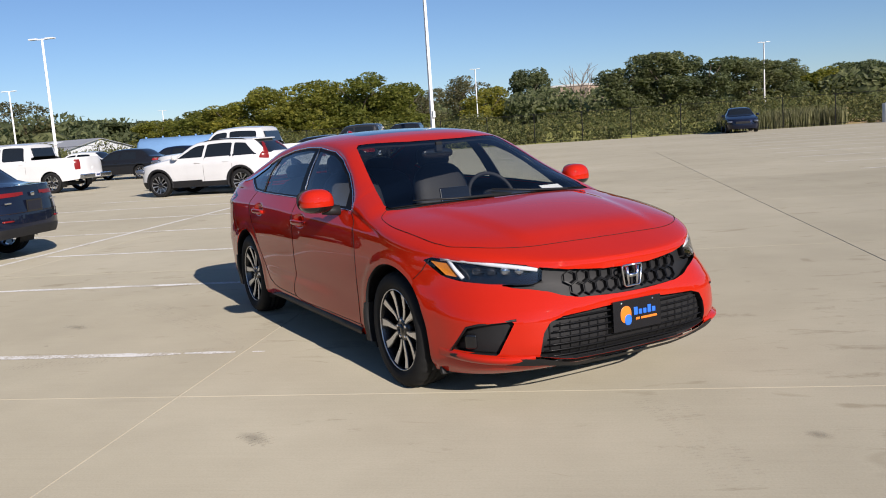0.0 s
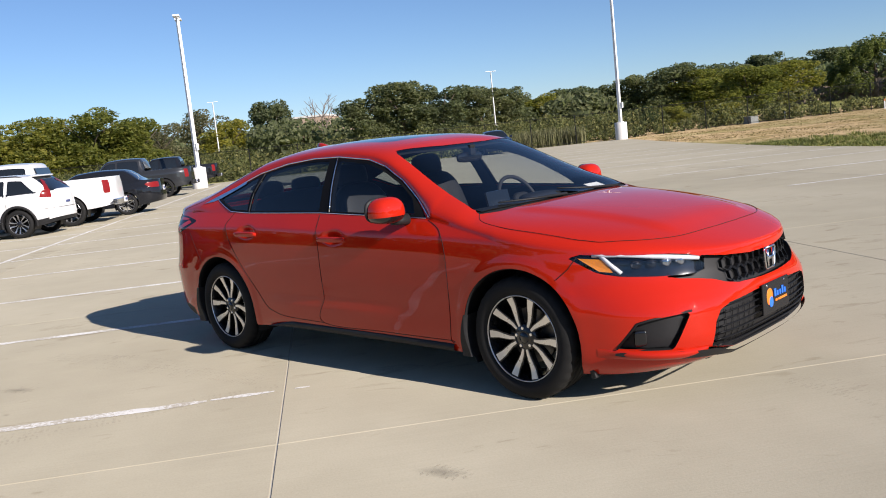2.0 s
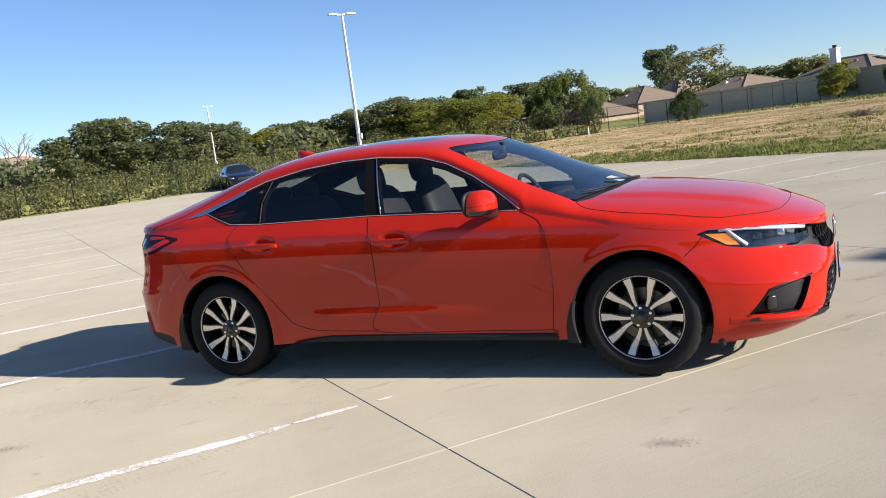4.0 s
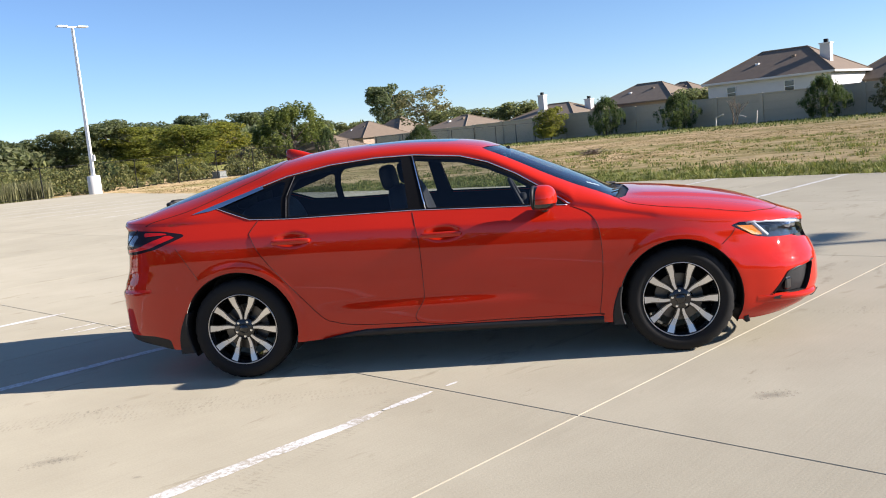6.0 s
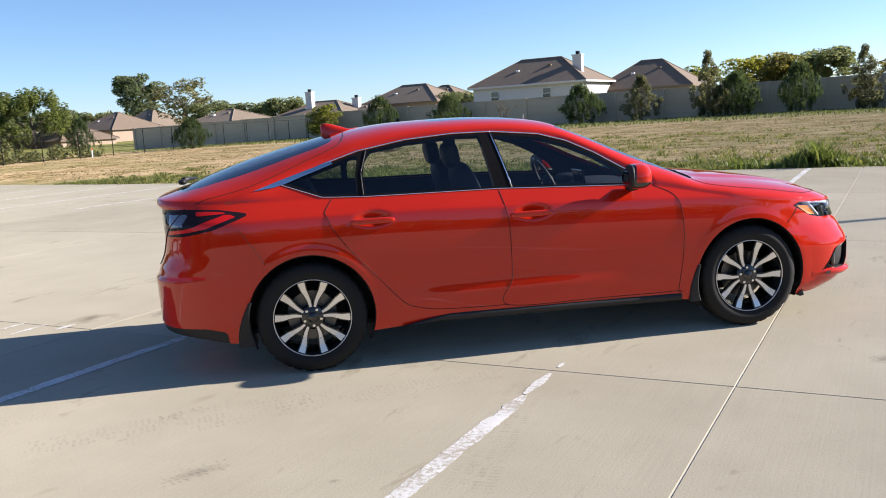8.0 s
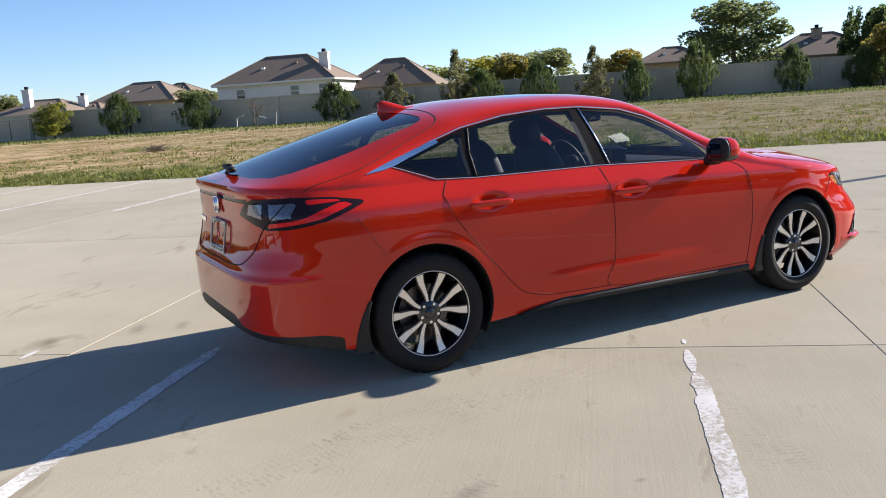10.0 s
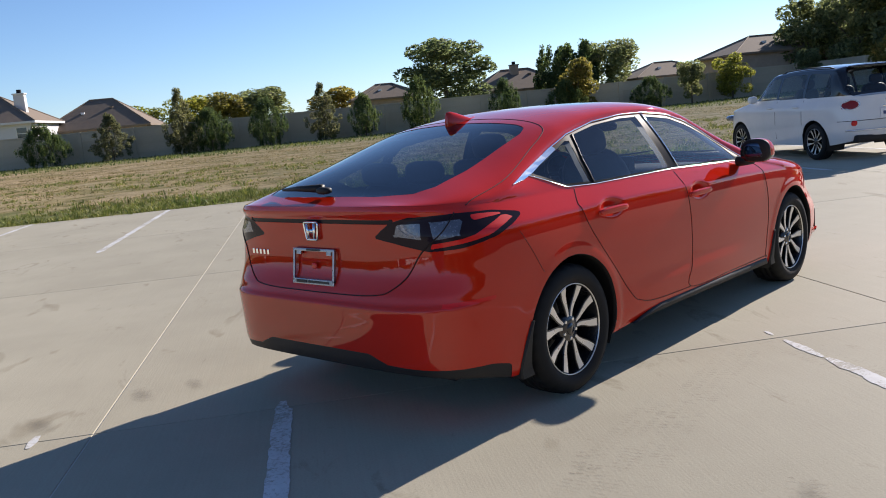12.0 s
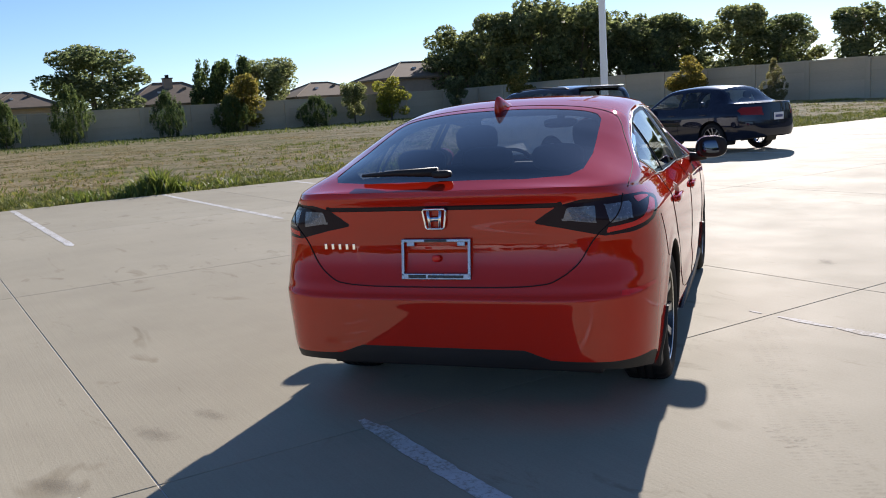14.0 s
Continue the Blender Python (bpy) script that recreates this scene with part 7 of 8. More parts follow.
def build_far_sheds():
    s = root("warehouse", pose(-95.5, 10.2, 0, 0, 0, 42), "low white sheet-metal warehouse with shallow grey gable roof far off", "warehouse")
    w, d, eave, peak = 10.6, 30.0, 1.75, 2.85
    bm = bmesh.new()
    pts = [(-w / 2, -0.2), (w / 2, -0.2), (w / 2, eave), (0, peak), (-w / 2, eave)]
    f0, f1 = [bm.verts.new((0, y, z)) for y, z in pts], [bm.verts.new((-d, y, z)) for y, z in pts]
    bm.faces.new(f0), bm.faces.new(f1[::-1])
    for k in (0, 1, 4):
        bm.faces.new((f0[k], f1[k], f1[(k + 1) % 5], f0[(k + 1) % 5]))
    bmesh.ops.recalc_face_normals(bm, faces=bm.faces)
    part("wall", bm, M_SHEET, s, "white sheet-metal walls")
    grey = mat("grey_metal_roof", (0.34, 0.35, 0.36), 0.55, var=0.08, scale=0.5)
    for side in (-1, 1):
        run = w / 2 + 0.25
        drop = (peak - eave) / (w / 2) * run
        bm = bmesh.new()
        v = [bm.verts.new((x, side * y, z)) for x in (0.25, -d - 0.25) for y, z in ((0, peak + 0.06), (run, peak - drop + 0.06), (run, peak - drop - 0.02), (0, peak - 0.02))]
        for f in ((0, 1, 5, 4), (1, 2, 6, 5), (3, 2, 1, 0), (4, 5, 6, 7)):
            bm.faces.new([v[k] for k in f])
        bmesh.ops.recalc_face_normals(bm, faces=bm.faces)
        part("roof", bm, grey, s, "grey metal roof")
        for k in range(3):
            box_part("skylight", (-5 - 8 * k, side * w / 4, (eave + peak) / 2 + 0.11), (1.6, w / 3, 0.03), M_SHEET, s, "pale roof panel", 0, Matrix.Rotation(-side * math.atan2(peak - eave, w / 2), 4, "X"))
    b = root("storage_tank", pose(-54, 11.2, 0, 0, 0, 70), "long pale blue storage tank lying on the ground far off", "tank")
    bm = bmesh.new()
    tube(bm, [(-3.9, 0, 1.1), (-3.7, 0, 1.1), (3.7, 0, 1.1), (3.9, 0, 1.1)], [0.7, 0.98, 0.98, 0.7], 18)
    for k in range(7):
        add_box(bm, (-3.3 + 1.1 * k, 0, 2.1), (0.08, 0.5, 0.14))
    part("shell", bm, mat("pale_blue_paint", (0.16, 0.30, 0.52), 0.5, var=0.12, scale=1.0), b, "faded blue shell", True)
    for x in (-1.8, 1.8):
        box_part("cradle", (x, 0, 0.15), (0.4, 1.5, 0.35), M_BLACKP, b)
    br = root("brick_building", pose(-165, 126, 0, 0, 0, 37) @ Matrix.Scale(1.6, 4), "tan brick building half hidden by trees", "building")
    box_part("wall", (0, 0, 2.9), (9, 8, 5.8), M_BRICKW, br, bevel=0)
    box_part("parapet", (0, 0, 5.85), (9.3, 8.3, 0.25), M_WHITE, br, bevel=0)
    box_part("wall", (7.5, -1.0, 2.0), (7, 8, 4.0), M_BRICKW, br, bevel=0)


build_far_sheds()


# ---- chain-link fence ----
def build_fence(q, p0, p1, height=1.9):
    f = root("chain_link_fence", Matrix(), "dark chain-link fence with steel posts at the lot's far side", "fence")
    me = bpy.data.meshes.new("post")
    bm = bmesh.new()
    tube(bm, [(0, 0, -0.2), (0, 0, height)], 0.03, 8)
    bm.to_mesh(me)
    bm.free()
    me.materials.append(M_STEEL)
    n = int((p1 - p0) / 3.0)
    for k in range(n + 1):
        p = p0 + (p1 - p0) * k / n
        o = new("post", me)
        o.parent = f
        o.location = L(p, q, max(0, ground_z(p, q)))
    for z in (0.1, height - 0.02):
        bm = bmesh.new()
        tube(bm, [L(p0 + (p1 - p0) * k / n, q, z + max(0, ground_z(p0 + (p1 - p0) * k / n, q))) for k in range(n + 1)], 0.014, 6)
        part("rail", bm, M_STEEL, f)
    verts, faces = [], []
    step = 0.14
    for k in range(int((p1 - p0) / step)):
        p = p0 + k * step
        g = max(0, ground_z(p, q))
        for d in (-1, 1):
            i = len(verts)
            verts += [L(p, q, g + 0.1), L(p + 0.006, q, g + 0.1), L(p + d * (height - 0.1) + 0.006, q, g + height), L(p + d * (height - 0.1), q, g + height)]
            faces.append((i, i + 1, i + 2, i + 3))
    ob = raw("wire_mesh", verts, faces, M_STEEL, f, "woven wire mesh")
    ob["kind"] = "stuff"


build_fence(FENCE_Q, -50, 66)


def build_fence_side():
    """A low utility box and two marker posts by the fence."""
    def at(p, q):
        return pose(*L(p, q, ground_z(p, q)), 0, 0, 52)
    pale = mat("pale_grey_cabinet", (0.22, 0.235, 0.22), 0.6, var=0.1, scale=3)
    r = root("utility_box", at(UTILITY[0], UTILITY[1]), "low pale grey utility box behind the fence", "utility box")
    box_part("base", (0, 0, 0.05), (0.62, 1.12, 0.12), pale, r, "concrete plinth", 0.01)
    box_part("cabinet", (0, 0, 0.28), (0.55, 1.02, 0.36), pale, r, "pale grey cabinet", 0.02)
    box_part("lid", (0, 0, 0.475), (0.60, 1.07, 0.035), pale, r, "overhanging lid", 0.008)
    for p, q, top in MARKERS:
        m = root("marker_post", at(p, q), "short white marker post in the grass", "post", "marker posts by the fence")
        b = bmesh.new()
        lathe(b, [(0.0, 0.55), (0.035, 0.55), (0.045, 0.54), (0.045, -0.1)], 10, Matrix.Rotation(radians(90), 4, "X"))
        part("post", b, M_GALV, m, "", True)
        if top:
            b = bmesh.new()
            lathe(b, [(0.0, 0.68), (0.04, 0.675), (0.05, 0.65), (0.05, 0.54)], 10, Matrix.Rotation(radians(90), 4, "X"))
            part("cap", b, mat("orange_cap", (0.62, 0.19, 0.06), 0.6), m, "faded orange cap", True)


UTILITY = (30.1, 50.3)
MARKERS = [(32.8, 50.6, False), (39.2, 48.8, True)]
build_fence_side()


# ---- trees and shrubs ----
def crown_mesh(name, seed, lobes, leaves, leaf, material, core=0.5, droop=0.0):
    """Leaves in clumps over the lobes of a crown, with darker twig masses inside."""
    rng = np.random.RandomState(seed)
    lob = np.array(lobes, float)
    area = (lob[:, 3] * lob[:, 4] + lob[:, 3] * lob[:, 5] + lob[:, 4] * lob[:, 5])
    pick = rng.choice(len(lob), leaves, p=area / area.sum())
    d = rng.normal(size=(leaves, 3))
    d /= np.linalg.norm(d, axis=1)[:, None]
    # leaves gather into tufts
    tuft = rng.normal(size=(len(lob), 40, 3))
    tuft /= np.linalg.norm(tuft, axis=2)[:, :, None]
    t = tuft[pick, rng.randint(0, 40, leaves)]
    d = d * 0.55 + t * 0.75
    d /= np.linalg.norm(d, axis=1)[:, None]
    r = rng.uniform(0.62, 1.08, leaves) ** 0.6
    c = lob[pick, :3] + d * lob[pick, 3:6] * r[:, None]
    c[:, 2] -= droop * (1 - d[:, 2]) * 0.2
    a = rng.normal(size=(leaves, 3)) + d * 0.6
    a /= np.linalg.norm(a, axis=1)[:, None]
    b = np.cross(a, rng.normal(size=(leaves, 3)))
    b /= np.linalg.norm(b, axis=1)[:, None]
    u = np.cross(a, b)
    s = leaf * rng.uniform(0.6, 1.35, leaves)[:, None]
    quad = np.stack([c - b * s, c + u * s * 0.5 + a * s * 0.15, c + b * s, c - u * s * 0.5 + a * s * 0.15], 1).reshape(-1, 3)
    verts = quad.tolist()
    faces = [(4 * k, 4 * k + 1, 4 * k + 2, 4 * k + 3) for k in range(leaves)]
    bm = bmesh.new()
    for x, y, z, rx, ry, rz in lobes:
        g = bmesh.ops.create_icosphere(bm, subdivisions=2, radius=1)
        for v in g["verts"]:
            k = core * (1 + 0.25 * noise.noise(v.co * 2.3 + Vector((x, y, z))))
            v.co = Vector((x + v.co.x * rx * k, y + v.co.y * ry * k, z + v.co.z * rz * k))
    bm.verts.index_update()
    base = len(verts)
    verts += [tuple(v.co) for v in bm.verts]
    faces += [tuple(base + v.index for v in f.verts) for f in bm.faces]
    bm.free()
    me = bpy.data.meshes.new(name)
    me.from_pydata(verts, [], faces)
    me.update()
    me.materials.append(material)
    return me


def trunk_mesh(seed, height, spread, limbs=6, r=0.16):
    rng = random.Random(seed)
    bm = bmesh.new()
    top = height * 0.55
    tube(bm, [(0, 0, -0.3), (0.03, 0.02, top * 0.5), (0.08 * rng.uniform(-1, 1), 0.05, top)], [r * 1.25, r * 0.9, r * 0.6], 8)
    for k in range(limbs):
        a = 2 * math.pi * k / limbs + rng.uniform(-0.4, 0.4)
        z0 = top * rng.uniform(0.55, 1.0)
        ex, ey, ez = spread * 0.33 * math.cos(a), spread * 0.33 * math.sin(a), height * rng.uniform(0.60, 0.80)
        tube(bm, [(0, 0, z0), (ex * 0.45, ey * 0.45, (z0 + ez) / 2 - 0.1), (ex, ey, ez)], [r * 0.5, r * 0.32, r * 0.1], 6)
    me = bpy.data.meshes.new("trunk")
    bm.to_mesh(me)
    bm.free()
    me.materials.append(M_BARK)
    me.shade_smooth()
    return me


def lobes_round(seed, h, w, n, low=0.25, size=0.42):
    rng = random.Random(seed)
    out = []
    for k in range(n):
        a = 2 * math.pi * k / n + rng.uniform(-0.5, 0.5)
        z = h * rng.uniform(low + 0.08, 0.88)
        t = (z / h - low) / (1 - low)
        rr = w * 0.5 * rng.uniform(0.35, 0.80) * math.sqrt(max(0.12, 1 - (1.7 * t - 0.75) ** 2))
        s = w * 0.5 * size * rng.uniform(0.8, 1.25)
        out.append((rr * math.cos(a), rr * math.sin(a), z, s, s, s * rng.uniform(0.75, 1.0)))
    out.append((0, 0, h * (low + 0.9) / 2, w * 0.24, w * 0.24, h * (0.8 - low) / 2.3))
    return out


def lobes_cone(seed, h, w, n, low=0.02):
    rng = random.Random(seed)
    out = [(0, 0, h * 0.45, w * 0.30, w * 0.30, h * 0.47)]
    for k in range(n):
        t = (k + 0.5) / n
        a = 2.4 * k
        rr = w * 0.30 * (1 - 0.75 * t)
        s = w * 0.27 * (1 - 0.6 * t)
        out.append((rr * math.cos(a), rr * math.sin(a), h * (low + 0.12 + 0.75 * t), s, s, s * 1.35))
    return out


def lobes_plume(seed):
    """Narrow upright sprays round an egg-shaped bush."""
    rng = random.Random(seed)
    out = [(0, 0, 3.4, 1.7, 1.7, 3.0)]
    for j in range(46):
        t, a = rng.uniform(0.04, 0.93), rng.uniform(0, 2 * math.pi)
        r = 2.45 * math.sqrt(max(0.02, 1 - ((t - 0.36) / 0.64) ** 2)) * rng.uniform(0.8, 1.05)
        out.append((r * math.cos(a), r * math.sin(a), 8 * t * 0.95, 0.42, 0.42, rng.uniform(0.7, 1.15)))
    return out


TREE_KINDS = {}


def tree_kind(k, v):
    """The meshes of a kind of tree, 8 m high and 6 m across; shrubs are 3 m by 3 m."""
    if (k, v) in TREE_KINDS:
        return TREE_KINDS[(k, v)]
    sd = 100 * k + v
    if k == 0:
        c, t = crown_mesh("crown", sd, lobes_round(sd, 8, 6, 30, 0.10, 0.25), 8200, 0.15, M_LEAF[0], 0.32), trunk_mesh(sd, 8, 6)
    elif k == 1:
        c, t = crown_mesh("crown", sd, lobes_round(sd, 8, 6, 30, 0.02, 0.27), 8200, 0.15, M_LEAF[1], 0.32), trunk_mesh(sd, 8, 6, 6, 0.13)
    elif k == 2:
        c, t = crown_mesh("crown", sd, lobes_plume(sd), 8000, 0.15, M_LEAF[2], 0.5), trunk_mesh(sd, 7, 3, 4, 0.12)
    elif k == 3:
        c, t = crown_mesh("crown", sd, lobes_round(sd, 8, 6, 12, 0.10, 0.40), 3600, 0.24, M_LEAF[3], 0.4), trunk_mesh(sd, 8, 6, 7, 0.12)
    elif k == 4:
        c, t = crown_mesh("crown", sd, lobes_round(sd, 8, 6, 20, 0.18, 0.26), 3000, 0.15, M_LEAF[4], 0.12), trunk_mesh(sd, 8, 6, 10, 0.13)
    elif k == 6:                                     # juniper bush: feathery sprays that rise and spread from the foot
        rng = random.Random(sd)
        lob = [(0, 0, 3.1, 1.35, 1.35, 2.8)]
        for j in range(150):
            a, h = rng.uniform(0, 2 * math.pi), rng.random() ** 0.8
            r = (1.35 + 1.55 * smooth(0.0, 0.5, h)) * (1 - max(0.0, (h - 0.40) / 0.64)) ** 0.7 * rng.uniform(0.62, 1.10)
            lob.append((r * math.cos(a), r * math.sin(a), 0.3 + 6.9 * h, 0.24, 0.24, rng.uniform(0.6, 1.25)))
        c, t = crown_mesh("crown", sd, lob, 15000, 0.085, M_LEAF[2], 0.4), trunk_mesh(sd, 6, 3, 5, 0.1)
    elif k == 7:                                     # young broadleaf tree, leafy down to the foot and narrowing upwards
        rng = random.Random(sd)
        lob = [(0, 0, 3.0, 1.2, 1.2, 2.6)]
        for j in range(90):
            a, h = rng.uniform(0, 2 * math.pi), rng.random()
            r = 2.75 * (0.55 + 0.45 * smooth(0.0, 0.22, h)) * (1 - smooth(0.25, 1.08, h)) ** 0.8 * rng.uniform(0.45, 1.12)
            s = rng.uniform(0.22, 0.5)
            lob.append((r * math.cos(a), r * math.sin(a), 0.4 + 7.3 * h, s, s, s * rng.uniform(0.8, 1.5)))
        c, t = crown_mesh("crown", sd, lob, 9000, 0.12, M_LEAF[4], 0.3), trunk_mesh(sd, 8, 3, 8, 0.09)
    else:
        rng = random.Random(sd)
        lob = []
        for j in range(110):                         # plumes that rise out of a low, wide head
            a, e = rng.uniform(0, 2 * math.pi), rng.uniform(-0.35, 1.4)
            d = Vector((math.cos(a) * math.cos(e), math.sin(a) * math.cos(e), math.sin(e)))
            p = Vector((0, 0, 2.6)) + Vector((d.x * 2.7, d.y * 2.7, d.z * 4.2)) * rng.uniform(0.7, 1.0)
            lob.append((p.x, p.y, p.z, 0.24, 0.24, rng.uniform(0.7, 1.3)))
        c, t = crown_mesh("crown", sd, lob, 13000, 0.10, leaf_mat("plume_leaves", (0.15, 0.19, 0.06), (0.25, 0.27, 0.10)), 0.35), trunk_mesh(sd, 6, 4, 6, 0.15)
    TREE_KINDS[(k, v)] = (c, t)
    return c, t


TREE_WORDS = {0: "dark green oak tree with dense crown", 1: "yellow-green tree with full leafy crown", 2: "dark green juniper with dense foliage", 3: "yellowing tree with thin foliage",
              4: "greyish thin-leaved tree with visible limbs", 5: "round-headed tree with upswept leafy plumes"}
SHRUB_WORDS = {0: "small dark green tree by the boundary wall", 1: "small yellow-green tree by the boundary wall", 2: "dark green rounded shrub before the boundary wall", 3: "yellowing young tree by the boundary wall",
               4: "grey-green shrub before the boundary wall"}


def plant(x, y, top, width, kind, seed, shrub=False):
    rng = random.Random(seed)
    p, q = x * CA + y * SA, -x * SA + y * CA
    g = ground_z(p, q)
    h = max(1.0, (top - g) * (1.06 if shrub else 1.10))
    r = root("shrub" if shrub else "tree", Matrix(), (SHRUB_WORDS if shrub else TREE_WORDS)[kind], "shrub" if shrub else "tree", "shrubs along the wall" if shrub else "trees round the lot")
    c, t = tree_kind({2: 6, 4: 7}.get(kind, kind) if shrub else kind, rng.randint(0, 2))
    for nm, me in (("trunk", t), ("crown", c)):
        o = new(nm, me)
        o.parent = r
    r.matrix_world = Matrix.Translation((x, y, g)) @ Matrix.Rotation(rng.uniform(0, 6.28), 4, "Z") @ Matrix.Diagonal((width / 6 * rng.uniform(1.0, 1.15), width / 6 * rng.uniform(1.0, 1.15), h / 8, 1))


TREES_A = [(-158.3, 6.6, 10.5, 10.5, 4), (-212.6, 11.4, 8.5, 22, 0), (-211.6, 22.2, 8.6, 22, 0), (-190.6, 28.3, 7.2, 20, 0), (-138.7, 24.6, 5.5, 9.1, 1), (-132.2, 29.7, 6.6, 10.2, 1), (-127.4, 34.2, 7.3, 10.5, 1),
           (-122.4, 39.1, 9.1, 11.2, 1), (-120.5, 44.7, 9.6, 11.5, 1), (-117.8, 51.4, 10.3, 12.4, 1), (-118.5, 58.2, 8.7, 10.8, 1), (-123.1, 65.2, 7.7, 9.1, 4), (-144.4, 84.5, 12.6, 13.0, 4), (-134.3, 84.6, 8.2, 10.5, 1),
           (-137.1, 96.4, 11.7, 10.5, 0), (-127.3, 95.1, 5.8, 8.8, 4)]
TREES_B = [(-105.9, 93.9, 9.1, 10.8, 0), (-101.7, 98.6, 11.0, 12.6, 0), (-97.2, 103.5, 10.0, 12.6, 0), (-95.9, 111.8, 9.4, 12.2, 0), (-94.4, 117.9, 8.7, 11.2, 0), (-95.1, 128.8, 7.2, 10.5, 1), (-90.9, 131.9, 6.7, 10.5, 0),
           (-87.2, 134.5, 7.9, 12.2, 0), (-96.8, 126.8, 6.5, 10.5, 1), (-95.2, 138.9, 8.2, 12.6, 0), (-90.5, 142.1, 5.8, 10.8, 0), (-80.2, 138.4, 8.9, 12.2, 0), (-70.0, 134.2, 9.6, 12.6, 0), (-63.9, 133.5, 7.9, 11.5, 1),
           (-65.3, 146.4, 8.4, 11.2, 0), (-74.1, 151.3, 8.1, 11.9, 0), (-62.9, 156.4, 10.2, 11.2, 0), (-52.4, 138.0, 7.5, 10.8, 1)]
TREES_C = [(-71.7, 205.8, 12.2, 14.0, 0), (-66.5, 214.0, 13.2, 14.0, 0), (-41.6, 146.5, 10.0, 15.0, 5), (-39.9, 186.8, 7.0, 10.0, 0), (-36.3, 221.6, 16.4, 14.8, 0), (-77.5, 166.8, 10.4, 11.2, 0),
           (-47.1, 112.1, 6.4, 9.0, 1), (-47.1, 187.4, 8.0, 10.8, 0), (-15.9, 135.4, 9.7, 10.5, 4), (-6.0, 128.7, 5.5, 8.6, 0), (-0.6, 123.8, 5.8, 7.6, 0), (-10.7, 123.3, 5.8, 8.0, 0), (66.0, 112.0, 7.3, 8.6, 1),
           (67.2, 105.5, 7.1, 7.8, 3), (57.0, 112.0, 6.5, 9.0, 1), (74.7, 106.5, 8.0, 11, 0), (80.0, 96.1, 6.2, 8.0, 3), (23.2, 113.1, 5.0, 6.5, 0)]
TREES_D = [(64.2, 59.0, 9.2, 10.4, 0), (76.2, 54.0, 7.3, 4.2, 2), (77.7, 51.8, 7.8, 5.8, 2), (81.5, 49.7, 7.8, 7.0, 0), (82.8, 28.4, 9.2, 7.0, 0), (82.2, 23.9, 10.0, 8.0, 0), (81.4, 18.9, 11.1, 9.0, 0),
           (82.2, 14.9, 10.5, 8.8, 0), (84.8, 11.6, 8.4, 7.4, 0), (85.2, 8.3, 8.8, 7.4, 0), (87.5, 5.3, 8.1, 7.2, 0), (83.7, 0.6, 8.7, 8.0, 0), (85.7, -2.9, 7.7, 7.2, 0), (90.7, -5.0, 6.4, 6.0, 0), (75.3, -9.7, 7.2, 6.6, 0),
           (88.5, 27.0, 8.2, 8.5, 0), (88.0, 20.5, 9.6, 9.5, 0), (88.6, 15.5, 9.8, 9.5, 0), (91.0, 9.0, 8.0, 8.5, 0)]
SHRUBS_A = [(8.3, 75.0, 3.7, 3.4, 2), (14.0, 70.5, 3.3, 3.9, 2), (23.7, 63.0, 3.4, 3.6, 2), (27.6, 59.9, 3.7, 3.3, 4), (31.7, 56.7, 5.0, 2.9, 4), (33.4, 55.4, 3.5, 3.5, 2), (36.8, 52.7, 3.9, 3.2, 2),
            (40.2, 50.1, 4.5, 2.9, 4), (42.7, 48.1, 3.6, 2.7, 2), (46.2, 45.4, 4.4, 3.1, 2), (51.7, 41.1, 3.7, 2.8, 2), (55.6, 38.0, 3.1, 3.4, 2), (57.5, 37.9, 4.6, 3.4, 3)]
SHRUBS_B = [(61.4, 33.5, 2.8, 3.5, 2), (64.2, 31.3, 4.0, 2.2, 0), (67.1, 29.1, 4.2, 3.4, 1), (72.5, 24.9, 4.1, 2.5, 0), (69.6, 17.9, 4.1, 2.4, 3), (58.1, 3.2, 3.5, 2.5, 3), (53.8, -2.3, 2.8, 1.7, 4),
            (-8.1, 69.1, 2.7, 3.1, 2), (-21.1, 88.0, 3.6, 2.8, 2), (3.3, 78.9, 3.4, 3.3, 1), (-30.0, 60.0, 1.9, 3.0, 1), (-33.5, 62.0, 2.1, 3.4, 2), (-25.5, 60.5, 1.7, 2.6, 1)]
for group, is_shrub in ((TREES_A, False), (TREES_B, False), (TREES_C, False), (TREES_D, False), (SHRUBS_A, True), (SHRUBS_B, True)):
    for k, (x, y, top, w, kind) in enumerate(group):
        plant(x, y, top, w, kind, int(abs(x * 31 + y * 17)) + k, is_shrub)
# far woods on the rise and an added nearer belt, one leafy mass
rng0 = random.Random(77)
WOOD = []
for k in range(150):
    a = radians(150 + 120 * k / 150) if k < 110 else radians(rng0.uniform(100, 150))
    d = rng0.uniform(150, 230)
    WOOD.append((d * math.cos(a), d * math.sin(a), rng0.uniform(2.0, 4.5), rng0.uniform(6, 11), rng0.uniform(6, 11), rng0.uniform(3.0, 4.6)))
# unseen nearer belt, added so the red flank mirrors dark instead of bright sky
for k in range(90):
    a, d = radians(200 + 132 * k / 90), rng0.uniform(78, 100)
    WOOD.append((d * math.cos(a), d * math.sin(a), rng0.uniform(3.0, 6.5), rng0.uniform(3.5, 6), rng0.uniform(3.5, 6), rng0.uniform(3.6, 6.5)))
tagged(new("far_woods", crown_mesh("far_woods", 9, WOOD, 150000, 0.60, M_LEAF[0], 0.34)), "distant low green woodland on the rise", "woods", kind="stuff")


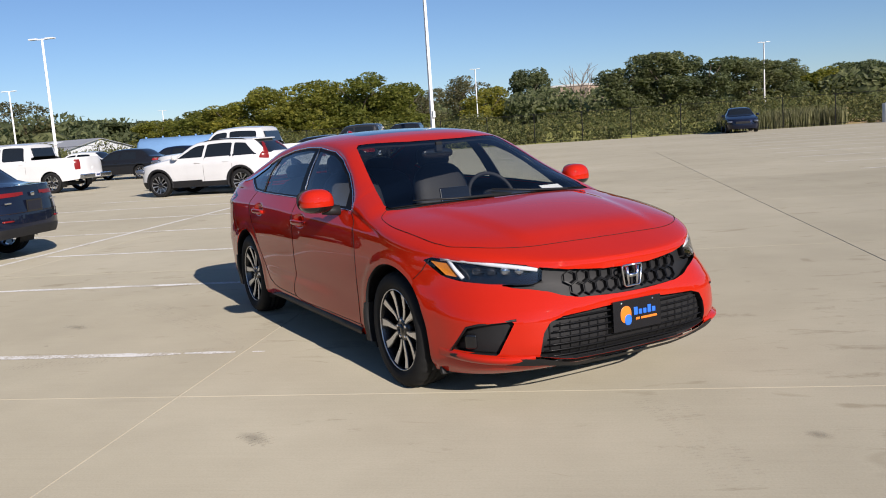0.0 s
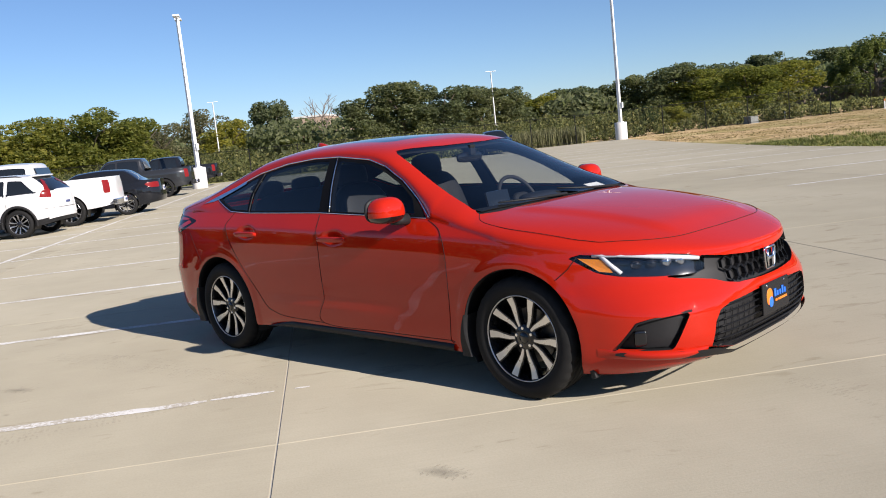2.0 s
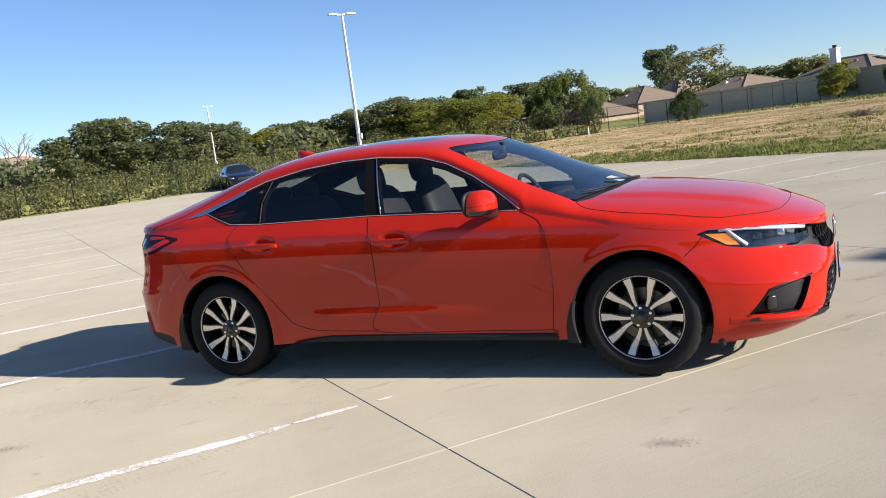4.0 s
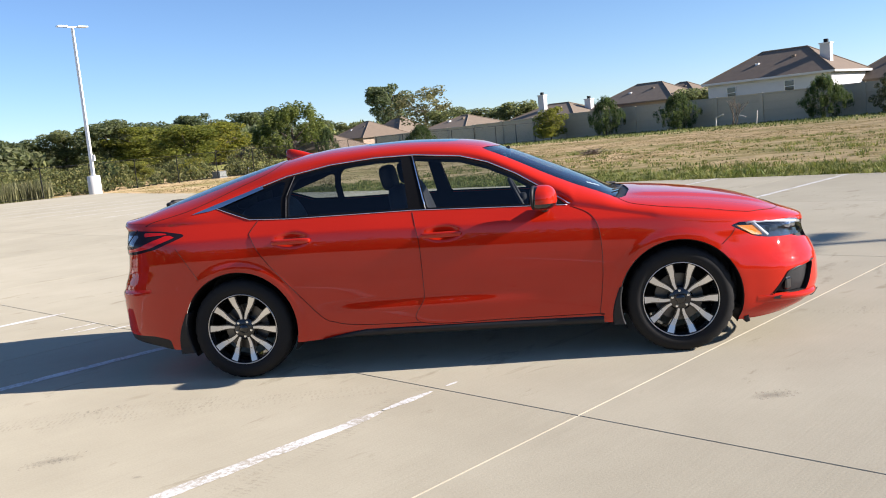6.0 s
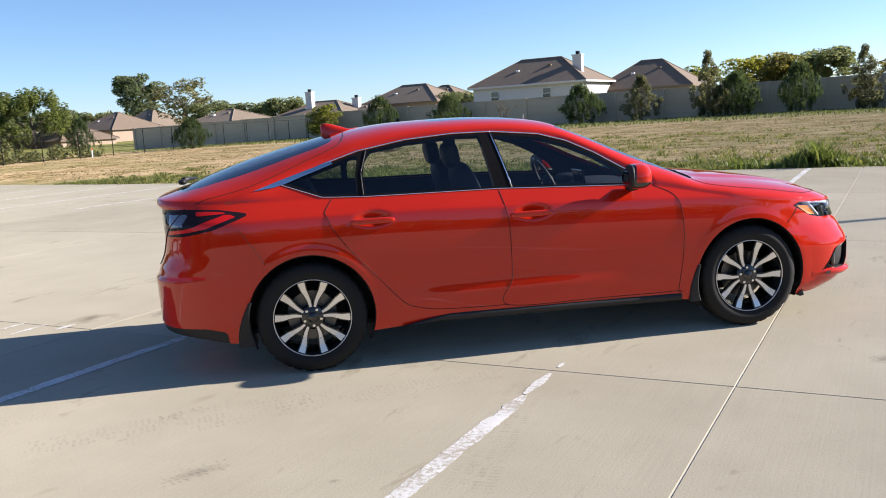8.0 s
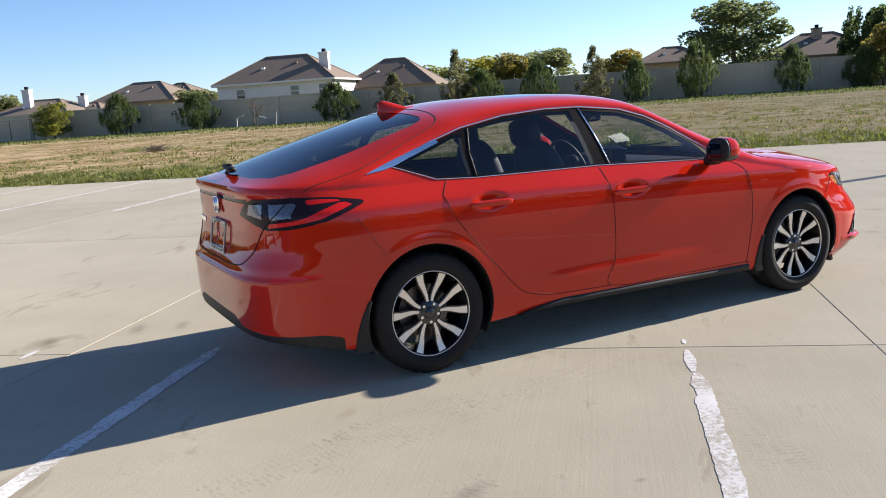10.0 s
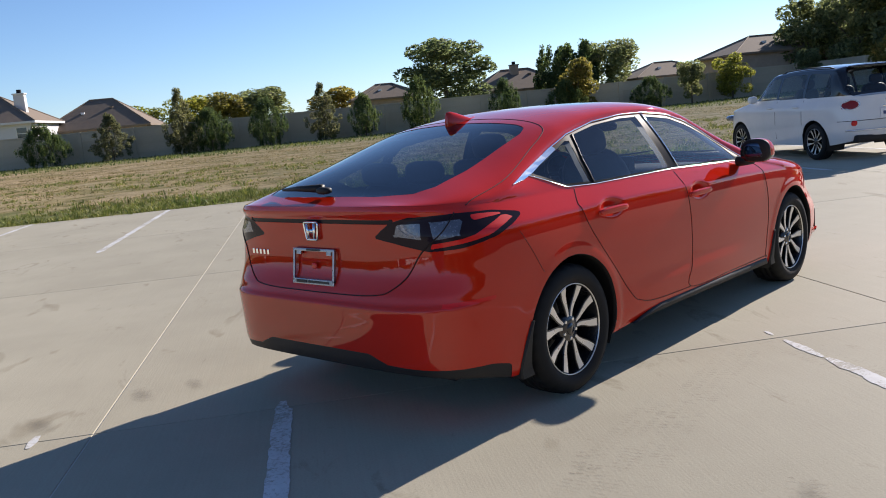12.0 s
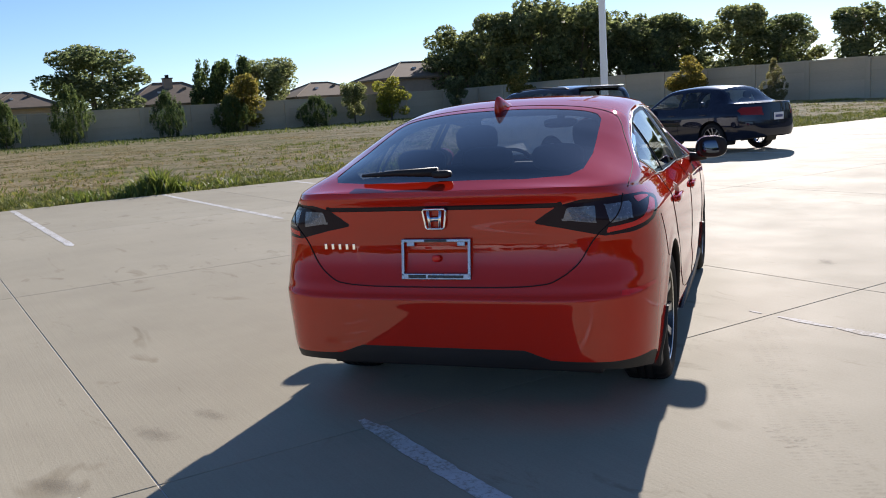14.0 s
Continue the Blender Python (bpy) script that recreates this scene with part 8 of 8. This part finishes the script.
def bare_limbs(bm, rng, p, d, length, rad, depth, fork=3, spread=0.75):
    """A leafless limb that forks again and again."""
    q = p + d * length
    mid = (p + q) / 2 + Vector((rng.uniform(-1, 1), rng.uniform(-1, 1), 0)) * length * 0.08
    tube(bm, [p, mid, q], [rad, rad * 0.8, rad * 0.55], 6)
    if depth:
        for _ in range(fork if depth > 1 else 2):
            nd = (d + Vector((rng.uniform(-1, 1), rng.uniform(-1, 1), rng.uniform(-0.2, 0.7))) * spread).normalized()
            bare_limbs(bm, rng, q, nd, length * rng.uniform(0.55, 0.8), rad * 0.55, depth - 1, fork, spread)


def build_dead_wood():
    wood, bark = mat("pale_dead_wood", (0.20, 0.16, 0.13), 0.9), mat("brown_dead_twigs", (0.13, 0.10, 0.075), 0.9)
    r = root("dead_tree", pose(-125.0, 99.0, 0) @ Matrix.Scale(1.7, 4), "bare leafless tree with forked pale limbs", "tree")
    bm = bmesh.new()
    bare_limbs(bm, random.Random(4), Vector((0, 0, -0.2)), Vector((0.1, 0.05, 1)).normalized(), 2.6, 0.22, 4)
    part("trunk", bm, wood, r)
    # dead sapling before the wall, with pale sawn branches round its foot
    x, y = 17.7, 66.2
    g = ground_z(x * CA + y * SA, -x * SA + y * CA)
    r = root("dead_shrub", pose(x, y, g), "bare dead shrub with pale broken branches by the wall", "shrub")
    bm = bmesh.new()
    rng = random.Random(12)
    for k in range(4):
        d = Vector((0.25 * math.cos(1.6 * k) + 0.18, 0.25 * math.sin(1.6 * k) - 0.1, 1)).normalized()
        bare_limbs(bm, rng, Vector((0.1 * k - 0.2, 0, -0.1)), d, rng.uniform(0.7, 1.15), 0.05, 3, 3, 0.6)
    part("twigs", bm, bark, r)
    for k, (a, b) in enumerate((((-1.25, 0.98, 0.0), (-1.20, 0.94, 0.75)), ((-1.20, 0.94, 0.70), (-0.70, 0.55, 0.95)), ((0.35, -0.28, 0.75), (0.80, -0.63, 0.60)), ((1.45, -1.13, 0.0), (1.55, -1.21, 1.05)))):
        bm = bmesh.new()
        tube(bm, [a, (Vector(a) + Vector(b)) / 2 + Vector((0.03, 0.02, 0.03)), b], [0.05, 0.045, 0.03], 6)
        part("branch", bm, mat("bleached_branch", (0.52, 0.49, 0.45), 0.85) if k == 0 else bpy.data.materials["bleached_branch"], r, "pale broken branch")
    # brush heap out in the field
    x, y = 4.4, 33.6
    r = root("brush_heap", pose(x, y, ground_z(x * CA + y * SA, -x * SA + y * CA)), "low heap of dark dead twigs in the field", "brush")
    bm = bmesh.new()
    for k in range(70):
        a, e = rng.uniform(0, 6.28), rng.uniform(0.0, 0.55)
        p = Vector((rng.gauss(0, 0.30), rng.gauss(0, 0.25), rng.uniform(0.0, 0.2)))
        d = Vector((math.cos(a) * math.cos(e), math.sin(a) * math.cos(e), math.sin(e)))
        tube(bm, [p - d * 0.15, p + d * rng.uniform(0.15, 0.4)], [0.018, 0.006], 4)
    part("twigs", bm, bark, r)


build_dead_wood()


# ---- grass, weeds and reeds ----
def blades(name, spots, material, label, category, seed, hmin, hmax, width, lean=0.35):
    """Bent blades on given spots, as one mass."""
    rng = np.random.RandomState(seed)
    n = len(spots)
    c = np.array(spots)
    a = c[:, 4] if c.shape[1] > 4 else rng.uniform(0, 2 * math.pi, n)
    h = rng.uniform(hmin, hmax, n) * c[:, 3]
    w = width * rng.uniform(0.6, 1.4, n)
    dx, dy = np.cos(a), np.sin(a)
    l = lean * h * rng.uniform(0.2, 1.4, n)
    b0 = np.stack([c[:, 0] - dy * w, c[:, 1] + dx * w, c[:, 2] - 0.02], 1)
    b1 = np.stack([c[:, 0] + dy * w, c[:, 1] - dx * w, c[:, 2] - 0.02], 1)
    m0 = np.stack([c[:, 0] - dy * w * 0.7 + dx * l * 0.35, c[:, 1] + dx * w * 0.7 + dy * l * 0.35, c[:, 2] + h * 0.6], 1)
    m1 = np.stack([c[:, 0] + dy * w * 0.7 + dx * l * 0.35, c[:, 1] - dx * w * 0.7 + dy * l * 0.35, c[:, 2] + h * 0.6], 1)
    t = np.stack([c[:, 0] + dx * l, c[:, 1] + dy * l, c[:, 2] + h], 1)
    verts = np.stack([b0, b1, m1, m0, t], 1).reshape(-1, 3).tolist()
    faces = []
    for k in range(n):
        i = 5 * k
        faces += [(i, i + 1, i + 2, i + 3), (i + 3, i + 2, i + 4)]
    tagged(raw(name, verts, faces, material), label, category, kind="stuff")


def scatter(seed, n, p0, p1, q0, q1, clump=0.0, thin=None):
    rng = random.Random(seed)
    out = []
    while len(out) < n:
        p, q = rng.uniform(p0, p1), rng.uniform(q0, q1)
        if p < lot_edge(q) + 0.02:
            continue
        k = noise.noise(Vector((p * 0.35, q * 0.35, seed))) * 0.5 + 0.5 + 0.35 * noise.noise(Vector((p * 1.6, q * 1.6, seed + 3)))
        if rng.random() > k * 1.3 - clump:
            continue
        if thin and rng.random() > thin(p):
            continue
        x, y, _ = L(p, q)
        out.append((x, y, ground_z(p, q), 0.5 + k))
    return out


def tufts(seed, n, per, p0, p1, q0, q1, clump, size, thin=None):
    """Blades gathered in tufts of uneven size that spread outwards from their middle."""
    rng, out = random.Random(seed), []
    for x, y, z, k in scatter(seed, n, p0, p1, q0, q1, clump, thin):
        s = rng.choice((0.5, 0.7, 0.8, 1.0, 1.0, 1.5)) * (0.55 + 0.6 * k)
        for _ in range(int(per * s)):
            a, r = rng.uniform(0, 2 * math.pi), size * s * math.sqrt(rng.random())
            out.append((x + r * math.cos(a), y + r * math.sin(a), z, s * (1.15 - 0.5 * r / (size * s)), a + rng.uniform(-0.7, 0.7)))
    return out


def build_grass():
    blades("verge_grass", tufts(11, 2600, 17, EDGE + 0.02, EDGE + 3.6, -40, 22, 0.15, 0.13, lambda p: 1.15 - (p - EDGE) / 3.6), M_GRASS, "green tufts of verge grass along the concrete edge", "grass", 1, 0.035, 0.10, 0.013, 1.3)
    blades("field_grass", tufts(12, 2400, 12, EDGE + 1.5, 34, -45, 22, 0.38, 0.16), M_GRASS, "low green tufts in the field", "grass", 2, 0.03, 0.09, 0.016, 1.3)
    blades("dry_grass", scatter(13, 34000, EDGE + 0.6, 48, -45, 47, 0.4), M_STRAW, "dry straw-coloured grass in the field", "grass", 3, 0.015, 0.04, 0.026, 2.2)
    blades("far_grass", scatter(14, 9000, 50, 66, -45, 60, 0.1), M_GRASS, "low grass near the boundary wall", "grass", 4, 0.05, 0.16, 0.04, 0.7)
    tall = []
    rng = random.Random(6)
    for p, q, r, n in ((14.75, -1.9, 0.45, 560), (14.8, -0.5, 0.5, 110), (14.8, -3.4, 0.6, 90), (15.0, -7.6, 0.6, 120), (14.9, 3.2, 0.5, 50), (15.0, 9.0, 0.7, 60), (14.8, -16.0, 0.8, 100)):
        for _ in range(n):
            x, y, _z = L(p + rng.gauss(0, r * 0.4), q + rng.gauss(0, r))
            pp = x * CA + y * SA
            if pp > EDGE + 0.05:
                dq = abs(-x * SA + y * CA - q) / r
                tall.append((x, y, 0.0, max(0.25, 1.0 - 0.42 * dq) * (1.0 if n > 300 else 0.42)))
    blades("tall_weeds", tall, M_WEED, "tall bright weeds at the concrete edge", "weeds", 5, 0.18, 0.62, 0.024, 1.0)
    blades("reeds", [(L(p, q)[0], L(p, q)[1], 0.0, 1.0) for p, q in ((rng.uniform(10.5, 18), FENCE_Q + rng.uniform(0.4, 3.0)) for _ in range(2900))], M_REED, "tall dry reeds behind the chain-link fence", "reeds", 6, 0.65, 1.35, 0.026, 0.22)
    scrub = []
    for _ in range(420):
        p, q = rng.uniform(-60, 42), FENCE_Q + 0.9 + 11 * rng.random() ** 1.6
        r = rng.uniform(0.3, 0.75)
        h = rng.uniform(0.35, 1.0) * (0.6 if 6 < p < 26 else 1.0)
        scrub.append((*L(p, q, h * 0.55), r, r, h))
    for _ in range(400):
        p, q = rng.uniform(-150, 42), FENCE_Q + 9 + 60 * rng.random()
        r, h = rng.uniform(0.9, 2.2), rng.uniform(0.8, 1.7)
        scrub.append((*L(p, q, h * 0.5), r, r, h))
    tagged(new("undergrowth", crown_mesh("undergrowth", 31, scrub, 230000, 0.14, M_SCRUB, 0.16)), "green undergrowth along the fence", "bushes", kind="stuff")


build_grass()
